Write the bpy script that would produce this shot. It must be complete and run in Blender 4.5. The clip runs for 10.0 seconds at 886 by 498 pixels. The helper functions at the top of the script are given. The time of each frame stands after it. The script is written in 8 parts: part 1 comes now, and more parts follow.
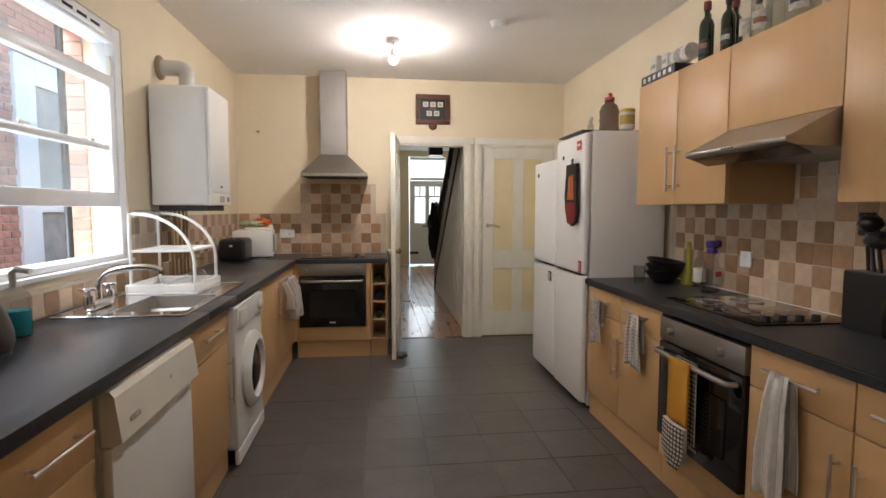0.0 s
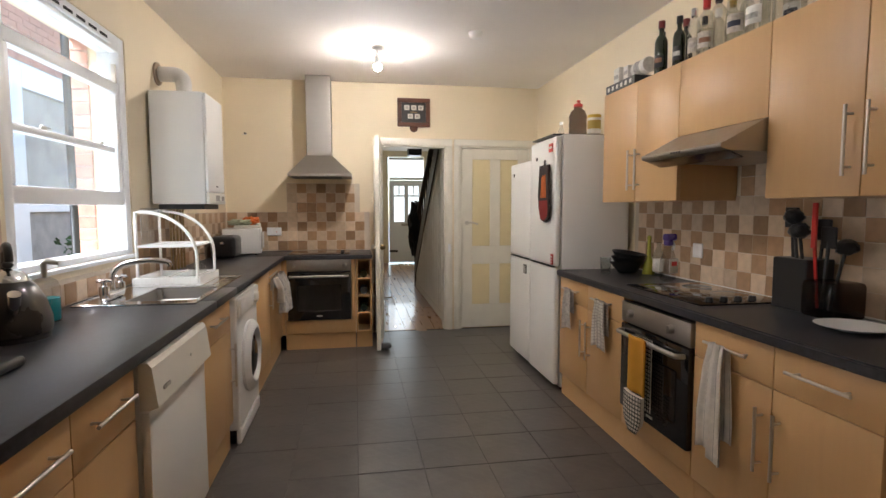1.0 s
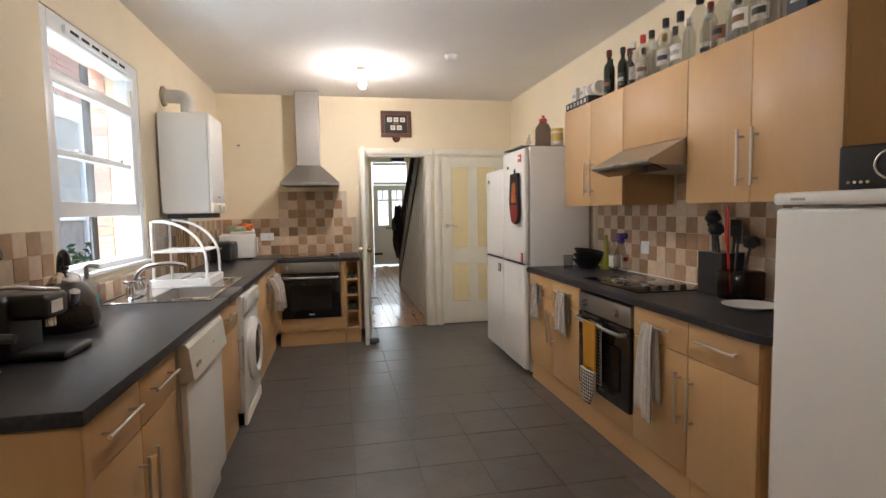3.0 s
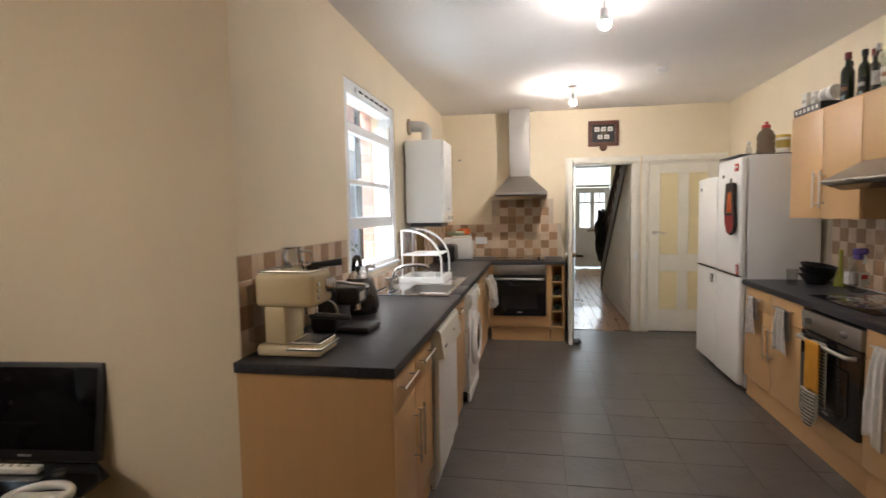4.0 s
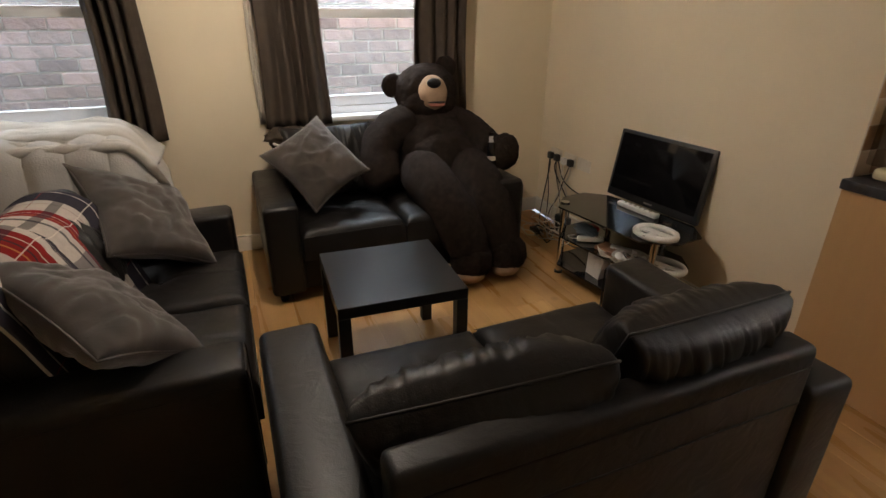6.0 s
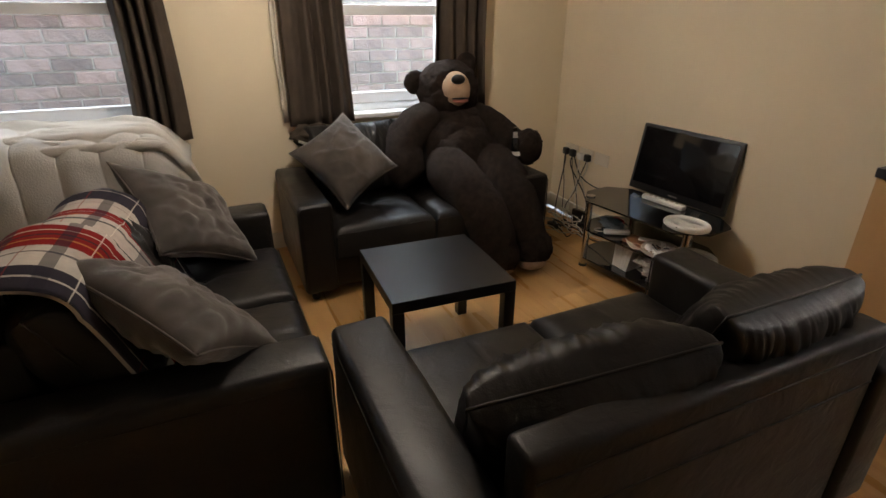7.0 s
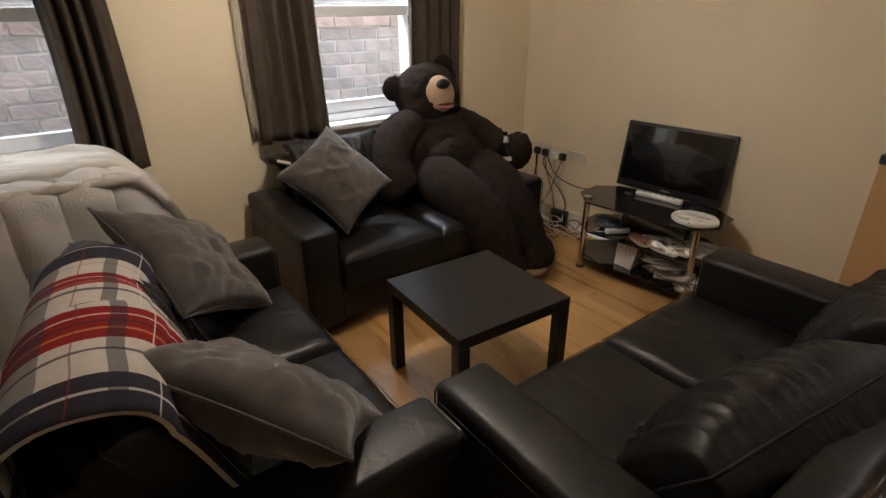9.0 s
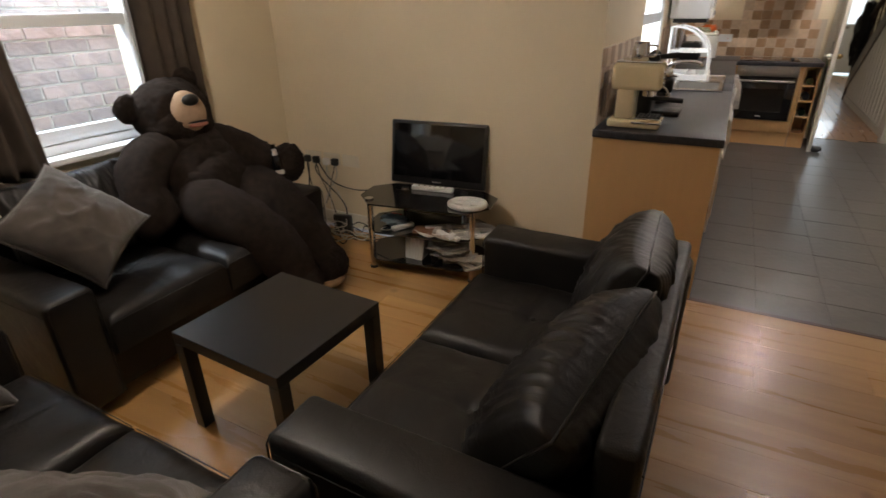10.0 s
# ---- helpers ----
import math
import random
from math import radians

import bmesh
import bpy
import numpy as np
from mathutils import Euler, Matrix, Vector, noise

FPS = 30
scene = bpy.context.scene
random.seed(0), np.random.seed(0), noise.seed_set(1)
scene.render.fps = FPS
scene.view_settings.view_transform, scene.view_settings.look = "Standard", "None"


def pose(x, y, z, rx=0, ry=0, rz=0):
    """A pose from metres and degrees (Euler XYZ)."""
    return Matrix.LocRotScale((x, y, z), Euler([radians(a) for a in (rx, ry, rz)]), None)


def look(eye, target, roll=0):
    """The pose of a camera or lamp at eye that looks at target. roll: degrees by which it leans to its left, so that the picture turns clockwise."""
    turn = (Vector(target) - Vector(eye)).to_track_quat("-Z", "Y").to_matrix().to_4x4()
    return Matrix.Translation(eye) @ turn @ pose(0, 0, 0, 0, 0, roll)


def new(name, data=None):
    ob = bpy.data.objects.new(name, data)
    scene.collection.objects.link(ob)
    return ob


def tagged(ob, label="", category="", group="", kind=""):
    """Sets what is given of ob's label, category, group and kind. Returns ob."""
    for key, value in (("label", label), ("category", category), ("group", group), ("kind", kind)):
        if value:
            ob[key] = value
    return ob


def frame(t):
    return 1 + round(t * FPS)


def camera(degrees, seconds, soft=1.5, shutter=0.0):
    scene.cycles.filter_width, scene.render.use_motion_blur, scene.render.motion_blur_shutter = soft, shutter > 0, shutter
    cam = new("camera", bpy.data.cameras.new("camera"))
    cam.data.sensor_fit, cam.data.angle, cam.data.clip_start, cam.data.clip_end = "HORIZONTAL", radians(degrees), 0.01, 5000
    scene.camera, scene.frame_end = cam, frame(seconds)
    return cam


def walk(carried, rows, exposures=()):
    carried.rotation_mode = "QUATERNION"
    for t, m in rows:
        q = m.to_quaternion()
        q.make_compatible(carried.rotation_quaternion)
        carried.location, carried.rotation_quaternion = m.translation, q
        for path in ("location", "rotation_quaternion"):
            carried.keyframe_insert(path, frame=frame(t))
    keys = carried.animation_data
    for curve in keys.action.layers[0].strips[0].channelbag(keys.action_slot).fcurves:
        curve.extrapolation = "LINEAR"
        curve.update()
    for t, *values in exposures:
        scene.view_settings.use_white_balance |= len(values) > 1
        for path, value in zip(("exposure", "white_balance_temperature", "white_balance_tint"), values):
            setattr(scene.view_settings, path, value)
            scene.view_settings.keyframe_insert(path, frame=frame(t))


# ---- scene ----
cam = camera(80.8, 10.0, soft=1.5, shutter=0.1)
PATH = [
    (0, (0.108, 0.081, 1.366), (0.351, 2.06, 1.212), 0.1),
    (0.5, (0.073, -0.05, 1.354), (0.394, 1.918, 1.198), 0.0),
    (1, (0.032, -0.185, 1.354), (0.361, 1.781, 1.198), -0.1),
    (1.5, (-0.007, -0.303, 1.357), (0.334, 1.661, 1.2), -0.3),
    (2, (-0.037, -0.415, 1.361), (0.317, 1.547, 1.207), -0.5),
    (3.3, (-0.014, -0.74, 1.396), (0.378, 1.216, 1.25), -1.0),
    (3.5, (-0.042, -0.847, 1.447), (0.245, 1.127, 1.298), -0.7),
    (4, (-0.126, -1.044, 1.474), (-0.48, 0.92, 1.334), -1.0),
    (4.5, (-0.154, -1.211, 1.497), (-1.155, 0.506, 1.271), -0.8),
    (5, (-0.143, -1.314, 1.504), (-1.603, -0.046, 0.994), -0.4),
    (5.5, (-0.064, -1.376, 1.499), (-1.694, -0.537, 0.699), -0.0),
    (6, (-0.026, -1.474, 1.503), (-1.711, -0.784, 0.677), 0.3),
    (7.5, (-0.208, -1.863, 1.48), (-1.825, -1.029, 0.649), 0.0),
    (8, (-0.33, -1.968, 1.498), (-1.894, -1.044, 0.662), -0.2),
    (8.5, (-0.46, -2.051, 1.497), (-2.013, -1.111, 0.658), -0.2),
    (9, (-0.589, -2.126, 1.512), (-2.062, -1.065, 0.671), -0.5),
    (9.5, (-0.668, -2.151, 1.517), (-1.992, -0.911, 0.674), -1.0),
    (10, (-0.674, -2.125, 1.534), (-1.529, -0.529, 0.686), -1.1),
]
EXPOSURE = [(0, 3.17), (1, 3.28), (2, 3.36), (3.5, 3.34), (5, 3.30), (7, 3.33), (9, 3.34), (10, 3.26)]
walk(cam, [(t, look(eye, target, roll)) for t, eye, target, roll in PATH], EXPOSURE)

# ---- world and lights ----
world = bpy.data.worlds.new("world")
scene.world = world
world.use_nodes = True
wn = world.node_tree
sky = wn.nodes.new("ShaderNodeTexSky")
sky.sky_type, sky.sun_disc, sky.sun_elevation, sky.sun_rotation = "NISHITA", False, radians(40), radians(250)
wn.nodes["Background"].inputs[1].default_value = 0.085
wn.links.new(sky.outputs[0], wn.nodes["Background"].inputs[0])
sun = new("sun", bpy.data.lights.new("sun", "SUN"))
sun.data.energy, sun.data.angle, sun.data.color = 0.55, radians(20), (1, 0.98, 0.96)
sun.matrix_basis = look((-6, -3, 10), (0, 1, 0))


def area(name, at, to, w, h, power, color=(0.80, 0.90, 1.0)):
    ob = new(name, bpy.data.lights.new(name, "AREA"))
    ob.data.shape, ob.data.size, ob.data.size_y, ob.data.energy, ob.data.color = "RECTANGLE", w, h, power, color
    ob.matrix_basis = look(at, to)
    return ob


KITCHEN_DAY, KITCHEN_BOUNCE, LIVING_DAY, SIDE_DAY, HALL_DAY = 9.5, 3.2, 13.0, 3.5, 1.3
area("kitchen_window_daylight", (-1.95, 2.62, 2.95), (-0.6, 2.62, 1.2), 1.1, 0.5, KITCHEN_DAY)
# unseen lamp aimed up, added for daylight bounced off the yard onto the ceiling
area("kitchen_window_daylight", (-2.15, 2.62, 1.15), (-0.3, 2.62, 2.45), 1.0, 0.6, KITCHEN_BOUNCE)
area("living_window_daylight", (-4.2, -0.57, 2.8), (-3.0, -0.57, 1.0), 0.9, 0.5, LIVING_DAY)
area("living_window_daylight", (-4.2, -2.57, 2.8), (-3.0, -2.57, 1.0), 0.9, 0.5, SIDE_DAY)
area("front_door_daylight", (1.2, 12.45, 1.7), (1.2, 5, 0.9), 0.8, 1.4, HALL_DAY)
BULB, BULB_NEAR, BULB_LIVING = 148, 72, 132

# ---- materials ----


def nodes_of(m):
    m.use_nodes = True
    return m.node_tree, m.node_tree.nodes, m.node_tree.links, m.node_tree.nodes["Principled BSDF"]


def mat(name, col, rough=0.5, metal=0.0, var=0.12, scale=6.0, bump=0.05, bscale=120.0, stretch=(1, 1, 1), coat=0.0, rvar=0.1, spec=0.5, piece=0.0, sheen=0.0):
    """Base colour with broad and fine variation, uneven roughness and fine relief, at real size."""
    m = bpy.data.materials.new(name)
    t, n, l, p = nodes_of(m)
    co = n.new("ShaderNodeTexCoord")
    mp = n.new("ShaderNodeMapping")
    mp.inputs["Scale"].default_value = stretch
    l.new(co.outputs["Object"], mp.inputs[0])
    big, fine = n.new("ShaderNodeTexNoise"), n.new("ShaderNodeTexNoise")
    big.inputs["Scale"].default_value, big.inputs["Detail"].default_value = scale, 5
    fine.inputs["Scale"].default_value, fine.inputs["Detail"].default_value = bscale, 3
    l.new(mp.outputs[0], big.inputs[0]), l.new(mp.outputs[0], fine.inputs[0])
    mul = n.new("ShaderNodeMapRange")
    mul.inputs[1].default_value, mul.inputs[2].default_value = 0.25, 0.75
    mul.inputs[3].default_value, mul.inputs[4].default_value = 1 - var, 1 + var
    l.new(big.outputs[0], mul.inputs[0])
    val = mul.outputs[0]
    if piece:
        info, pm, mm = n.new("ShaderNodeObjectInfo"), n.new("ShaderNodeMapRange"), n.new("ShaderNodeMath")
        pm.inputs[3].default_value, pm.inputs[4].default_value = 1 - piece, 1 + piece
        mm.operation = "MULTIPLY"
        l.new(info.outputs["Random"], pm.inputs[0]), l.new(pm.outputs[0], mm.inputs[0]), l.new(val, mm.inputs[1])
        val = mm.outputs[0]
    hsv = n.new("ShaderNodeHueSaturation")
    hsv.inputs["Color"].default_value = (*col, 1)
    l.new(val, hsv.inputs["Value"]), l.new(hsv.outputs[0], p.inputs["Base Color"])
    rr = n.new("ShaderNodeMapRange")
    rr.inputs[3].default_value, rr.inputs[4].default_value = max(rough - rvar, 0.02), min(rough + rvar, 1)
    l.new(big.outputs[0], rr.inputs[0]), l.new(rr.outputs[0], p.inputs["Roughness"])
    p.inputs["Metallic"].default_value, p.inputs["Coat Weight"].default_value = metal, coat
    p.inputs["Specular IOR Level"].default_value = spec
    p.inputs["Sheen Weight"].default_value = sheen
    if bump:
        b = n.new("ShaderNodeBump")
        b.inputs["Strength"].default_value, b.inputs["Distance"].default_value = bump, 0.01
        l.new(fine.outputs[0], b.inputs["Height"]), l.new(b.outputs[0], p.inputs["Normal"])
    return m


def wood(name, col, dark, rough=0.4, grain=(30, 2, 30), piece=0.15, knots=False, coat=0.0, contrast=1.0):
    """Wood with grain along the object's y unless grain says otherwise."""
    m = bpy.data.materials.new(name)
    t, n, l, p = nodes_of(m)
    co, mp, info, vm = n.new("ShaderNodeTexCoord"), n.new("ShaderNodeMapping"), n.new("ShaderNodeObjectInfo"), n.new("ShaderNodeVectorMath")
    mp.inputs["Scale"].default_value = grain
    vm.operation = "MULTIPLY_ADD"
    vm.inputs[1].default_value, vm.inputs[2].default_value = (1, 1, 1), (0, 0, 0)
    l.new(co.outputs["Object"], mp.inputs[0])
    off = n.new("ShaderNodeMath")
    off.operation = "MULTIPLY"
    off.inputs[1].default_value = 37.0
    l.new(info.outputs["Random"], off.inputs[0])
    l.new(mp.outputs[0], vm.inputs[0]), l.new(off.outputs[0], vm.inputs[2])
    a = n.new("ShaderNodeTexNoise")
    a.inputs["Scale"].default_value, a.inputs["Detail"].default_value, a.inputs["Distortion"].default_value = 1.0, 6, 0.6
    l.new(vm.outputs[0], a.inputs[0])
    ramp = n.new("ShaderNodeValToRGB")
    ramp.color_ramp.elements[0].position, ramp.color_ramp.elements[1].position = 0.5 - 0.22 / contrast, 0.5 + 0.2 / contrast
    ramp.color_ramp.elements[0].color, ramp.color_ramp.elements[1].color = (*dark, 1), (*col, 1)
    l.new(a.outputs[0], ramp.inputs[0])
    out = ramp.outputs[0]
    if knots:
        v, vr, mix = n.new("ShaderNodeTexVoronoi"), n.new("ShaderNodeMapRange"), n.new("ShaderNodeMixRGB")
        v.inputs["Scale"].default_value = 3.2
        vr.inputs[1].default_value, vr.inputs[2].default_value, vr.inputs[3].default_value, vr.inputs[4].default_value = 0.02, 0.12, 0.85, 0.0
        mix.inputs[2].default_value = (dark[0] * 0.35, dark[1] * 0.3, dark[2] * 0.3, 1)
        sc = n.new("ShaderNodeVectorMath")
        sc.inputs[2].default_value = (0, 0, 0)
        sc.operation = "ADD"
        l.new(co.outputs["Object"], sc.inputs[0]), l.new(off.outputs[0], sc.inputs[1]), l.new(sc.outputs[0], v.inputs[0])
        l.new(v.outputs["Distance"], vr.inputs[0]), l.new(vr.outputs[0], mix.inputs[0]), l.new(out, mix.inputs[1])
        out = mix.outputs[0]
    hsv, pm = n.new("ShaderNodeHueSaturation"), n.new("ShaderNodeMapRange")
    pm.inputs[3].default_value, pm.inputs[4].default_value = 1 - piece, 1 + piece
    l.new(info.outputs["Random"], pm.inputs[0]), l.new(pm.outputs[0], hsv.inputs["Value"])
    l.new(out, hsv.inputs["Color"]), l.new(hsv.outputs[0], p.inputs["Base Color"])
    rr = n.new("ShaderNodeMapRange")
    rr.inputs[3].default_value, rr.inputs[4].default_value = rough - 0.08, rough + 0.12
    l.new(a.outputs[0], rr.inputs[0]), l.new(rr.outputs[0], p.inputs["Roughness"])
    p.inputs["Coat Weight"].default_value = coat
    b = n.new("ShaderNodeBump")
    b.inputs["Strength"].default_value, b.inputs["Distance"].default_value = 0.06, 0.005
    l.new(a.outputs[0], b.inputs["Height"]), l.new(b.outputs[0], p.inputs["Normal"])
    return m


def glass(name, tint=(1, 1, 1), rough=0.0, clear=0.85, haze=0.0, edge=4.0):
    """Thin glass: mostly clear with a Fresnel-driven gloss; a pale translucent veil can be mixed in unevenly."""
    m = bpy.data.materials.new(name)
    t, n, l, p = nodes_of(m)
    n.remove(p)
    tr, gl, mix, fr = n.new("ShaderNodeBsdfTransparent"), n.new("ShaderNodeBsdfGlossy"), n.new("ShaderNodeMixShader"), n.new("ShaderNodeMapRange")
    lw, pw = n.new("ShaderNodeLayerWeight"), n.new("ShaderNodeMath")
    pw.operation, pw.inputs[1].default_value = "POWER", edge
    lw.inputs["Blend"].default_value, fr.inputs[3].default_value, fr.inputs[4].default_value = 0.5, 0.04, 0.6
    l.new(lw.outputs["Facing"], pw.inputs[0]), l.new(pw.outputs[0], fr.inputs[0])
    tr.inputs[0].default_value = (*[c * clear for c in tint], 1)
    gl.inputs["Roughness"].default_value = rough + 0.03
    l.new(fr.outputs[0], mix.inputs[0]), l.new(tr.outputs[0], mix.inputs[1]), l.new(gl.outputs[0], mix.inputs[2])
    out = mix.outputs[0]
    if haze:
        di, dm, co, no, dr = n.new("ShaderNodeBsdfTranslucent"), n.new("ShaderNodeMixShader"), n.new("ShaderNodeTexCoord"), n.new("ShaderNodeTexNoise"), n.new("ShaderNodeMapRange")
        di.inputs[0].default_value = (0.75, 0.8, 0.82, 1)
        no.inputs["Scale"].default_value = 3.0
        dr.inputs[3].default_value, dr.inputs[4].default_value = haze * 0.6, haze * 1.4
        l.new(co.outputs["Object"], no.inputs[0]), l.new(no.outputs[0], dr.inputs[0]), l.new(dr.outputs[0], dm.inputs[0])
        l.new(out, dm.inputs[1]), l.new(di.outputs[0], dm.inputs[2])
        out = dm.outputs[0]
    l.new(out, n["Material Output"].inputs[0])
    return m


def frosted(name, col, power):
    m = mat(name, col, 0.5, bump=0.3, bscale=60)
    p = m.node_tree.nodes["Principled BSDF"]
    # emission put into the glass in place of daylight from behind it
    p.inputs["Emission Color"].default_value, p.inputs["Emission Strength"].default_value = (*col, 1), power
    return m


def leather(name, col, rough=0.33):
    m = mat(name, col, rough, var=0.25, scale=9, bump=0, rvar=0.12, spec=0.32)
    t, n, l, p = nodes_of(m)
    co, v, w, add, b = n.new("ShaderNodeTexCoord"), n.new("ShaderNodeTexVoronoi"), n.new("ShaderNodeTexNoise"), n.new("ShaderNodeMath"), n.new("ShaderNodeBump")
    v.inputs["Scale"].default_value, w.inputs["Scale"].default_value, w.inputs["Detail"].default_value, w.inputs["Distortion"].default_value = 260, 14, 6, 1.2
    add.operation = "MULTIPLY_ADD"
    add.inputs[1].default_value = 0.10
    l.new(co.outputs["Object"], v.inputs[0]), l.new(co.outputs["Object"], w.inputs[0])
    l.new(v.outputs["Distance"], add.inputs[0]), l.new(w.outputs[0], add.inputs[2])
    b.inputs["Strength"].default_value, b.inputs["Distance"].default_value = 0.26, 0.011
    l.new(add.outputs[0], b.inputs["Height"]), l.new(b.outputs[0], p.inputs["Normal"])
    return m


CREAM = mat("cream_wall_paint", (0.79, 0.69, 0.515), 0.75, var=0.05, scale=1.6, bump=0.12, bscale=180, rvar=0.05, spec=0.25)
CEIL = mat("white_ceiling_paint", (0.87, 0.84, 0.81), 0.8, var=0.04, scale=1.2, bump=0.15, bscale=90, rvar=0.04, spec=0.2)
GLOSS = mat("white_gloss_paint", (0.80, 0.77, 0.68), 0.35, var=0.05, scale=5, bump=0.05, bscale=60)
CREAMPANEL = mat("cream_panel_paint", (0.78, 0.68, 0.42), 0.5, var=0.05, scale=4, bump=0.06, bscale=60)
UPVC = mat("white_plastic_frame", (0.82, 0.84, 0.86), 0.3, var=0.02, bump=0.01, rvar=0.02)
SOCKET = mat("yellowed_socket_plastic", (0.74, 0.68, 0.56), 0.4, var=0.03, bump=0.01)
WHITE = mat("white_enamel", (0.82, 0.82, 0.80), 0.3, var=0.015, scale=2, bump=0.015, bscale=200, rvar=0.02)
OFFWHITE = mat("yellowed_white_plastic", (0.78, 0.76, 0.68), 0.4, var=0.04, bump=0.02)
BEECH = wood("beech_laminate", (0.60, 0.372, 0.172), (0.575, 0.352, 0.160), 0.37, grain=(26, 26, 2.2), piece=0.05)
BEECH_Y = wood("beech_laminate_along", (0.60, 0.372, 0.172), (0.575, 0.352, 0.160), 0.37, grain=(26, 2.2, 26), piece=0.05)
WORKTOP = mat("black_laminate_worktop", (0.030, 0.031, 0.037), 0.35, var=0.5, scale=60, bump=0.12, bscale=300, rvar=0.08)
STEEL = mat("brushed_steel", (0.42, 0.40, 0.375), 0.38, metal=1, var=0.03, scale=2, bump=0.02, bscale=300, stretch=(1, 8, 8))
CHROME = mat("chrome", (0.75, 0.75, 0.76), 0.12, metal=1, var=0.03, bump=0)
HANDLE = mat("satin_nickel", (0.66, 0.62, 0.57), 0.36, metal=1, var=0.03, bump=0, rvar=0.03)
BLACKGLASS = mat("black_glass", (0.006, 0.006, 0.007), 0.06, var=0.1, bump=0, coat=0.5, rvar=0.03)
BLACKPL = mat("black_plastic", (0.014, 0.014, 0.015), 0.35, var=0.2, bump=0.08, bscale=250)
# near-black for solid strips that stand in for shade inside slots and gaps
DARK = mat("slot_shade_black", (0.01, 0.01, 0.01), 0.8, bump=0)
TILE_L = mat("light_beige_wall_tile", (0.60, 0.46, 0.33), 0.3, var=0.12, scale=18, bump=0.15, bscale=40, piece=0.16)
TILE_D = mat("tan_brown_wall_tile", (0.36, 0.22, 0.12), 0.3, var=0.14, scale=18, bump=0.15, bscale=40, piece=0.2)
GROUT = mat("pale_grout", (0.60, 0.52, 0.42), 0.9, var=0.1, bump=0.1)
SLATE = mat("slate_floor_tile", (0.096, 0.087, 0.080), 0.33, var=0.25, scale=5, bump=0.16, bscale=22, piece=0.07, rvar=0.1)
JOINT = mat("dark_floor_grout", (0.084, 0.077, 0.071), 0.9, var=0.2, bump=0.1)
BOARD = wood("varnished_pine_board", (0.52, 0.305, 0.118), (0.42, 0.23, 0.082), 0.27, grain=(1.0, 11, 11), piece=0.13, knots=True, coat=0.0, contrast=1.1)
BOARD_Y = wood("worn_hall_board", (0.46, 0.25, 0.11), (0.29, 0.14, 0.06), 0.28, grain=(26, 2.2, 26), piece=0.2, knots=True, coat=0.3)
LEATHER = leather("black_leather", (0.0125, 0.0110, 0.0102), 0.41)
BLACKWOOD = mat("black_lacquered_board", (0.011, 0.011, 0.012), 0.36, var=0.2, scale=4, bump=0.03, bscale=200)
DARKWOOD = wood("dark_stained_wood", (0.07, 0.03, 0.015), (0.03, 0.014, 0.008), 0.35, grain=(20, 20, 2))
FUR = mat("dark_brown_plush", (0.023, 0.0155, 0.012), 0.95, var=0.4, scale=30, bump=1.0, bscale=240, sheen=0.03, spec=0.1)
MUZZLE = mat("tan_plush", (0.44, 0.31, 0.21), 0.95, var=0.15, scale=20, bump=0.6, bscale=240, spec=0.1)
PINK = mat("pink_felt", (0.55, 0.22, 0.17), 0.9, var=0.1, bump=0.3)
CURTAIN = mat("dark_brown_curtain", (0.074, 0.058, 0.045), 0.85, var=0.15, scale=14, bump=0.3, bscale=500, spec=0.2)
LINING = mat("cream_curtain_lining", (0.52, 0.47, 0.39), 0.9, var=0.06, bump=0.2, bscale=300)
GREYPLUSH = mat("grey_velvet", (0.070, 0.058, 0.049), 0.85, var=0.5, scale=7, bump=0.25, bscale=300, sheen=0.5, spec=0.2)
FLEECE = mat("off_white_fleece", (0.50, 0.475, 0.43), 0.95, var=0.06, scale=12, bump=0.5, bscale=260, sheen=0.2, spec=0.1)
DUVET = mat("white_quilted_cotton", (0.50, 0.49, 0.47), 0.9, var=0.06, scale=10, bump=0.2, bscale=120, spec=0.2)
TOWEL_G = mat("grey_tea_towel", (0.48, 0.45, 0.42), 0.95, var=0.4, scale=40, bump=0.5, bscale=400, spec=0.1)
TOWEL_W = mat("white_tea_towel", (0.62, 0.57, 0.50), 0.95, var=0.1, scale=20, bump=0.5, bscale=400, spec=0.1)
MUSTARD = mat("mustard_cotton", (0.55, 0.27, 0.04), 0.95, var=0.12, bump=0.4, bscale=300, spec=0.1)
PANE = glass("hazy_pane", (0.97, 1.0, 1.0), 0.0, 0.95, haze=0.06)
HAZYPANE = glass("hazy_kitchen_pane", (0.97, 1.0, 1.0), 0.0, 0.95, haze=0.035)
BOTTLE = glass("clear_bottle_glass", (0.96, 0.97, 0.96), 0.02, 0.92, edge=2.4)
GREENGLASS = mat("dark_green_glass", (0.012, 0.022, 0.008), 0.08, var=0.2, bump=0, coat=0.4)
CLEARPL = glass("clear_plastic", (0.95, 0.95, 0.95), 0.1, 0.9)
GREYPL = glass("smoky_plastic", (0.56, 0.49, 0.45), 0.1, 0.72)
TEAL = mat("teal_soap", (0.02, 0.36, 0.42), 0.2, var=0.1, bump=0)
ORANGE = mat("orange_plastic_bag", (0.75, 0.16, 0.03), 0.4, var=0.2, bump=0.5, bscale=40)
YELLOWGREEN = mat("yellow_green_plastic", (0.30, 0.30, 0.03), 0.35, var=0.1, bump=0)
PURPLE = mat("purple_plastic", (0.09, 0.05, 0.28), 0.3, var=0.1, bump=0)
RED = mat("red_plastic", (0.55, 0.025, 0.02), 0.35, var=0.1, bump=0.05)
NAVY = mat("navy_card", (0.02, 0.025, 0.05), 0.5, var=0.1, bump=0.03)
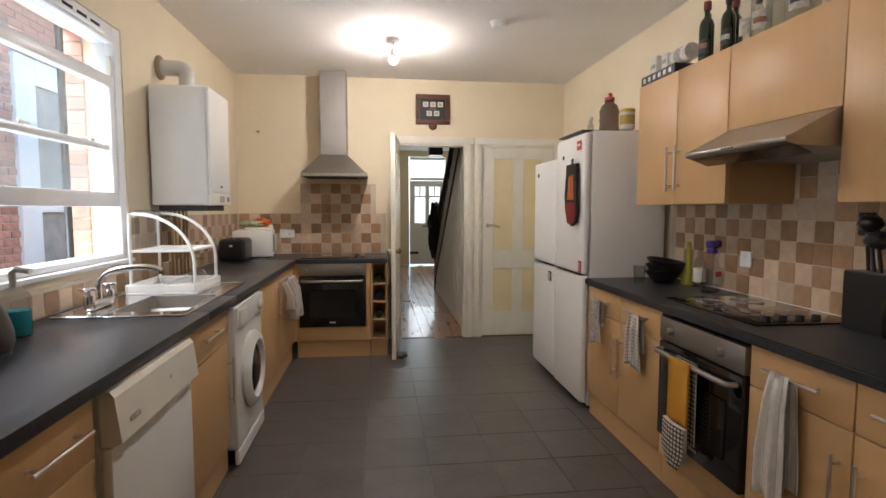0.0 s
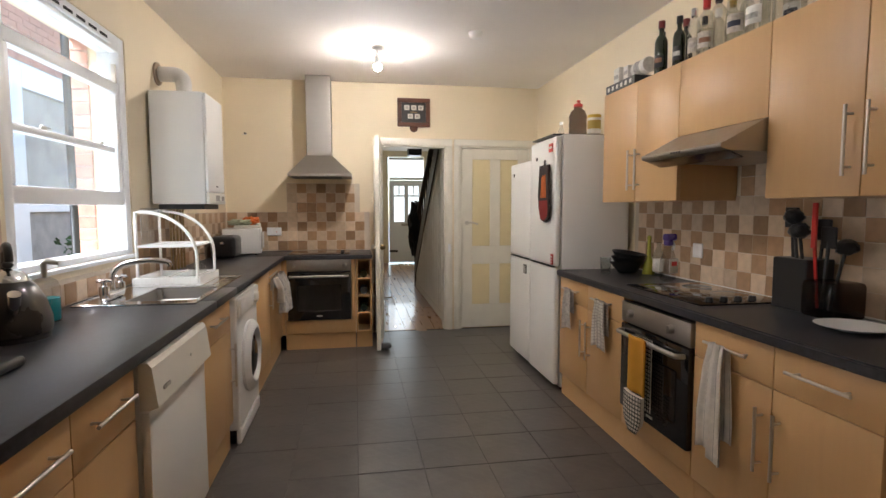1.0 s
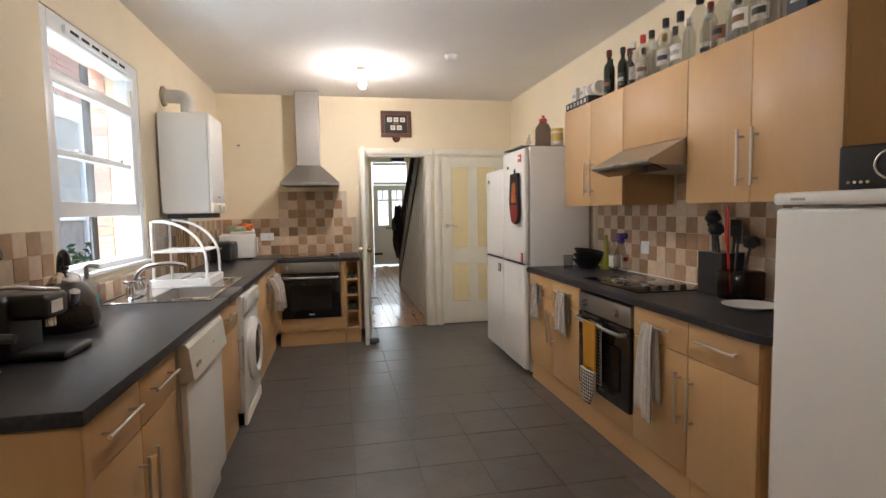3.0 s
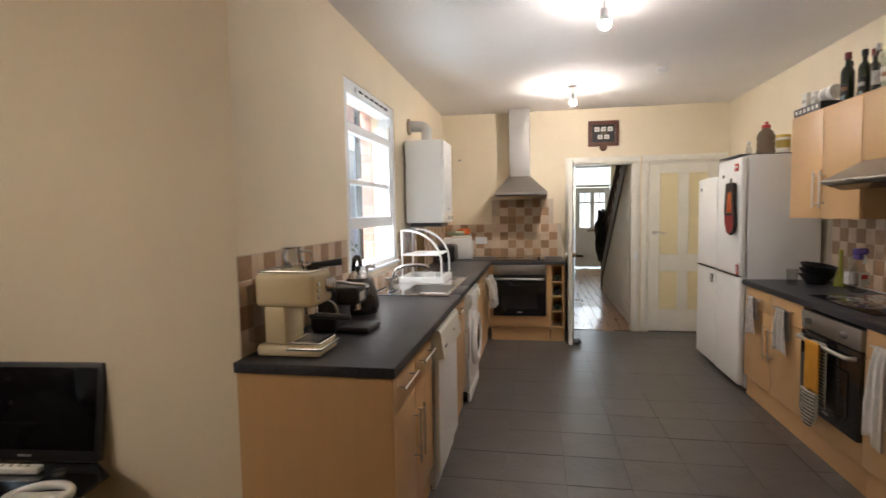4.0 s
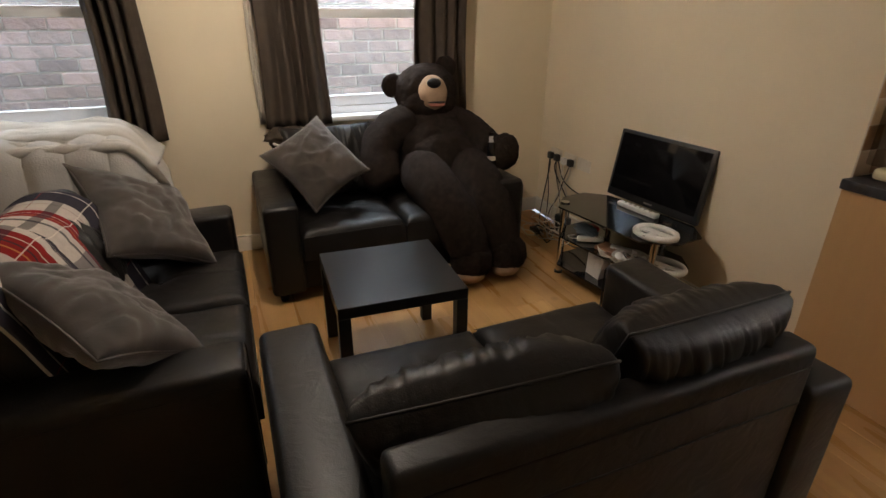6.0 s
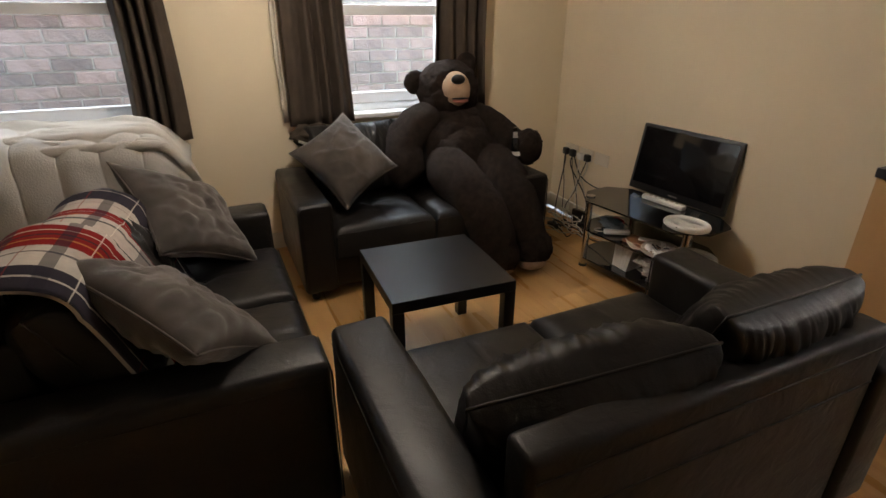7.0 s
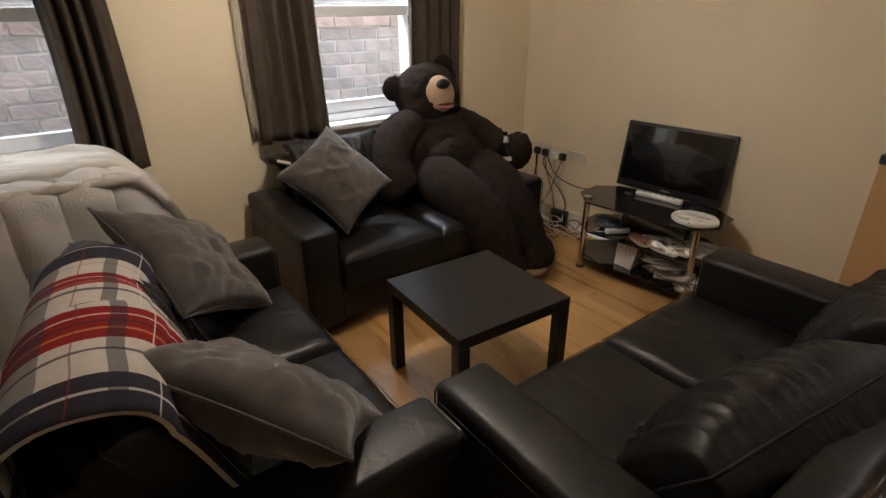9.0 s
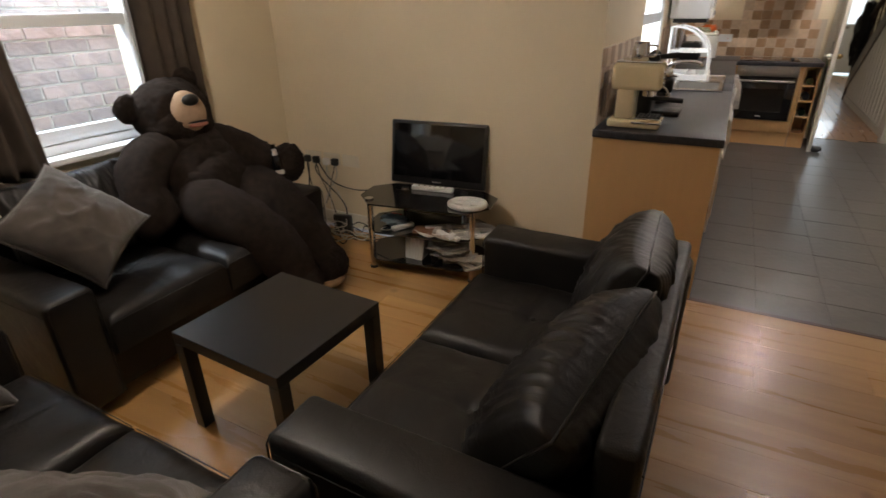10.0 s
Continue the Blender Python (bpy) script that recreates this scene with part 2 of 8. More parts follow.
LABELC = mat("worn_cream_label", (0.46, 0.42, 0.36), 0.6, var=0.3, scale=70, bump=0.02)
LABELW = mat("white_paper_label", (0.70, 0.68, 0.62), 0.7, var=0.15, scale=60, bump=0.02)
CREAMMETAL = mat("cream_enamel", (0.70, 0.58, 0.36), 0.22, var=0.04, bump=0.02, coat=0.4)
GREYPAPER = mat("grey_newsprint", (0.42, 0.40, 0.37), 0.85, var=0.35, scale=70, bump=0.2, bscale=80)
TANLEATHER = mat("tan_brown_leatherette", (0.22, 0.10, 0.05), 0.5, var=0.2, bump=0.2)
WIRE_B = mat("black_cable_rubber", (0.02, 0.02, 0.02), 0.5, bump=0)
WIRE_W = mat("white_cable_rubber", (0.6, 0.57, 0.5), 0.5, bump=0)
BRONZE = mat("dull_brass", (0.33, 0.24, 0.12), 0.35, metal=1, bump=0.02)
FRAMEWOOD = wood("reddish_mahogany", (0.13, 0.045, 0.022), (0.06, 0.02, 0.012), 0.3, grain=(4, 30, 30))
OUTBRICK = mat("red_yard_brick", (0.50, 0.25, 0.19), 0.9, var=0.25, scale=14, bump=0.6, bscale=40, piece=0.2)
OLDBRICK = mat("old_purple_brick", (0.27, 0.188, 0.182), 0.9, var=0.4, scale=9, bump=0.8, bscale=30, piece=0.45)
MORTAR = mat("grey_mortar", (0.42, 0.39, 0.35), 0.95, var=0.2, bump=0.5, bscale=60)
# flat pale colour for the upper panes across the yard
PALEGLASS = mat("pale_opaque_pane", (0.62, 0.68, 0.70), 0.25, var=0.06, scale=2, bump=0)
DIMGLASS = mat("dim_room_behind_glass", (0.30, 0.33, 0.33), 0.15, var=0.5, scale=3, bump=0)
CONCRETE = mat("yard_concrete", (0.28, 0.27, 0.25), 0.9, var=0.2, scale=3, bump=0.4, bscale=40)
CORRUGATED = mat("pale_corrugated_plastic", (0.70, 0.74, 0.76), 0.5, var=0.08, bump=0.05)
LEAF = mat("green_leaf", (0.05, 0.11, 0.025), 0.5, var=0.3, scale=20, bump=0.1, piece=0.3)
BULBGLOW = mat("lit_bulb", (1, 0.9, 0.75), 0.4, bump=0)
BULBGLOW.node_tree.nodes["Principled BSDF"].inputs["Emission Color"].default_value = (1, 0.915, 0.875, 1)
BULBGLOW.node_tree.nodes["Principled BSDF"].inputs["Emission Strength"].default_value = BULB
BULBGLOW1 = BULBGLOW.copy()
BULBGLOW1.name = "lit_near_bulb"
BULBGLOW1.node_tree.nodes["Principled BSDF"].inputs["Emission Strength"].default_value = BULB_NEAR
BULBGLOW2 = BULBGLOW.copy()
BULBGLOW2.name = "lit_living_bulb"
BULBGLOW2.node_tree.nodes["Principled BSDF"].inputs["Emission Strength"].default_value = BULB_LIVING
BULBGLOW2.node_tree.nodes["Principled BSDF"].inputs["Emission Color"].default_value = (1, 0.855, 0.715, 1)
DOORGLOW = frosted("glowing_frosted_glass", (0.80, 0.9, 0.95), 0.16)


def striped(name, base, bands, axis=0, period=0.2, rough=0.9):
    """Woven stripes across one object axis: bands of (start, end, colour) within the period."""
    m = mat(name, base, rough, var=0.1, scale=40, bump=0.4, bscale=400, spec=0.1)
    t, n, l, p = nodes_of(m)
    co, sep = n.new("ShaderNodeTexCoord"), n.new("ShaderNodeSeparateXYZ")
    l.new(co.outputs["UV"], sep.inputs[0])
    last = p.inputs["Base Color"].links[0].from_socket
    for ax, a, b, c, f in [(axis, *b) if len(b) == 4 else b for b in bands]:
        d, fr, g1, g2, mm, mix = n.new("ShaderNodeMath"), n.new("ShaderNodeMath"), n.new("ShaderNodeMath"), n.new("ShaderNodeMath"), n.new("ShaderNodeMath"), n.new("ShaderNodeMixRGB")
        d.operation, fr.operation, g1.operation, g2.operation, mm.operation = "DIVIDE", "FRACT", "GREATER_THAN", "LESS_THAN", "MULTIPLY"
        d.inputs[1].default_value, g1.inputs[1].default_value, g2.inputs[1].default_value = period, a, b
        l.new(sep.outputs[ax], d.inputs[0]), l.new(d.outputs[0], fr.inputs[0])
        l.new(fr.outputs[0], g1.inputs[0]), l.new(fr.outputs[0], g2.inputs[0]), l.new(g1.outputs[0], mm.inputs[0]), l.new(g2.outputs[0], mm.inputs[1])
        k = n.new("ShaderNodeMath")
        k.operation = "MULTIPLY"
        k.inputs[1].default_value = f
        l.new(mm.outputs[0], k.inputs[0]), l.new(k.outputs[0], mix.inputs[0]), l.new(last, mix.inputs[1])
        mix.inputs[2].default_value = (*c, 1)
        last = mix.outputs[0]
    l.new(last, p.inputs["Base Color"])
    return m


PLAID = striped("red_white_navy_plaid", (0.50, 0.455, 0.40), [
    (0, 0.00, 0.25, (0.018, 0.016, 0.030), 0.96), (0, 0.42, 0.68, (0.24, 0.018, 0.018), 1.0), (0, 0.09, 0.105, (0.55, 0.5, 0.45), 0.9), (0, 0.49, 0.50, (0.6, 0.5, 0.42), 0.9),
    (0, 0.545, 0.56, (0.04, 0.03, 0.04), 0.8), (0, 0.60, 0.615, (0.50, 0.20, 0.06), 0.8), (0, 0.77, 0.80, (0.03, 0.03, 0.045), 0.8), (0, 0.30, 0.31, (0.25, 0.2, 0.18), 0.5),
    (1, 0.02, 0.24, (0.045, 0.042, 0.058), 0.62), (1, 0.52, 0.60, (0.030, 0.028, 0.04), 0.66), (1, 0.37, 0.38, (0.24, 0.03, 0.03), 0.6), (1, 0.74, 0.75, (0.7, 0.64, 0.56), 0.7)], period=0.42)
STRIPE = striped("striped_tea_towel", (0.74, 0.71, 0.66), [(0, 0.1, 0.17, (0.12, 0.11, 0.12), 0.8), (0, 0.60, 0.64, (0.2, 0.19, 0.2), 0.7)], period=0.05)
CHECK = striped("checked_tea_towel", (0.60, 0.56, 0.50), [(0, 0.0, 0.25, (0.20, 0.19, 0.18), 0.5), (1, 0.0, 0.25, (0.20, 0.19, 0.18), 0.5)], period=0.018)
PATTERN = striped("black_white_patterned_cotton", (0.62, 0.57, 0.5), [(0, 0.0, 0.35, (0.03, 0.03, 0.03), 0.9), (1, 0.0, 0.35, (0.03, 0.03, 0.03), 0.9)], period=0.02)

# ---- builders ----


def BM():
    return bmesh.new()


def box(bm, x0, x1, y0, y1, z0, z1, bev=0.0, seg=1, m=None):
    s = Matrix.Translation(((x0 + x1) / 2, (y0 + y1) / 2, (z0 + z1) / 2)) @ Matrix.Diagonal((abs(x1 - x0), abs(y1 - y0), abs(z1 - z0), 1))
    vs = bmesh.ops.create_cube(bm, size=1, matrix=(m @ s) if m else s)["verts"]
    if bev:
        es = list({e for v in vs for e in v.link_edges})
        bmesh.ops.bevel(bm, geom=es, offset=bev, segments=seg, profile=0.5, affect="EDGES")
    return bm


def wedge(bm, pts, a, b, axis="y"):
    """A prism: an outline in the other two axes, drawn from a to b along axis."""
    def at(p, q):
        return {"x": (q, p[0], p[1]), "y": (p[0], q, p[1]), "z": (p[0], p[1], q)}[axis]
    lo, hi = [bm.verts.new(at(p, a)) for p in pts], [bm.verts.new(at(p, b)) for p in pts]
    fs = [bm.faces.new(lo), bm.faces.new(hi[::-1])]
    for i in range(len(pts)):
        j = (i + 1) % len(pts)
        fs.append(bm.faces.new((lo[j], lo[i], hi[i], hi[j])))
    bmesh.ops.recalc_face_normals(bm, faces=fs)
    return bm


def cyl(bm, p, q, r, seg=16, r2=None):
    p, q = Vector(p), Vector(q)
    d = q - p
    m = Matrix.Translation((p + q) / 2) @ d.to_track_quat("Z", "Y").to_matrix().to_4x4()
    bmesh.ops.create_cone(bm, cap_ends=True, segments=seg, radius1=r, radius2=r if r2 is None else r2, depth=d.length, matrix=m)
    return bm


def lathe(bm, prof, at=(0, 0, 0), seg=20, m=None):
    """Turns an outline of (radius, height) round the upright axis."""
    rings = []
    for r, z in prof:
        ring = []
        for i in range(seg):
            a = 2 * math.pi * i / seg
            v = Vector((max(r, 0.0004) * math.cos(a), max(r, 0.0004) * math.sin(a), z))
            v = (m @ v if m else v) + Vector(at)
            ring.append(bm.verts.new(v))
        rings.append(ring)
    fs = []
    for a, b in zip(rings, rings[1:]):
        for i in range(seg):
            j = (i + 1) % seg
            fs.append(bm.faces.new((a[i], a[j], b[j], b[i])))
    fs += [bm.faces.new(rings[0][::-1]), bm.faces.new(rings[-1])]
    bmesh.ops.recalc_face_normals(bm, faces=fs)
    return bm


def tube(bm, pts, r, seg=8, closed=False):
    pts = [Vector(p) for p in pts]
    rings, n = [], len(pts)
    up = None
    for i, p in enumerate(pts):
        a, b = pts[(i - 1) % n if closed else max(i - 1, 0)], pts[(i + 1) % n if closed else min(i + 1, n - 1)]
        d = (b - a).normalized()
        if up is None:
            up = d.orthogonal().normalized()
        up = (up - d * up.dot(d)).normalized() if (up - d * up.dot(d)).length > 1e-5 else d.orthogonal().normalized()
        side = d.cross(up)
        rings.append([bm.verts.new(p + (up * math.cos(2 * math.pi * k / seg) + side * math.sin(2 * math.pi * k / seg)) * r) for k in range(seg)])
    fs = []
    for i in range(n if closed else n - 1):
        a, b = rings[i], rings[(i + 1) % n]
        for k in range(seg):
            fs.append(bm.faces.new((a[k], a[(k + 1) % seg], b[(k + 1) % seg], b[k])))
    if not closed:
        fs += [bm.faces.new(rings[0][::-1]), bm.faces.new(rings[-1])]
    bmesh.ops.recalc_face_normals(bm, faces=fs)
    return bm


def smooth_path(pts, steps=6):
    """Points of a smooth line through pts."""
    pts = [Vector(p) for p in pts]
    out = []
    for i in range(len(pts) - 1):
        p0, p1, p2, p3 = pts[max(i - 1, 0)], pts[i], pts[i + 1], pts[min(i + 2, len(pts) - 1)]
        for k in range(steps):
            t = k / steps
            out.append(0.5 * ((2 * p1) + (p2 - p0) * t + (2 * p0 - 5 * p1 + 4 * p2 - p3) * t * t + (3 * p1 - p0 - 3 * p2 + p3) * t ** 3))
    return out + [pts[-1]]


def sheet(bm, f, nu, nv, thick=0.0):
    """A cloth: f(u, v) for u, v from 0 to 1 gives the place; a UV layer in metres is laid along it. thick folds a second face behind."""
    uvl = bm.loops.layers.uv.verify()
    g = [[Vector(f(i / nu, j / nv)) for j in range(nv + 1)] for i in range(nu + 1)]
    us = [0.0]
    for i in range(nu):
        us.append(us[-1] + (g[i + 1][nv // 2] - g[i][nv // 2]).length)
    vs = [0.0]
    for j in range(nv):
        vs.append(vs[-1] + (g[nu // 2][j + 1] - g[nu // 2][j]).length)

    def layer(off):
        vv = []
        for i in range(nu + 1):
            row = []
            for j in range(nv + 1):
                a, b = g[min(i + 1, nu)][j] - g[max(i - 1, 0)][j], g[i][min(j + 1, nv)] - g[i][max(j - 1, 0)]
                nrm = a.cross(b)
                row.append(bm.verts.new(g[i][j] + (nrm.normalized() * off if nrm.length > 1e-9 else Vector())))
            vv.append(row)
        return vv

    def quads(vv, flip):
        for i in range(nu):
            for j in range(nv):
                idx = [(i, j), (i + 1, j), (i + 1, j + 1), (i, j + 1)]
                idx = idx[::-1] if flip else idx
                fc = bm.faces.new([vv[a][b] for a, b in idx])
                fc.smooth = True
                for lp, (a, b) in zip(fc.loops, idx):
                    lp[uvl].uv = (us[a], vs[b])
    top = layer(0)
    quads(top, False)
    if thick:
        low = layer(-thick)
        quads(low, True)
        edge = [(i, 0) for i in range(nu + 1)] + [(nu, j) for j in range(1, nv + 1)] + [(i, nv) for i in range(nu - 1, -1, -1)] + [(0, j) for j in range(nv - 1, 0, -1)]
        for k in range(len(edge)):
            (a, b), (c, d) = edge[k], edge[(k + 1) % len(edge)]
            bm.faces.new((top[c][d], top[a][b], low[a][b], low[c][d]))
    return bm


def pillow(bm, w, h, d, m=None, n=18, wrinkle=0.01, seed=0.0, pinch=0.1, power=0.5, ws=7.0, along=1.0, ridge=0.0):
    """A stuffed cushion w x h, d thick, upright in x and z, with pinched corners and creases."""
    m = m or Matrix()
    sides = []
    for s in (1, -1):
        vv = []
        for i in range(n + 1):
            row = []
            for j in range(n + 1):
                u, v = 2 * i / n - 1, 2 * j / n - 1
                e = max(0.0, (1 - abs(u) ** 2.4) * (1 - abs(v) ** 2.4)) ** power
                x = u * w / 2 * (1 - pinch * (1 - abs(u)) * 0 - pinch * (1 - v * v) * u * u)
                z = v * h / 2 * (1 - pinch * (1 - u * u) * v * v)
                q = Vector((x * ws, s * 1.7 + seed * 3.1, z * ws * along))
                c = noise.fractal(q, 0.9, 2.2, 3) * wrinkle * (0.35 + e)
                if ridge:
                    c -= ridge * (1 - min(1, abs(noise.noise(q * 1.3 + Vector((3, 1, 2)))) * 2.6)) ** 2 * e
                row.append(bm.verts.new(m @ Vector((x, s * (e * d / 2) + c, z))) if not (s < 0 and (i in (0, n) or j in (0, n))) else None)
            vv.append(row)
        sides.append(vv)
    for i in range(n + 1):
        for j in range(n + 1):
            if sides[1][i][j] is None:
                sides[1][i][j] = sides[0][i][j]
    for k, vv in enumerate(sides):
        for i in range(n):
            for j in range(n):
                q = [vv[i][j], vv[i + 1][j], vv[i + 1][j + 1], vv[i][j + 1]]
                fc = bm.faces.new(q if k == 0 else q[::-1])
                fc.smooth = True
    bmesh.ops.recalc_face_normals(bm, faces=bm.faces)
    return bm


def piping(w, h, pinch, m=None, r=0.004):
    """The sewn seam round a cushion made by pillow()."""
    m, n, pts = m or Matrix(), 12, []
    for i in range(4 * n):
        k, f = i // n, 2 * (i % n) / n - 1
        u, v = ((f, -1), (1, f), (-f, 1), (-1, -f))[k]
        pts.append(m @ Vector((u * w / 2 * (1 - pinch * (1 - v * v) * u * u), 0, v * h / 2 * (1 - pinch * (1 - u * u) * v * v))))
    return tube(BM(), pts, r, 6, True)


def plane_pose(c, x, z):
    """A pose at c whose x runs along x and whose z lies as near as may be to z."""
    x = Vector(x).normalized()
    y = Vector(z).cross(x).normalized()
    z = x.cross(y)
    m = Matrix((x, y, z)).transposed().to_4x4()
    m.translation = c
    return m


def blob(bm, c, r, rot=(0, 0, 0), sub=4, rough=0.0, slot=0):
    """An ellipsoid with an uneven skin."""
    m = pose(*c, *rot)
    vs = bmesh.ops.create_icosphere(bm, subdivisions=sub, radius=1)["verts"]
    for v in vs:
        k = 1 + rough * noise.fractal(v.co * 3 + Vector(c) * 5, 0.8, 2.1, 4)
        v.co = m @ Vector((v.co.x * r[0] * k, v.co.y * r[1] * k, v.co.z * r[2] * k))
    for f in {f for v in vs for f in v.link_faces}:
        f.smooth, f.material_index = True, slot
    return bm


def limb(bm, pts, radii, rough=0.05, seg=24, steps=8):
    """A plump tapering limb along a smooth line, with rounded ends."""
    line = smooth_path(pts, steps)
    n = len(line)
    rings = []
    for i, p in enumerate(line):
        f = i / (n - 1) * (len(radii) - 1)
        k = min(int(f), len(radii) - 2)
        r = radii[k] + (radii[k + 1] - radii[k]) * (f - k)
        d = (line[min(i + 1, n - 1)] - line[max(i - 1, 0)]).normalized()
        e = min(i, n - 1 - i) / 3
        r *= math.sqrt(max(0.02, 1 - (1 - min(1, e)) ** 2))
        up = Vector((0, 1, 0))
        up = (up - d * up.dot(d)).normalized()
        side = d.cross(up)
        ring = []
        for a in range(seg):
            t = 2 * math.pi * a / seg
            v = up * math.cos(t) + side * math.sin(t)
            ring.append(bm.verts.new(p + v * r * (1 + rough * noise.fractal((p + v * r) * 9, 0.8, 2.1, 4))))
        rings.append(ring)
    fs = []
    for a, b in zip(rings, rings[1:]):
        for k in range(seg):
            fs.append(bm.faces.new((a[k], a[(k + 1) % seg], b[(k + 1) % seg], b[k])))
    fs += [bm.faces.new(rings[0][::-1]), bm.faces.new(rings[-1])]
    for f in fs:
        f.smooth = True
    bmesh.ops.recalc_face_normals(bm, faces=fs)
    return bm


def mesh_of(name, bm, mats, smooth=None):
    me = bpy.data.meshes.new(name)
    if smooth is not None:
        for f in bm.faces:
            f.smooth = True
    bm.to_mesh(me)
    bm.free()
    for m in mats if isinstance(mats, (list, tuple)) else [mats]:
        me.materials.append(m)
    if smooth is not None:
        me.set_sharp_from_angle(angle=radians(smooth))
    return me


def part(name, bm, material, parent, label="", smooth=None):
    ob = new(name, mesh_of(name, bm, material, smooth))
    ob.parent = parent
    return tagged(ob, label)


def thing(name, at, label, category, group="", rz=0, kind="", m=None):
    ob = new(name)
    ob.empty_display_size = 0.05
    ob.matrix_basis = m or pose(*at, 0, 0, rz)
    return tagged(ob, label, category, group, kind)


def solid(name, bm, material, label, category, group="", kind="", m=None, smooth=None):
    """A thing of one mesh."""
    ob = new(name, mesh_of(name, bm, material, smooth))
    if m:
        ob.matrix_basis = m
    return tagged(ob, label, category, group, kind)


def structure(name, bm, material, label, category="wall", smooth=None):
    return solid(name, bm, material, label, category, kind="structure", smooth=smooth)


def wall_x(name, x0, x1, y0, y1, z0, z1, holes, material, label):
    """A wall in the y-z plane, with holes (y0, y1, z0, z1) sorted along y."""
    bm, y = BM(), y0
    for a, b, c, d in holes:
        box(bm, x0, x1, y, a, z0, z1)
        if c > z0:
            box(bm, x0, x1, a, b, z0, c)
        if d < z1:
            box(bm, x0, x1, a, b, d, z1)
        y = b
    box(bm, x0, x1, y, y1, z0, z1)
    return structure(name, bm, material, label)


def wall_y(name, y0, y1, x0, x1, z0, z1, holes, material, label):
    bm, x = BM(), x0
    for a, b, c, d in holes:
        box(bm, x, a, y0, y1, z0, z1)
        if c > z0:
            box(bm, a, b, y0, y1, z0, c)
        if d < z1:
            box(bm, a, b, y0, y1, d, z1)
        x = b
    box(bm, x, x1, y0, y1, z0, z1)
    return structure(name, bm, material, label)


# ---- large structure ----
XL, XR, YB, YT, KL = -3.58, 2.06, 5.49, 0.83, -1.285   # living wall, right wall, back wall, television wall, kitchen side wall
ZK, ZL = 2.68, 2.39                                     # ceilings of kitchen and living room
YS = -4.3                                               # closing wall behind the walk
kitchen_side = wall_x("wall_kitchen_window", KL - 0.29, KL, YT, YB, 0, ZK, [(2.05, 3.2, 1.09, 2.33)], CREAM, "cream painted kitchen wall with a sash window")
kitchen_back = wall_y("wall_kitchen_back", YB, YB + 0.14, KL - 0.29, XR + 0.2, 0, ZK, [(0.3, 1.01, 0, 2.03), (1.18, 1.97, 0, 2.03)], CREAM, "cream painted kitchen wall with two doorways")
kitchen_right = structure("wall_right", box(BM(), XR, XR + 0.2, YS, YB, 0, ZK), CREAM, "cream painted long side wall")
structure("wall_television", box(BM(), XL - 0.29, KL - 0.29, YT, YT + 0.28, 0, ZK), CREAM, "cream painted living room wall behind the television")
wall_x("wall_living_window", XL - 0.29, XL, YS, YT - 0.001, 0, ZK, [(-3.15, -2.0, 0.86, 2.12), (-1.02, -0.12, 0.86, 2.12)], CREAM, "cream painted living room wall with two sash windows")
structure("wall_behind", box(BM(), XL - 0.29, XR + 0.2, YS - 0.2, YS, 0, ZK), CREAM, "plain cream painted wall")
structure("ceiling_kitchen", box(BM(), KL - 0.29, XR + 0.2, YT - 0.02, YB + 0.14, ZK, ZK + 0.15), CEIL, "white painted kitchen ceiling", "ceiling")
structure("ceiling_living", box(BM(), XL - 0.29, XR + 0.2, YS - 0.2, YT - 0.022, ZL, ZK + 0.15), CEIL, "white painted lower living room ceiling", "ceiling")
kitchen_floor = structure("floor_kitchen", box(BM(), KL - 0.29, XR + 0.2, 0.79, YB + 0.05, -0.12, -0.004), JOINT, "dark grey slate tiled kitchen floor", "floor")
living_floor = structure("floor_living", box(BM(), XL - 0.29, XR + 0.2, YS - 0.2, 0.786, -0.12, -0.006), mat("dark_board_joint", (0.10, 0.05, 0.02), 0.8), "varnished pine floorboards in the living room", "floor")
hall_floor = structure("floor_hall", box(BM(), -0.2, 2.4, YB + 0.054, 12.9, -0.12, -0.012), BOARD_Y, "worn varnished boards in the hallway", "floor")
bm = BM()
box(bm, XL + 0.001, KL - 0.002, YT - 0.018, YT - 0.001, 0, 0.11, 0.003)
box(bm, XL + 0.001, XL + 0.018, YS + 0.01, YT - 0.02, 0, 0.11, 0.003)
structure("baseboard", bm, GLOSS, "white gloss painted baseboard", "baseboard")
# hallway shell
structure("wall_hall_left", box(BM(), 0.0, 0.2, YB + 0.142, 12.7, 0, 2.75), CREAM, "cream hallway wall")
structure("wall_hall_right", box(BM(), 2.0, 2.2, YB + 0.142, 12.7, 0, 2.75), CREAM, "cream hallway wall beyond the stairs")
wall_y("wall_front", 12.7, 12.9, -0.2, 2.4, 0, 2.75, [(0.83, 1.72, 0, 2.62)], CREAM, "cream hallway end wall round the front door")
structure("ceiling_hall", box(BM(), -0.2, 2.4, YB + 0.142, 12.9, 2.75, 2.9), CEIL, "white hallway ceiling", "ceiling")

# ---- living room ----


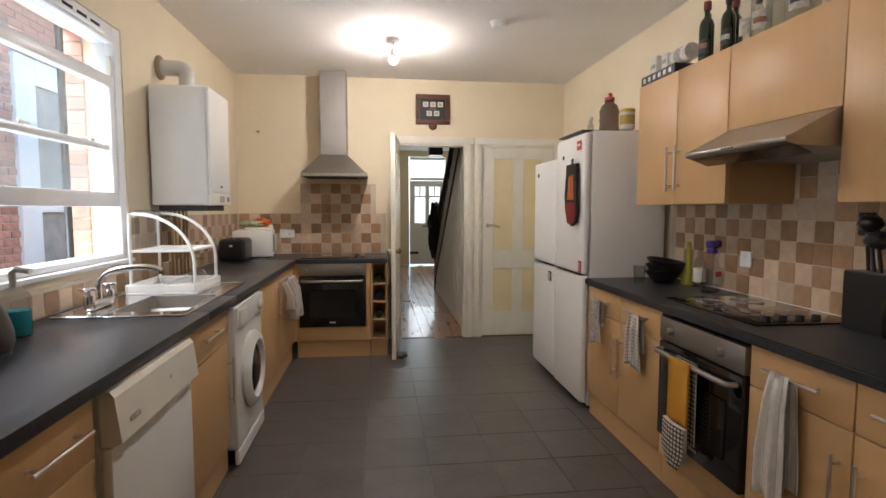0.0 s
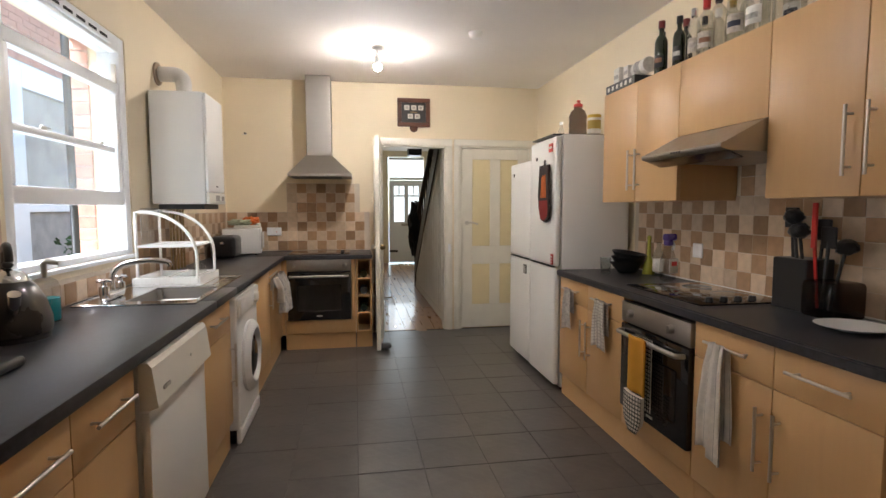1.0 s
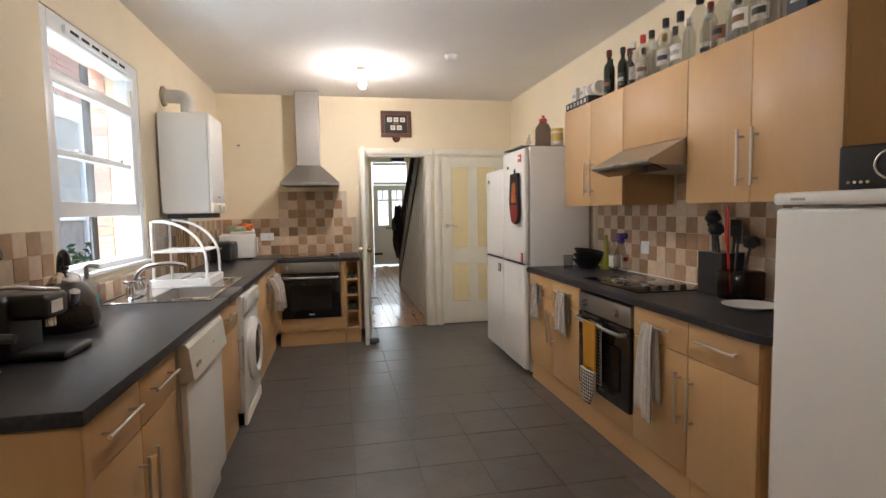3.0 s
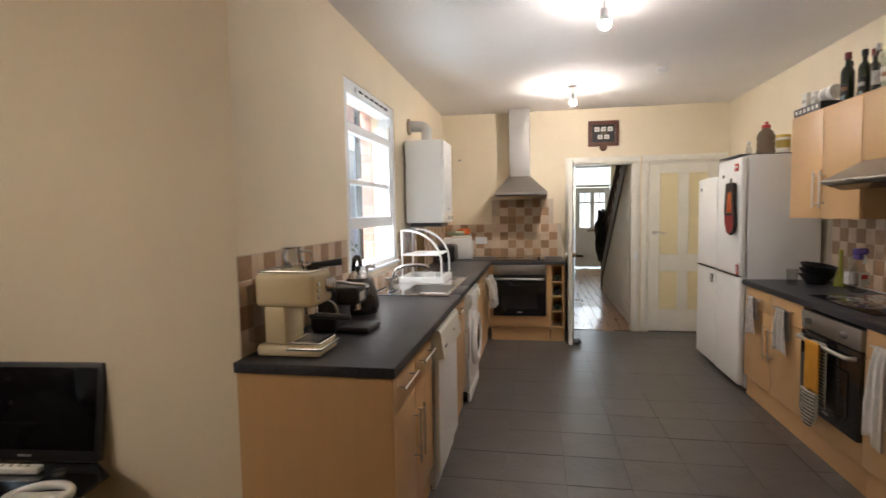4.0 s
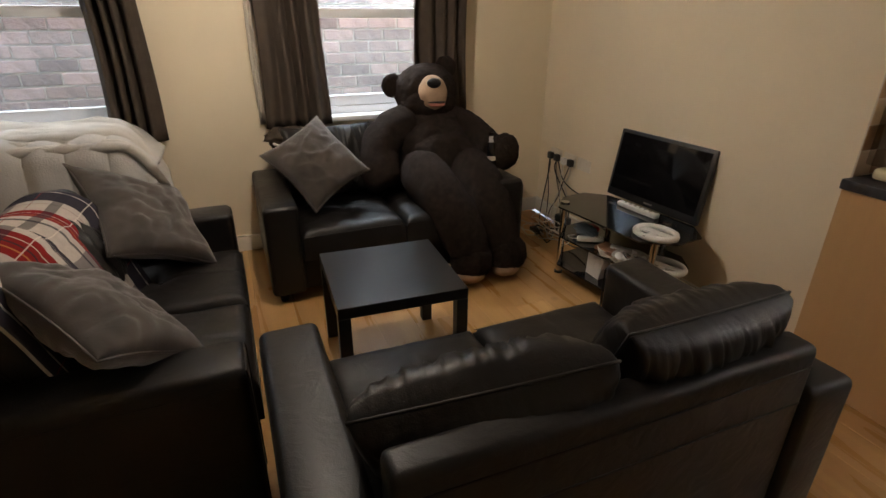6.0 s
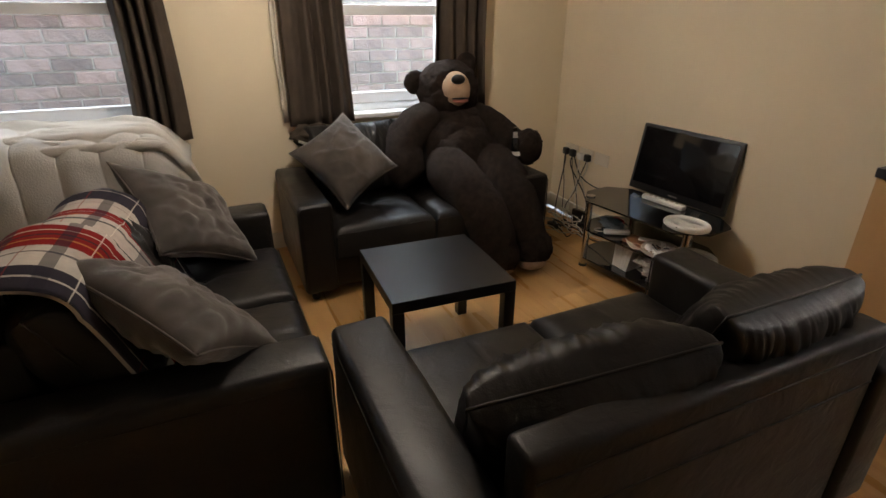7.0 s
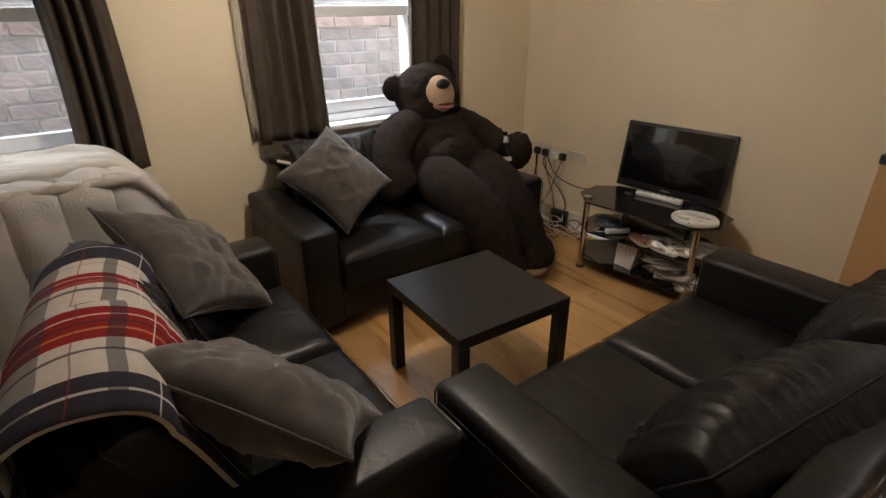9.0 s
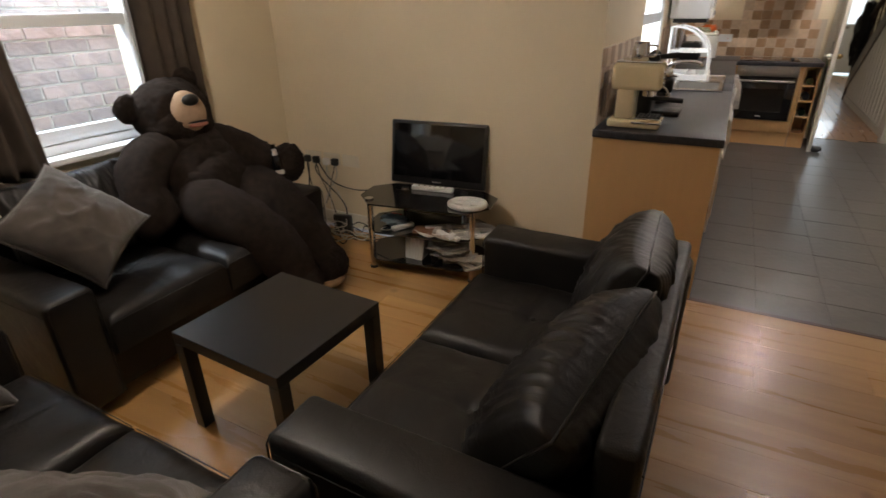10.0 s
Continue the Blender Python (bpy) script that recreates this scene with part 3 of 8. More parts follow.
def sofa(at, rz, label, w=1.52, depth=0.86, arm=0.185, arm_z=0.59, back_z=0.735, seat_z=0.43, cushions=()):
    """A two-seat sofa, its front along local -y, its back at local y = 0, from x = 0 to w; the back stands between the arms. cushions: (x, y, z, lean, turn, roll, width, height, thickness)."""
    s = thing("sofa", at, label, "sofa", "black leather sofas", rz)
    part("base", box(BM(), arm - 0.02, w - arm + 0.02, -depth + 0.05, -0.03, 0.05, 0.27, 0.012, 2), LEATHER, s, smooth=40)
    for k, x in enumerate((0, w - arm)):
        bm = box(BM(), x, x + arm, -depth, 0, 0.05, arm_z, 0.026, 4)
        bmesh.ops.subdivide_edges(bm, edges=[e for e in bm.edges if e.calc_length() > 0.3], cuts=9, use_grid_fill=True)
        for v in bm.verts:
            v.co.z += (0.006 * noise.noise(v.co * 5 + Vector((at[0], at[1], 0))) + 0.006 * math.sin(math.pi * (v.co.x - x) / arm)) * (v.co.z > 0.4)
            v.co.x += 0.004 * noise.noise(v.co * 7 + Vector((at[1], 3, at[0]))) * (0.1 < v.co.z < 0.5)
        a = part("armrest", bm, LEATHER, s, smooth=40)
        y, o, q = -depth - 0.001, x + 0.02, x + arm - 0.02
        part("seam", tube(BM(), [(o - 0.012, y, 0.07), (o - 0.012, y, arm_z - 0.035), (o, y + 0.004, arm_z - 0.014), (q, y + 0.004, arm_z - 0.014), (q + 0.012, y, arm_z - 0.035), (q + 0.012, y, 0.07)], 0.003, 6), LEATHER, a)
        e = x - 0.0005 if k == 0 else x + arm + 0.0005
        part("seam", tube(BM(), [(e, -depth + 0.03, arm_z - 0.05), (e, -depth / 2, arm_z - 0.052), (e, -0.03, arm_z - 0.05)], 0.0025, 6), LEATHER, a)
    bm = box(BM(), arm + 0.003, w - arm - 0.003, -0.115, -0.018, 0.05, back_z, 0.022, 4)
    bmesh.ops.subdivide_edges(bm, edges=[e for e in bm.edges if e.calc_length() > 0.5], cuts=11, use_grid_fill=True)
    for v in bm.verts:
        v.co.z += 0.007 * noise.noise(Vector((v.co.x * 4, at[1], 2))) * (v.co.z > 0.5)
    b = part("back_frame", bm, LEATHER, s, smooth=40)
    for z in (back_z - 0.06, arm_z - 0.03):
        part("seam", tube(BM(), [(arm + 0.02, -0.0165, z), (w / 2, -0.016, z - 0.004), (w - arm - 0.02, -0.0165, z)], 0.003, 6), LEATHER, b)
    half = (w - 2 * arm) / 2
    for i in range(2):
        x0 = arm + i * half
        bm = BM()
        n = 44
        g = []
        for a in range(n + 1):
            row = []
            for b in range(n + 1):
                u, v = a / n, b / n
                du, dv = min(u, 1 - u) * half, min(v, 1 - v) * (depth - 0.16)
                e = 1 - math.exp(-min(du, dv) / 0.018)
                q = Vector((u * half, v * 0.7, i * 3 + at[0]))
                tuft = math.exp(-(((u - 0.5) * half) ** 2 + ((v - 0.5) * 0.7) ** 2) / 0.0022)
                crease = 0.004 * math.sin(14 * math.atan2(v - 0.5, u - 0.5)) * math.exp(-(((u - 0.5) * half) ** 2 + ((v - 0.5) * 0.7) ** 2) / 0.008)
                groove = 0.004 * (math.exp(-(((u - 0.5) * half) / 0.008) ** 2) + math.exp(-(((v - 0.5) * 0.7) / 0.008) ** 2)) * e
                z = 0.27 + (seat_z - 0.27) * (0.72 + 0.28 * e) - groove - 0.024 * tuft + crease + 0.007 * noise.fractal(q * 5, 0.9, 2, 3) + 0.012 * math.sin(math.pi * u) * math.sin(math.pi * v)
                row.append(bm.verts.new((x0 + 0.004 + u * (half - 0.008), -depth - 0.02 + v * (depth - 0.14), z)))
            g.append(row)
        for a in range(n):
            for b in range(n):
                bm.faces.new((g[a][b], g[a + 1][b], g[a + 1][b + 1], g[a][b + 1]))
        edge = [e for e in bm.edges if e.is_boundary]
        r = bmesh.ops.extrude_edge_only(bm, edges=edge)
        for v in [q for q in r["geom"] if isinstance(q, bmesh.types.BMVert)]:
            v.co.z = 0.255
        bmesh.ops.recalc_face_normals(bm, faces=bm.faces)
        seat = part("seat_cushion", bm, LEATHER, s, smooth=50)
        part("seam", tube(BM(), smooth_path([(x0 + 0.01, -depth - 0.0195, 0.395), (x0 + half / 2, -depth - 0.0195, 0.398), (x0 + half - 0.01, -depth - 0.0195, 0.395)]), 0.0022, 6), LEATHER, seat)
        part("button", blob(BM(), (x0 + half / 2, -depth - 0.02 + (depth - 0.14) / 2, seat_z - 0.014), (0.012, 0.012, 0.005), sub=2), LEATHER, seat)
    for i, (cx, cy, cz, lean, turn, roll, cw, ch_, ct) in enumerate(cushions):
        cm = pose(cx, cy, cz, lean, 0, turn) @ pose(0, 0, 0, 0, roll, 0)
        c = pillow(BM(), cw, ch_, ct, cm, n=90, wrinkle=0.009, seed=i + at[1], pinch=0.04, power=0.29, ws=19, along=0.24, ridge=0.015)
        cu = part("back_cushion", c, LEATHER, s, "creased black leather cushion", smooth=180)
        part("seam", piping(cw, ch_, 0.04, cm, 0.0045), LEATHER, cu, smooth=180)
    for x in (0.06, w - 0.06):
        for y in (-depth + 0.06, -0.08):
            part("foot", cyl(BM(), (x, y, 0), (x, y, 0.055), 0.022, 12, 0.028), BLACKPL, s)
    return s


# back towards the kitchen floor, under the window, and along the closing side
sofa((-0.665, 0.03, 0), -90, "black leather two-seat sofa with creased loose cushions, standing on the boards",
     cushions=((0.475, -0.205, 0.65, -23, 2, -2, 0.56, 0.41, 0.25), (1.04, -0.25, 0.60, -34, -6, 8, 0.60, 0.43, 0.27)))
sofa((-3.53, -1.385, 0), 90, "black leather two-seat sofa under the window, holding a bear", w=1.55, depth=0.82, arm_z=0.57, back_z=0.80,
     cushions=((0.47, -0.23, 0.645, -20, 2, 0, 0.56, 0.44, 0.24), (1.03, -0.22, 0.645, -18, -2, 0, 0.56, 0.44, 0.24)))
sofa((-1.322, -2.36, 0), 180, "black leather two-seat sofa with a plaid blanket over its back", w=1.50, depth=0.83, arm_z=0.595, back_z=0.74,
     cushions=((0.44, -0.22, 0.62, -26, 3, 0, 0.55, 0.42, 0.28), (1.0, -0.23, 0.62, -26, -3, 0, 0.55, 0.42, 0.28)))


def coffee_table(at, rz):
    s = thing("coffee_table", at, "square black lacquered low coffee table on the boards", "table", rz=rz)
    part("tabletop", box(BM(), -0.275, 0.275, -0.275, 0.275, 0.40, 0.45, 0.002), BLACKWOOD, s)
    for x in (-1, 1):
        for y in (-1, 1):
            part("leg", box(BM(), x * 0.275, x * 0.225, y * 0.275, y * 0.225, 0, 0.399, 0.002), BLACKWOOD, s)


coffee_table((-2.055, -0.905, 0), -2.7)


def tv_stand(at, rz):
    s = thing("tv_stand", at, "black glass three-shelf television stand with chrome legs", "tv stand", rz=rz)
    out = [(-0.42, 0.12), (-0.30, 0.22), (0.30, 0.22), (0.42, 0.12), (0.42, -0.06), (0.30, -0.2), (-0.30, -0.2), (-0.42, -0.06)]
    for z, k in ((0.455, 1.0), (0.27, 0.93), (0.085, 0.93)):
        part("shelf", wedge(BM(), [(x * k, y * k) for x, y in out], z, z + 0.009, "z"), BLACKGLASS, s, "black tempered glass")
    for x, y in ((-0.33, -0.12), (0.33, -0.12), (-0.2, 0.14), (0.2, 0.14)):
        leg = part("leg", cyl(BM(), (x, y, 0.012), (x, y, 0.455), 0.019, 18), CHROME, s, "chrome tube leg", smooth=40)
        part("cap", cyl(BM(), (x, y, 0.464), (x, y, 0.472), 0.026, 18), CHROME, leg, smooth=40)
        part("foot", cyl(BM(), (x, y, 0), (x, y, 0.012), 0.026, 18), BLACKPL, leg, smooth=40)
    return s


tv_stand((-2.19, 0.50, 0), 8)


def television():
    m = pose(-2.241, 0.722, 0.468, -9, 0, 5.4)
    s = thing("television", (0, 0, 0), "black flat television leaning back against the wall", "television", m=m)
    part("bezel", box(BM(), -0.328, 0.328, 0, 0.035, 0, 0.405, 0.006, 2), BLACKPL, s, smooth=40)
    part("screen", box(BM(), -0.308, 0.308, -0.003, 0.01, 0.045, 0.387, 0.001), BLACKGLASS, s, "dark glossy screen")
    part("badge", box(BM(), -0.03, 0.03, -0.002, 0.002, 0.018, 0.026), GREYPAPER, s)


television()


def steering_wheel(at, m):
    s = thing("toy_steering_wheel", at, "white plastic game steering wheel lying flat", "game controller", "white steering wheels", m=m)
    ring = [(0.105 * math.cos(a), 0.085 * math.sin(a), 0.016) for a in [2 * math.pi * i / 28 for i in range(28)]]
    part("rim", tube(BM(), ring, 0.017, 8, True), WHITE, s, smooth=180)
    bm = box(BM(), -0.095, 0.095, -0.02, 0.03, 0.006, 0.024, 0.008, 2)
    box(bm, -0.02, 0.02, -0.08, 0, 0.006, 0.022, 0.006, 2)
    part("spokes", bm, WHITE, s, smooth=40)
    part("hole", cyl(BM(), (0, -0.086, 0.02), (0, -0.1, 0.02), 0.006, 10), BLACKPL, s)


steering_wheel((0, 0, 0), pose(-1.895, 0.47, 0.464, 0, 0, 12))
steering_wheel((0, 0, 0), pose(-1.86, 0.53, 0.279, 0, 0, 20))
bar = thing("sensor_bar", (-2.22, 0.635, 0.464), "long white games remote lying before the television", "remote control", rz=7)
part("body", box(BM(), -0.14, 0.14, -0.022, 0.022, 0, 0.028, 0.008, 3), WHITE, bar, smooth=40)
for i in range(6):
    part("button", cyl(BM(), (-0.09 + i * 0.036, 0, 0.027), (-0.09 + i * 0.036, 0, 0.031), 0.008, 12), GREYPAPER, bar)
# the shelves' clutter
random.seed(5)
for i in range(7):
    bm = box(BM(), -0.085, 0.085, -0.06, 0.06, 0, 0.016, 0.003)
    solid("magazine", bm, GREYPAPER if i % 2 else LABELW, "crumpled printed booklet in a loose pile on the shelf", "magazine", "booklets on the stand", m=pose(-1.98 + random.uniform(-0.02, 0.03), 0.47 + random.uniform(-0.02, 0.02), 0.095 + 0.0165 * i, 0, 0, random.uniform(-30, 30)))
for i in range(5):
    solid("magazine", box(BM(), -0.07, 0.07, -0.05, 0.05, 0, 0.012, 0.003), (LABELW, GREYPAPER)[i % 2], "crumpled printed booklet in a loose pile on the shelf", "magazine", "booklets on the stand", m=pose(-1.86 + random.uniform(-0.02, 0.02), 0.43 + random.uniform(-0.02, 0.02), 0.095 + 0.0125 * i, 0, 0, random.uniform(-50, 50)))
for i in range(6):
    solid("game_case", box(BM(), -0.009, 0.009, -0.07, 0.07, 0, 0.17, 0.002), WHITE, "white upright game case on the bottom shelf", "game case", "white game cases", m=pose(-2.28 + i * 0.0195, 0.44, 0.095, 0, 2 + 1.6 * i, 8))
for i, (x, y) in enumerate([(-2.0, 0.50), (-1.93, 0.43), (-2.06, 0.44)]):
    c = thing("game_controller", (x, y, 0.28), "pale grey rounded game controller among cables", "game controller", "controllers on the middle shelf", rz=40 * i)
    part("body", blob(BM(), (0, 0, 0.022), (0.075, 0.03, 0.022), sub=3), GREYPAPER, c)
    part("grip", blob(BM(), (0.05, -0.03, 0.02), (0.022, 0.045, 0.02), (0, 0, 25), sub=3), WHITE, c)
    part("grip", blob(BM(), (-0.05, -0.03, 0.02), (0.022, 0.045, 0.02), (0, 0, -25), sub=3), WHITE, c)
solid("book", box(BM(), -0.075, 0.075, -0.05, 0.05, 0, 0.02, 0.003), TANLEATHER, "brown leatherette bound case on the middle shelf", "book", m=pose(-2.15, 0.42, 0.28, 0, 0, 15))
solid("cloth", blob(BM(), (0, 0, 0.03), (0.08, 0.05, 0.032), sub=4, rough=0.5), mat("blue_grey_cloth", (0.20, 0.25, 0.29), 0.9, bump=0.3), "crumpled blue grey cloth on the middle shelf", "cloth", m=pose(-2.38, 0.42, 0.285))
solid("red_pouch", blob(BM(), (0, 0, 0.02), (0.05, 0.03, 0.02), sub=3, rough=0.4), RED, "small red pouch on the middle shelf", "pouch", m=pose(-2.42, 0.50, 0.285))

def loose_sheet(at, rz, w, d, curl, seed, material):
    """A printed sheet lying loose, its edges curling up."""
    def f(u, v):
        a, b = 2 * u - 1, 2 * v - 1
        return (a * w / 2, b * d / 2, 0.002 + curl * (a * a * abs(math.sin(seed)) + b * b * abs(math.cos(seed))) + 0.004 * noise.noise(Vector((u * 3, v * 3, seed))) + 0.004)
    solid("paper_sheet", sheet(BM(), f, 10, 10, 0.0015), material, "loose printed sheet with curling edges on the shelf", "paper", "papers on the stand", m=pose(*at, 0, 0, rz))


random.seed(17)
for i in range(9):
    loose_sheet((-2.02 + random.uniform(-0.06, 0.12), 0.40 + random.uniform(-0.03, 0.05), 0.212 - 0.013 * i), random.uniform(-40, 40), random.uniform(0.13, 0.2), random.uniform(0.10, 0.14), random.uniform(0.006, 0.03), i * 1.3, (LABELW, GREYPAPER, LABELC)[i % 3])
for i in range(4):
    loose_sheet((-2.12 + 0.07 * i, 0.37 + 0.02 * (i % 2), 0.281 + 0.002 * i), random.uniform(-50, 50), 0.13, 0.09, 0.012, i * 2.1 + 0.4, (LABELW, TANLEATHER, LABELC, GREYPAPER)[i])
for i, (x, y, r_) in enumerate([(-2.10, 0.47, 35), (-1.97, 0.38, -20), (-2.30, 0.39, 60)]):
    g = thing("game_remote", (x, y, 0.283), "white oblong games remote lying on the middle shelf", "remote control", "white remotes", rz=r_)
    part("body", box(BM(), -0.075, 0.075, -0.018, 0.018, 0, 0.028, 0.008, 3), WHITE, g, smooth=40)
    part("pad", box(BM(), 0.03, 0.055, -0.008, 0.008, 0.028, 0.031, 0.002), GREYPAPER, g)
    part("strap", tube(BM(), smooth_path([(-0.075, 0, 0.012), (-0.11, 0.02, 0.008), (-0.12, 0.06, 0.005), (-0.08, 0.075, 0.005)]), 0.003, 6), GREYPAPER, g, smooth=180)
for i in range(3):
    ph = 2.1 * i
    pts = [(-2.03 + 0.05 * i + 0.055 * math.cos(a + ph) * (1 + 0.2 * math.sin(2 * a)), 0.42 + 0.03 * math.sin(a + ph), 0.287 + 0.012 * i + 0.02 * abs(math.sin(a))) for a in [0.3 * k for k in range(24)]]
    solid("cable", tube(BM(), pts, 0.0035, 6), (WIRE_W, WIRE_B, WIRE_W)[i], "coiled controller lead on the middle shelf", "cable", "tangled cables", smooth=180)

# sockets, plugs and cables
for x, w in ((-3.345, 0.148), (-3.17, 0.148), (-3.0, 0.148)):
    so = thing("wall_socket", (x, YT - 0.001, 0.52), "white double wall socket on the cream wall", "socket", "living room sockets")
    part("plate", box(BM(), -w / 2, w / 2, -0.01, 0, -0.043, 0.043, 0.003), SOCKET, so)
    for k in (-0.035, 0.035):
        part("switch", box(BM(), k - 0.006, k + 0.006, -0.014, -0.009, 0.012, 0.03, 0.001), SOCKET, so)
random.seed(3)
for i, x in enumerate((-3.388, -3.304, -3.129)):
    pl = thing("plug", (x, YT - 0.012, 0.505), "black three-pin plug in the wall socket", "plug", "black plugs")
    part("body", box(BM(), -0.026, 0.026, -0.035, 0, -0.026, 0.026, 0.008, 2), BLACKPL, pl, smooth=40)
    tx = (-3.36, -3.02, -3.2)[i]
    pts = [(x, YT - 0.03, 0.48), (x + 0.01, YT - 0.04, 0.4), (tx - 0.03, YT - 0.06, 0.2), (tx, YT - 0.1, 0.03), (tx + 0.2, YT - 0.2, 0.012), (tx + 0.35, YT - 0.12, 0.01)]
    solid("cable", tube(BM(), smooth_path(pts), 0.0045, 6), (WIRE_B, WIRE_B, WIRE_W)[i], "thin power cable hanging from the socket", "cable", "tangled cables", smooth=180)
solid("cable", tube(BM(), smooth_path([(-3.28, YT - 0.03, 0.48), (-3.15, YT - 0.05, 0.36), (-2.9, YT - 0.06, 0.33), (-2.6, YT - 0.05, 0.4)]), 0.0045, 6), WIRE_B, "thin black cable running to the television", "cable", "tangled cables", smooth=180)
wp = thing("plug", (-3.21, YT - 0.012, 0.50), "white three-pin plug in the wall socket", "plug")
part("body", box(BM(), -0.026, 0.026, -0.035, 0, -0.026, 0.026, 0.008, 2), WHITE, wp, smooth=40)
for x0, x1, drop, mt in ((-3.21, -3.16, 0.16, WIRE_W), (-3.13, -3.26, 0.10, WIRE_B), (-3.39, -3.30, 0.05, WIRE_B), (-3.21, -2.98, 0.06, WIRE_W), (-3.30, -3.10, 0.04, WIRE_B)):
    pts = [(x0, YT - 0.035, 0.475), (x0 + 0.2 * (x1 - x0), YT - 0.05, 0.38), (x0 + 0.6 * (x1 - x0), YT - 0.055, 0.22), (x1, YT - 0.08, drop), (x1 + 0.12, YT - 0.16, 0.02), (x1 + 0.3, YT - 0.1, 0.012)]
    solid("cable", tube(BM(), smooth_path(pts), 0.0035, 6), mt, "thin lead hanging down from the wall sockets", "cable", "tangled cables", smooth=180)
for i in range(9):
    cx, cy, r = -3.02 + random.uniform(-0.15, 0.22), YT - 0.2 + random.uniform(-0.14, 0.08), random.uniform(0.05, 0.13)
    ph = random.uniform(0, 6)
    pts = [(cx + r * (1 + 0.25 * math.sin(3 * a + ph)) * math.cos(a) * 1.3, cy + r * (1 + 0.2 * math.cos(2 * a)) * math.sin(a) * 0.7, 0.012 + 0.03 * abs(math.sin(2 * a + ph)) + 0.008 * i) for a in [0.25 * k for k in range(random.randint(22, 40))]]
    solid("cable", tube(BM(), pts, 0.004, 6), WIRE_W if i % 3 else WIRE_B, "coil of loose cable on the floor by the stand", "cable", "tangled cables", smooth=180)
pb = thing("power_adapter", (-3.12, YT - 0.28, 0), "black mains adapter among the cables", "adapter")
part("body", box(BM(), -0.05, 0.05, -0.03, 0.03, 0, 0.035, 0.006, 2), BLACKPL, pb, smooth=40)
rt = thing("router", (-3.05, YT - 0.1, 0), "dark grey box standing against the baseboard", "router", rz=10)
part("body", box(BM(), -0.07, 0.07, -0.02, 0.02, 0, 0.13, 0.008, 2), BLACKPL, rt, smooth=40)


def teddy():
    """A big seated bear, one plain mesh."""
    bm = BM()
    R = 0.05
    y = -0.27
    blob(bm, (-3.385, y + 0.042, 1.025), (0.175, 0.215, 0.18), (0, 0, 0), sub=5, rough=R)
    blob(bm, (-3.33, y + 0.035, 0.965), (0.15, 0.19, 0.13), (0, 0, 0), sub=5, rough=R)
    for s, zz in ((-1, 1.07), (1, 1.17)):
        blob(bm, (-3.42, y + 0.04 + s * (0.215 if s < 0 else 0.155), zz), (0.04, 0.075, 0.075), sub=4, rough=R)
    blob(bm, (-3.235, y + 0.03, 1.035), (0.075, 0.097, 0.112), (0, -12, -14), sub=5, slot=1, rough=0.02)
    blob(bm, (-3.175, y + 0.02, 1.105), (0.028, 0.046, 0.032), (0, 30, -10), sub=3, slot=2)
    blob(bm, (-3.168, y + 0.035, 0.975), (0.016, 0.054, 0.016), (0, 0, -12), sub=3, slot=3)
    blob(bm, (-3.163, y + 0.033, 0.99), (0.014, 0.058, 0.006), (0, 0, -12), sub=3, slot=2)
    # torso: a pear with a soft belly, the shoulders narrow under the head
    blob(bm, (-3.26, y + 0.05, 0.66), (0.21, 0.255, 0.26), sub=5, rough=R)
    blob(bm, (-3.30, y + 0.06, 0.82), (0.16, 0.225, 0.13), sub=5, rough=R)
    blob(bm, (-3.15, y + 0.06, 0.62), (0.18, 0.225, 0.21), sub=5, rough=R)
    # arms
    limb(bm, [(-3.32, y - 0.06, 0.86), (-3.30, y - 0.22, 0.81), (-3.24, y - 0.33, 0.70), (-3.16, y - 0.35, 0.58), (-3.10, y - 0.32, 0.50)], [0.11, 0.125, 0.13, 0.125, 0.11], R)
    limb(bm, [(-3.30, y + 0.16, 0.86), (-3.22, y + 0.28, 0.81), (-3.10, y + 0.34, 0.74), (-2.99, y + 0.37, 0.69)], [0.10, 0.095, 0.09, 0.09], R)
    blob(bm, (-2.92, y + 0.40, 0.70), (0.09, 0.095, 0.115), sub=5, rough=R)
    # legs hanging over the seat
    limb(bm, [(-3.14, y - 0.08, 0.58), (-3.00, y - 0.11, 0.565), (-2.84, y - 0.08, 0.50), (-2.71, y - 0.03, 0.39), (-2.645, y + 0.01, 0.27), (-2.61, y + 0.03, 0.16)], [0.14, 0.15, 0.15, 0.145, 0.135, 0.12], R)
    limb(bm, [(-3.14, y + 0.17, 0.57), (-2.98, y + 0.19, 0.57), (-2.84, y + 0.21, 0.50), (-2.735, y + 0.23, 0.38), (-2.67, y + 0.25, 0.26), (-2.64, y + 0.26, 0.17)], [0.14, 0.15, 0.145, 0.14, 0.13, 0.12], R)
    for fx, fy in ((-2.59, y + 0.03), (-2.60, y + 0.275)):
        blob(bm, (fx, fy, 0.145), (0.125, 0.125, 0.125), (0, 0, 0), sub=5, rough=R)
        blob(bm, (fx + 0.045, fy - 0.02, 0.062), (0.075, 0.09, 0.046), (0, -14, 0), sub=4, slot=1, rough=0.02)
    bm.normal_update()
    for v in bm.verts:
        if v.link_faces[0].material_index == 0:
            v.co += v.normal * (0.007 * noise.noise(v.co * 60) + 0.004 * noise.noise(v.co * 19) + 0.005 * noise.noise(v.co * 130))
    solid("teddy_bear", bm, [FUR, MUZZLE, BLACKPL, PINK], "huge dark brown plush bear slumped on the sofa", "soft toy")


teddy()


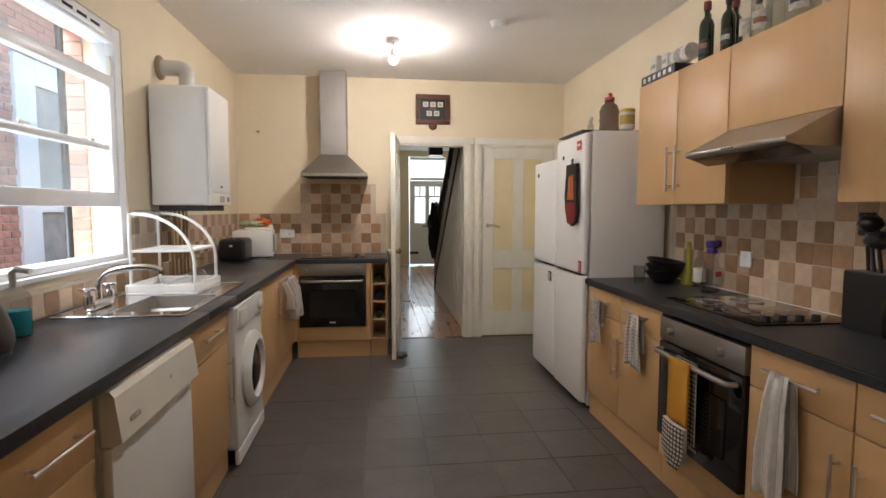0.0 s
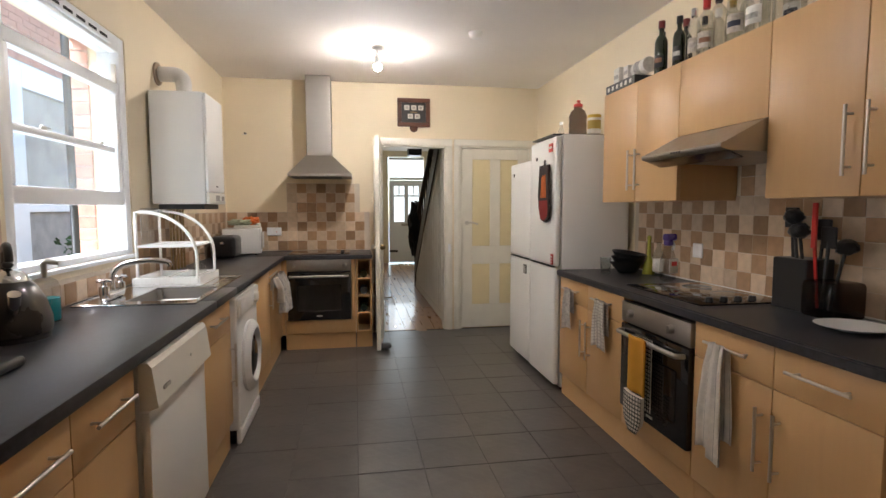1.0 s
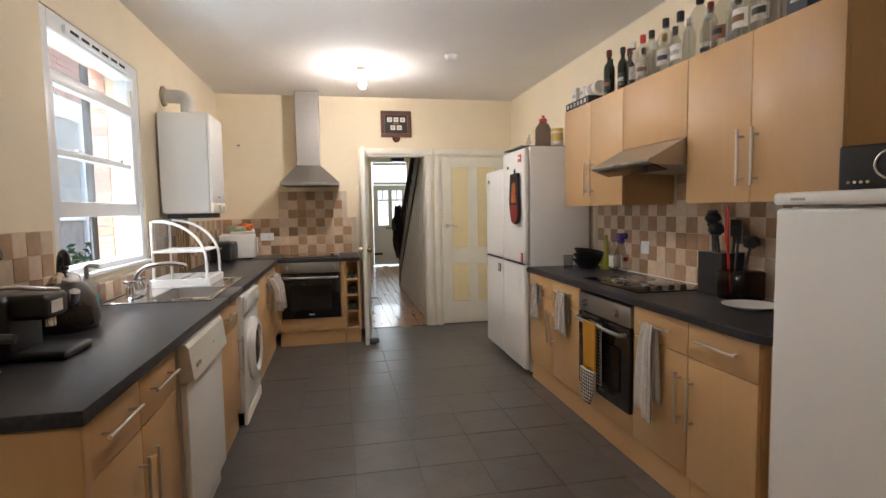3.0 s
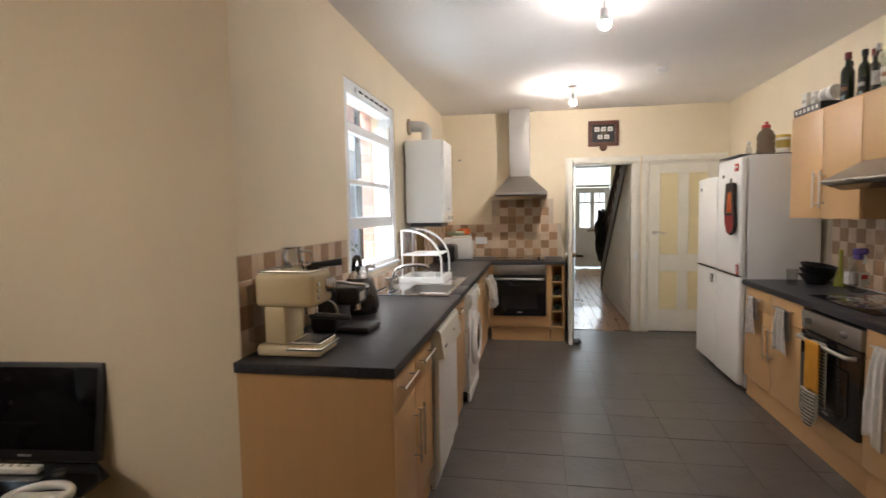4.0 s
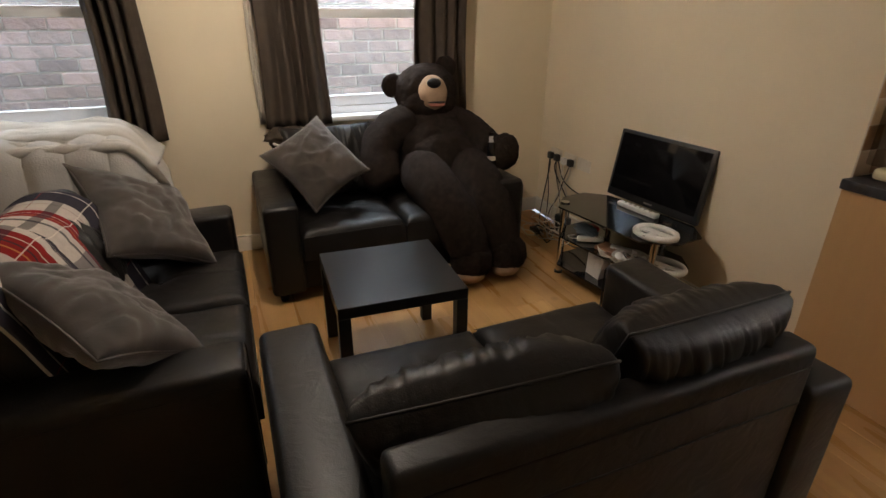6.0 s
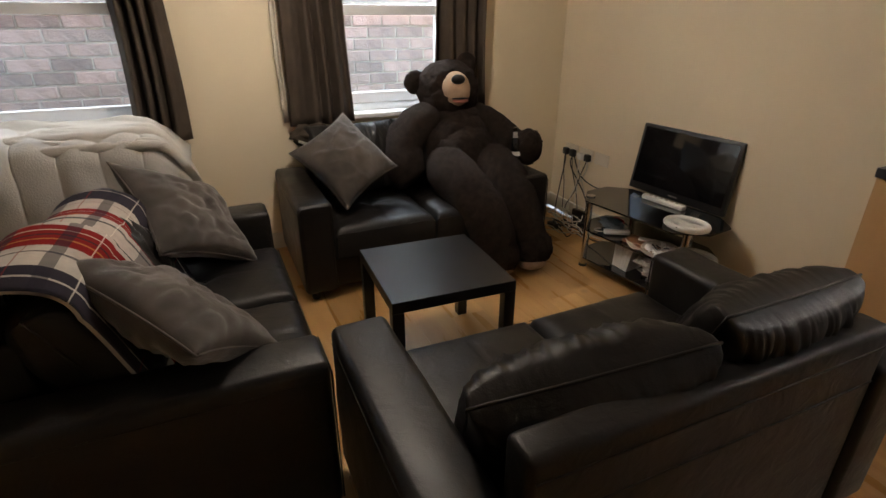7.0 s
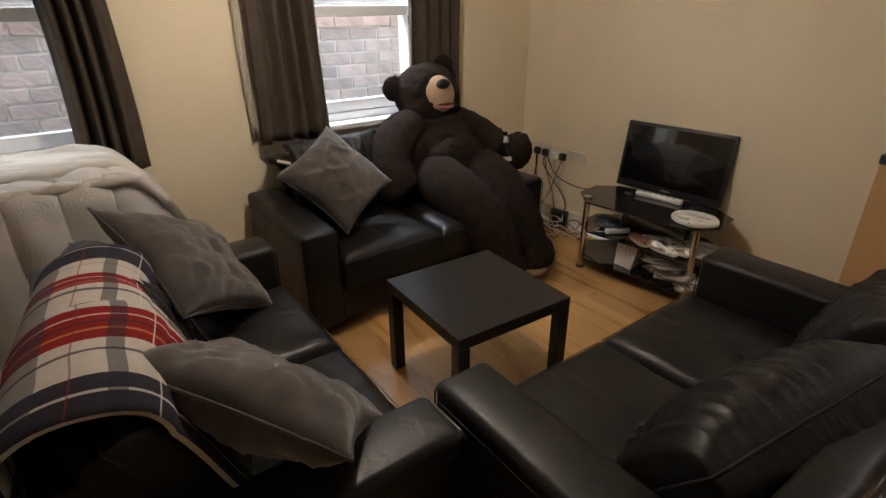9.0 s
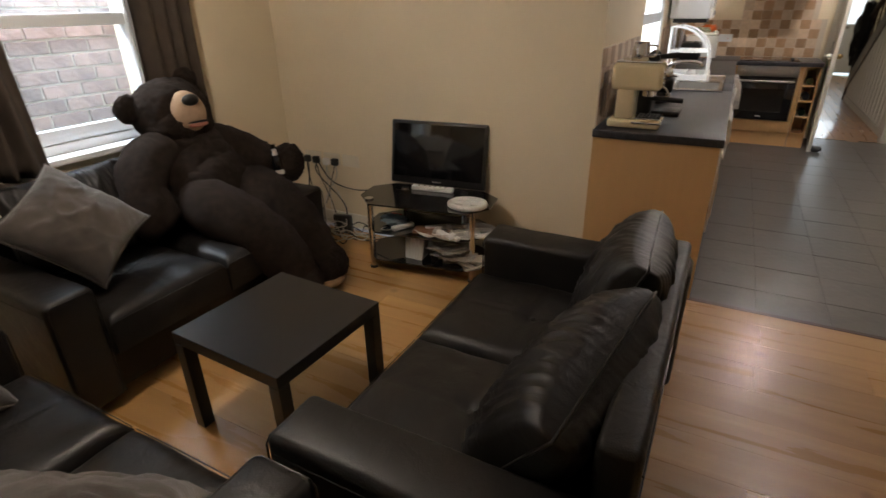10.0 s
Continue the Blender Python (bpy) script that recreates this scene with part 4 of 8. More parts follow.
def beer(at):
    b = thing("beer_bottle", at, "small dark glass bottle with a pale label in the bear's paw", "bottle", m=pose(*at, 0, -8, 0))
    part("glass", lathe(BM(), [(0.026, 0), (0.029, 0.004), (0.029, 0.11), (0.024, 0.135), (0.012, 0.165), (0.012, 0.205), (0.014, 0.207), (0.014, 0.215)]), BLACKGLASS, b, smooth=50)
    part("label", lathe(BM(), [(0.0296, 0.04), (0.0298, 0.041), (0.0298, 0.066), (0.0296, 0.067)]), LABELW, b)
    part("neck_label", lathe(BM(), [(0.0182, 0.148), (0.0135, 0.166), (0.0128, 0.19)]), GREYPAPER, b)


beer((-2.90, 0.035, 0.615))

cap_ = thing("cap", (-3.40, -1.13, 0.71), "dark cloth cap with a pale band on the sofa back", "cap")
part("crown", blob(BM(), (0, 0, 0.07), (0.09, 0.13, 0.075), sub=4, rough=0.35), CURTAIN, cap_)
part("band", tube(BM(), smooth_path([(0.06, -0.11, 0.06), (0.095, -0.05, 0.045), (0.10, 0.03, 0.05), (0.07, 0.10, 0.065)]), 0.008, 6), LABELW, cap_, "pale band")

# cushions and throws
sc = solid("scatter_cushion", pillow(BM(), 0.455, 0.43, 0.21, None, 44, 0.015, 2, 0.10, 0.5, 8, 0.8, 0.013), GREYPLUSH, "grey velvet cushion leaning on the sofa under the window", "cushion", "grey velvet cushions", m=pose(-3.05, -1.035, 0.705, -57.7, 39.6, 44.8))
part("piping", piping(0.455, 0.43, 0.10), GREYPLUSH, sc, smooth=180)
sc = solid("scatter_cushion", pillow(BM(), 0.51, 0.53, 0.20, None, 44, 0.015, 7, 0.15, 0.5, 8, 0.8, 0.013), GREYPLUSH, "grey velvet cushion leaning against the blanket", "cushion", "grey velvet cushions", m=plane_pose((-2.51, -1.872, 0.672), (0.773, 0.296, -0.535), (0.654, -0.649, 0.389)))
part("piping", piping(0.51, 0.53, 0.15), GREYPLUSH, sc, smooth=180)
sc = solid("scatter_cushion", pillow(BM(), 0.55, 0.42, 0.185, None, 44, 0.015, 4, 0.13, 0.5, 8, 0.8, 0.013), GREYPLUSH, "grey velvet cushion lying on the sofa back", "cushion", "grey velvet cushions", m=plane_pose((-1.605, -1.91, 0.705), (0.403, 0.351, -0.14), (0.746, -0.442, 0.497)))
part("piping", piping(0.55, 0.42, 0.13), GREYPLUSH, sc, smooth=180)


def blanket():
    def f(u, v):
        x = -2.33 + 0.89 * u
        s = v * 1.14
        k = 0.02 * math.sin(9 * u + 3 * v) + 0.012 * math.sin(21 * u + 1)
        if s < 0.35:
            y, z = -2.40 - 0.02, 0.48 + s
        elif s < 0.75:
            a = (s - 0.35) / 0.40 * math.pi
            y, z = -2.26 - 0.155 * math.cos(a), 0.83 + 0.12 * math.sin(a)
        else:
            y, z = -2.10 + (s - 0.75) * 0.32, 0.83 - (s - 0.75) * 0.78
            if z < 0.485:
                y, z = y + (0.485 - z) * 0.9, 0.485
        sag = -0.08 * max(0, u - 0.55) ** 1.2 - 0.11 * (1 - u) ** 1.2 + 0.010 * noise.fractal(Vector((u * 7, v * 5, 2)), 1.0, 2, 2)
        return (x - 0.05 * math.sin(2.5 * v), y + k * 0.6 + 0.02 + 0.06 * (1 - u), z + k + sag)
    solid("plaid_blanket", sheet(BM(), f, 60, 60, 0.012), PLAID, "red, white and navy plaid blanket draped over the sofa back", "blanket")


blanket()


def duvet():
    def f(u, v):
        y = -3.25 + 1.42 * u
        s = v * 1.25
        q = 0.016 * abs(math.sin(math.pi * y / 0.17)) + 0.022 * noise.fractal(Vector((u * 4, v * 3, 1)), 1.0, 2, 3) + 0.008 * (1 - abs(noise.noise(Vector((u * 6, v * 3, 5)))) * 2.2)
        end = max(0, u - 0.86) / 0.14
        if s < 0.42:
            x, z = -3.46 + s, 0.90 + 0.02 * math.sin(5 * u)
        else:
            a = min((s - 0.42) / 0.14, 1) * math.pi / 2
            x, z = -3.04 + 0.09 * math.sin(a) + 0.06 * (s - 0.42), 0.90 - 0.09 * (1 - math.cos(a)) - max(0, s - 0.56)
        return (x + q * (s > 0.42), y - 0.03 * end, z + q - 0.14 * end * end)
    solid("duvet", sheet(BM(), f, 130, 80, 0.03), DUVET, "white quilted duvet hung over a rail below the window", "duvet")
    def g(u, v):
        y = -2.95 + 1.1 * u
        s = v * 0.62
        w = Vector((u * 1.7 + 0.5 * v, v * 5.5 - 0.9 * u, 7))
        q = 0.022 * noise.fractal(w, 1.0, 2, 3) + 0.026 * (1 - min(1, abs(noise.noise(w * 1.2)) * 2.2)) ** 1.3 + 0.010 * math.sin(5 * u + 17 * v)
        a = min(s / 0.4, 1) * math.pi * 0.55
        return (-3.42 + 0.42 * math.sin(a) + q + 0.05 * u, y + 0.12 * v, 0.945 - 0.08 * (1 - math.cos(a)) - max(0, s - 0.4) * 0.7 + q - 0.3 * (max(0, u - 0.82) / 0.18) ** 2)
    solid("throw", sheet(BM(), g, 110, 80, 0.02), FLEECE, "cream fleece throw bundled on top of the duvet", "blanket")
    r = thing("drying_rack", (-3.25, -2.55, 0), "low frame under the duvet", "rack")
    for y in (-0.65, 0.62):
        part("leg", box(BM(), -0.18, 0.16, y - 0.015, y + 0.015, 0, 0.86), WHITE, r)
    part("rail", box(BM(), -0.18, 0.16, -0.63, 0.60, 0.83, 0.86), WHITE, r)


duvet()


def curtain(y0, y1, z0, z1, x, folds, label, lean=0.0, seed=0, lining=0):
    s = thing("curtain", (x, (y0 + y1) / 2, z1), label, "curtain", "dark brown curtains")
    def f(u, v):
        z = z1 - (z1 - z0) * v
        w = (y1 - y0) * (1 - 0.1 * math.sin(math.pi * v))
        y = (y0 + y1) / 2 + w * (u - 0.5) + lean * v + 0.008 * math.sin(6 * v + seed)
        d = (0.035 + 0.01 * v) * math.sin(2 * math.pi * folds * (u + 0.05 * math.sin(7 * u + seed)) + 0.8 * math.sin(3 * v + seed)) * (0.75 + 0.35 * math.sin(4.3 * u + 2 * seed)) + 0.008 * math.sin(31 * u + 5 * v)
        return (d, y - (y0 + y1) / 2, z - z1)
    part("drape", sheet(BM(), f, int(folds * 14), 22, 0.004), CURTAIN, s)
    if lining:
        a = -(y1 - y0) / 2 if lining < 0 else (y1 - y0) / 2
        def h(u, v):
            return (-0.05 + 0.008 * math.sin(8 * u), a + lining * 0.02 * (u * 2 - 0.6) + 0.006 * math.sin(7 * v), -(z1 - z0 - 0.02) * v)
        part("lining", sheet(BM(), h, 6, 14, 0.003), LINING, s, "cream lining showing at the edge")


def pole(y0, y1):
    p = thing("curtain_pole", (XL + 0.075, y0, 2.27), "white curtain pole above the window", "curtain pole", "curtain poles")
    part("rod", cyl(BM(), (0, 0, 0), (0, y1 - y0, 0), 0.013, 14), UPVC, p, smooth=40)
    for y in (0, y1 - y0):
        part("finial", blob(BM(), (0, y, 0), (0.024, 0.03, 0.024), sub=3), UPVC, p)
    for y in (0.1, y1 - y0 - 0.1):
        part("bracket", box(BM(), -0.074, 0.0, y - 0.01, y + 0.01, -0.012, 0.012, 0.002), UPVC, p)


pole(-1.35, 0.2)
pole(-3.4, -1.72)
curtain(-0.29, 0.12, 0.80, 2.26, XL + 0.075, 4, "dark brown lined curtain drawn back beside the window", seed=1)
curtain(-1.26, -0.84, 0.83, 2.26, XL + 0.075, 4, "dark brown curtain with cream lining tucked over the sofa", seed=2.2, lining=-1)
curtain(-2.11, -1.82, 0.80, 2.26, XL + 0.075, 4, "dark brown curtain drawn back beside the window", seed=3.1)


def sash_window(name, x, y0, y1, z0, z1, rail, label):
    """A white sliding sash in the x plane, with a deep sill and two panes."""
    w = thing(name, (x, y0, z0), label, "window", kind="structure")
    W, H, r = y1 - y0, z1 - z0, rail - z0
    for n_, b in (("jamb", (0, 0.055, 0, H)), ("jamb", (W - 0.055, W, 0, H)), ("head", (0.056, W - 0.056, H - 0.07, H)), ("bottom_rail", (0.056, W - 0.056, 0, 0.06))):
        part(n_, box(BM(), -0.05, 0.04, *b, 0.006, 2), UPVC, w, smooth=40)
    part("sash_rail", box(BM(), -0.04, 0.035, 0.056, W - 0.056, r - 0.03, r + 0.03, 0.006, 2), UPVC, w, smooth=40)
    part("lower_rail", box(BM(), -0.02, 0.03, 0.056, W - 0.056, 0.061, 0.13, 0.006, 2), UPVC, w, smooth=40)
    vent = part("trickle_vent", box(BM(), 0.041, 0.056, W * 0.2, W * 0.8, H - 0.05, H - 0.025, 0.003), UPVC, w)
    for i in range(4):
        part("slot", box(BM(), 0.0565, 0.058, W * (0.24 + 0.14 * i), W * (0.34 + 0.14 * i), H - 0.042, H - 0.033), DARK, vent)
    for a, b in ((0.13, r - 0.03), (r + 0.03, H - 0.07)):
        g = part("pane", box(BM(), 0.0, 0.006, 0.056, W - 0.056, a, b), PANE, w, "clear glass")
        g.visible_shadow = False
    part("sill", box(BM(), 0.042, 0.155, 0.0, W, -0.02, 0.012, 0.006, 2), UPVC, w, smooth=40)


sash_window("window_1", XL - 0.12, -1.02, -0.12, 0.86, 2.12, 1.50, "white plastic sash window looking onto a brick wall")
sash_window("window_2", XL - 0.12, -3.15, -2.0, 0.86, 2.12, 1.50, "white plastic sash window looking onto an old brick wall")


def bulb_lamp(x, y, z, glow, label, drop=0.13):
    s = thing("pendant_bulb", (x, y, z), label, "ceiling lamp", "bare ceiling bulbs")
    part("rose", lathe(BM(), [(0.048, 0), (0.048, -0.008), (0.04, -0.022), (0.02, -0.026)]), WHITE, s, smooth=40)
    part("flex", cyl(BM(), (0, 0, -0.02), (0, 0, -0.08), 0.006, 8), WHITE, s)
    part("holder", lathe(BM(), [(0.012, -0.07), (0.02, -0.075), (0.021, -0.115), (0.016, -0.12)]), WHITE, s, smooth=40)
    # collar is an added ring that blocks the bulb's upward light
    part("collar", lathe(BM(), [(0.018, -0.116), (0.028, -0.128), (0.036, -0.145), (0.036, -0.147), (0.03, -0.147)]), WHITE, s, "white collar added to keep light off the ceiling", smooth=40)
    part("bulb", lathe(BM(), [(0.013, -0.12), (0.02, -0.13), (0.03, -0.148), (0.031, -0.162), (0.024, -0.18), (0.01, -0.188)]), glow, s, "lit bulb", smooth=80)


bulb_lamp(0.23, 4.26, ZK, BULBGLOW, "bare lit bulb hanging from the white ceiling")
bulb_lamp(0.26, 2.1, ZK, BULBGLOW1, "bare lit bulb hanging from the white ceiling")
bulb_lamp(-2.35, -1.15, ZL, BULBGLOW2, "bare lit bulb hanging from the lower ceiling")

# ---- kitchen ----


def bar_handle(parent, p, q, out, r=0.006):
    """A bar from p to q standing off the front by the vector out."""
    p, q, o = Vector(p), Vector(q), Vector(out)
    d = (q - p).normalized()
    h = part("handle", cyl(BM(), p + o, q + o, r, 12), HANDLE, parent, "satin nickel bar handle", smooth=40)
    for k in (p + d * 0.03, q - d * 0.03):
        part("post", cyl(BM(), k, k + o, r * 0.75, 10), HANDLE, h, smooth=40)


def base_unit(at, rz, w, fronts, label, depth=0.56, top=0.868, group="beech base units"):
    """A base cabinet: local x along its front from 0 to w, front face at y = 0, body behind (+y). fronts: (kind, x0, x1, z0, z1, handle)."""
    s = thing("base_cabinet", at, label, "cabinet", group, rz)
    part("body", box(BM(), 0.001, w - 0.001, 0.021, depth, 0.15, top), BEECH, s)
    part("plinth", box(BM(), 0.001, w - 0.001, 0.022, 0.042, 0.0, 0.149), BEECH_Y, s)
    for kind, x0, x1, z0, z1, hd in fronts:
        d = part(kind, box(BM(), x0 + 0.002, x1 - 0.002, 0, 0.019, z0 + 0.002, z1 - 0.002, 0.0025, 2), BEECH, s, smooth=40)
        if hd == "h":
            c, z = (x0 + x1) / 2, (z0 + z1) / 2 + 0.01
            k = min(0.12, (x1 - x0) / 2 - 0.05)
            bar_handle(d, (c - k, 0, z), (c + k, 0, z), (0, -0.032, 0))
        elif hd:
            x = x0 + 0.04 if hd == "l" else x1 - 0.04
            bar_handle(d, (x, 0, z1 - 0.32), (x, 0, z1 - 0.08), (0, -0.032, 0))
    return s


FX, RX = -0.665, 1.487       # fronts of the window run and of the hob run
base_unit((FX, 0.815, 0), 90, 0.745, [("drawer_front", 0, 0.372, 0.69, 0.866, "h"), ("drawer_front", 0.372, 0.745, 0.69, 0.866, "h"), ("door", 0, 0.372, 0.155, 0.69, "r"), ("door", 0.372, 0.745, 0.155, 0.69, "l")], "beech laminate base cabinet with two drawers and two doors")
solid("end_panel", box(BM(), KL + 0.005, FX + 0.015, 0.772, 0.812, 0, 0.868, 0.002), BEECH, "beech laminate end panel closing the worktop run", "panel")
base_unit((FX, 2.21, 0), 90, 0.62, [("drawer_front", 0, 0.62, 0.69, 0.866, "h"), ("door", 0, 0.62, 0.155, 0.69, "r")], "beech laminate sink cabinet with a false drawer", top=0.70)
base_unit((FX, 3.475, 0), 90, 0.69, [("door", 0, 0.69, 0.155, 0.866, "r")], "beech laminate corner cabinet with a tall door")
base_unit((FX, 4.166, 0), 90, 0.70, [("door", 0, 0.70, 0.155, 0.866, "")], "beech laminate corner cabinet hung with tea towels")

# back run under the chimney hood
BY = 4.875
ov = base_unit((-0.64, BY, 0), 0, 0.66, [("drawer_front", 0, 0.66, 0.155, 0.285, "")], "beech laminate housing round the built-in oven", depth=0.58, top=0.28)
part("corner_filler", box(BM(), -0.075, -0.001, -0.002, 0.03, 0.155, 0.866, 0.0015), BEECH, ov)
part("side_panel", box(BM(), 0.001, 0.022, 0.002, 0.58, 0.286, 0.868), BEECH, ov)
part("side_panel", box(BM(), 0.624, 0.659, 0.002, 0.58, 0.286, 0.868), BEECH, ov)


def oven(at, rz, label, knobs):
    """A built-in oven 0.6 wide, its front at y = 0, local x from 0 to 0.595."""
    s = thing("oven", at, label, "oven", "built-in ovens", rz)
    part("body", box(BM(), 0.004, 0.591, 0.02, 0.52, 0.0, 0.575), BLACKPL, s)
    part("control_panel", box(BM(), 0, 0.595, -0.012, 0.019, 0.47, 0.58, 0.003, 2), STEEL, s, "brushed steel", smooth=40)
    for x in knobs:
        k = part("knob", lathe(BM(), [(0.021, 0), (0.021, 0.006), (0.017, 0.02), (0.014, 0.024)], seg=20, m=pose(0, 0, 0, 90), at=(x, -0.012, 0.525)), STEEL, s, smooth=40)
        part("grip", box(BM(), x - 0.004, x + 0.004, -0.042, -0.034, 0.506, 0.544, 0.002), STEEL, k)
    d = part("door", box(BM(), 0.002, 0.593, -0.014, 0.019, 0.0, 0.462, 0.004, 2), BLACKGLASS, s, "black glass door", smooth=40)
    part("window", box(BM(), 0.09, 0.505, -0.0165, -0.0135, 0.09, 0.34, 0.006), mat("oven_window", (0.02, 0.017, 0.015), 0.12, var=0.2, bump=0), d)
    part("badge", box(BM(), 0.27, 0.325, -0.0165, -0.0135, 0.035, 0.047), LABELW, d)
    h = part("handle", tube(BM(), smooth_path([(0.03, -0.016, 0.425), (0.04, -0.05, 0.425), (0.08, -0.058, 0.425), (0.3, -0.06, 0.425), (0.515, -0.058, 0.425), (0.555, -0.05, 0.425), (0.565, -0.016, 0.425)], 5), 0.012, 12), STEEL, d, "steel bar handle", smooth=60)
    return s


oven((-0.617, BY - 0.004, 0.288), 0, "built-in oven with a steel panel and black glass door", (0.06, 0.535))
wr = thing("wine_rack", (0.026, BY, 0), "open beech wine rack with four cubby holes", "wine rack")
part("back", box(BM(), 0.0, 0.15, 0.30, 0.31, 0.15, 0.868), BEECH, wr)
for x in (0, 0.135):
    part("side", box(BM(), x, x + 0.017, 0, 0.56, 0.15, 0.868, 0.001), BEECH, wr)
for z in (0.15, 0.33, 0.50, 0.665, 0.85):
    part("shelf", box(BM(), 0.018, 0.134, 0, 0.298, z, z + 0.017, 0.001), BEECH_Y, wr)
part("plinth", box(BM(), 0, 0.152, 0.022, 0.042, 0, 0.149), BEECH_Y, wr)
for i, z in enumerate((0.347, 0.517, 0.68)):
    w_ = solid("wine_bottle", lathe(BM(), [(0.034, 0), (0.037, 0.006), (0.037, 0.16), (0.014, 0.2), (0.014, 0.24)], m=pose(0, 0, 0, -90), seg=16), (GREENGLASS, BLACKPL, GREENGLASS)[i], "dark bottle lying in the rack", "bottle", "bottles in the rack", m=pose(0.10, BY + 0.03, z + 0.04), smooth=40)


def worktop_run():
    s = thing("worktop", (0, 0, 0), "black laminate worktop running round the corner under the window", "worktop")
    f, b = FX + 0.028, KL + 0.002
    z0, z1 = 0.869, 0.910
    bm = box(BM(), b, f, 0.755, 2.46, z0, z1, 0.004, 2)
    part("slab", bm, WORKTOP, s, smooth=40)
    part("slab", box(BM(), b, -1.06, 2.461, 2.90, z0, z1), WORKTOP, s)
    part("slab", box(BM(), -0.735, f, 2.461, 2.90, z0, z1, 0.004, 2), WORKTOP, s, smooth=40)
    part("slab", box(BM(), b, f, 2.901, BY - 0.027, z0, z1, 0.004, 2), WORKTOP, s, smooth=40)
    part("slab", box(BM(), b, 0.185, BY - 0.026, YB - 0.007, z0, z1, 0.004, 2), WORKTOP, s, smooth=40)


worktop_run()


def right_run():
    s = thing("worktop", (0, 0, 0), "black laminate worktop with a rounded end below the wall cabinets", "worktop")
    f = 1.462
    o = [(XR - 0.008, 3.37), (f, 3.37), (f, 1.05)] + [(f + 0.14 * (1 - math.cos(a)), 1.05 - 0.14 * math.sin(a)) for a in [math.pi / 2 * k / 8 for k in range(1, 9)]] + [(XR - 0.008, 0.91)]
    bm = wedge(BM(), o, 0.869, 0.910, "z")
    bmesh.ops.bevel(bm, geom=[e for e in bm.edges if abs(e.verts[0].co.z - e.verts[1].co.z) < 1e-6], offset=0.006, segments=2, affect="EDGES")
    part("slab", bm, WORKTOP, s, smooth=40)
    part("sealant", box(BM(), XR - 0.018, XR - 0.009, 0.95, 3.35, 0.911, 0.918, 0.002), WHITE, s, "white sealant line")


right_run()
# the hob run faces -x: local x along -y
base_unit((RX, 3.36, 0), -90, 0.905, [("drawer_front", 0, 0.45, 0.71, 0.866, "h"), ("drawer_front", 0.45, 0.905, 0.71, 0.866, "h"), ("door", 0, 0.45, 0.155, 0.71, "r"), ("door", 0.45, 0.905, 0.155, 0.71, "l")], "beech laminate base cabinet with tea towels on its handles")
ov2 = base_unit((RX, 2.454, 0), -90, 0.612, [("drawer_front", 0, 0.612, 0.155, 0.265, "")], "beech laminate housing under the hob", top=0.262)
base_unit((RX, 1.841, 0), -90, 0.435, [("drawer_front", 0, 0.435, 0.71, 0.866, "h"), ("door", 0, 0.435, 0.155, 0.71, "r")], "beech laminate base cabinet with a striped towel")
base_unit((RX, 1.405, 0), -90, 0.40, [("drawer_front", 0, 0.40, 0.71, 0.866, "h"), ("door", 0, 0.40, 0.155, 0.71, "l")], "beech laminate base cabinet at the end of the run")
endp = thing("corner_post", (RX, 1.004, 0), "rounded beech post ending the cabinet run", "panel")
o = [(0.56, 0.0)] + [(0.09 - 0.09 * math.sin(a), -0.09 * (1 - math.cos(a))) for a in [math.pi / 2 * (8 - k) / 8 for k in range(9)]][::-1] + [(0.56, -0.09)]
part("panel", wedge(BM(), o, 0.15, 0.868, "z"), BEECH, endp, smooth=50)
part("plinth", box(BM(), 0.03, 0.56, -0.07, 0, 0, 0.149), BEECH_Y, endp)
oven((RX - 0.004, 2.445, 0.268), -90, "built-in oven with a black glass door and a draped glove", (0.1, 0.46))

hob = thing("hob", (1.56, 1.915, 0.910), "black glass ceramic hob set in the worktop", "hob")
part("glass", box(BM(), 0, 0.465, 0, 0.65, 0.0, 0.008, 0.003, 2), BLACKGLASS, hob, smooth=40)
for i in range(4):
    k = part("knob", lathe(BM(), [(0.018, 0.008), (0.018, 0.012), (0.015, 0.028), (0.012, 0.03)], at=(0.09 + 0.075 * i, 0.06, 0)), BLACKPL, hob, smooth=40)
for cx, cy, r in ((0.13, 0.25, 0.075), (0.34, 0.24, 0.09), (0.13, 0.5, 0.09), (0.34, 0.5, 0.075)):
    ring = [(cx + r * math.cos(a), cy + r * math.sin(a), 0.0078) for a in [2 * math.pi * i / 32 for i in range(32)]]
    part("zone_ring", tube(BM(), ring, 0.0012, 5, True), GREYPAPER, hob)


def wall_unit(y1, w, z0, z1, handle, label):
    """A wall cabinet at the hob wall: local x along -y from y1."""
    s = thing("wall_cabinet", (1.70, y1, z0), label, "cabinet", "beech wall cabinets", -90)
    H = z1 - z0
    part("body", box(BM(), 0.001, w - 0.001, 0.02, XR - 1.703, 0, H, 0.001), BEECH, s)
    d = part("door", box(BM(), 0.0015, w - 0.0015, 0, 0.019, 0, H, 0.0025, 2), BEECH, s, smooth=40)
    if handle:
        x = 0.04 if handle == "l" else w - 0.04
        bar_handle(d, (x, 0, 0.07), (x, 0, 0.31), (0, -0.032, 0))
    return s


wall_unit(3.165, 0.417, 1.392, 2.105, "r", "beech laminate wall cabinet beside the fridge")
wall_unit(2.747, 0.417, 1.392, 2.105, "l", "beech laminate wall cabinet beside the extractor")
wall_unit(2.329, 0.60, 1.725, 2.105, "", "short beech wall cabinet over the extractor")
wall_unit(1.728, 0.412, 1.392, 2.105, "r", "beech laminate wall cabinet with a bar handle")
wall_unit(1.315, 0.415, 1.392, 2.105, "l", "beech laminate wall cabinet at the end of the row")

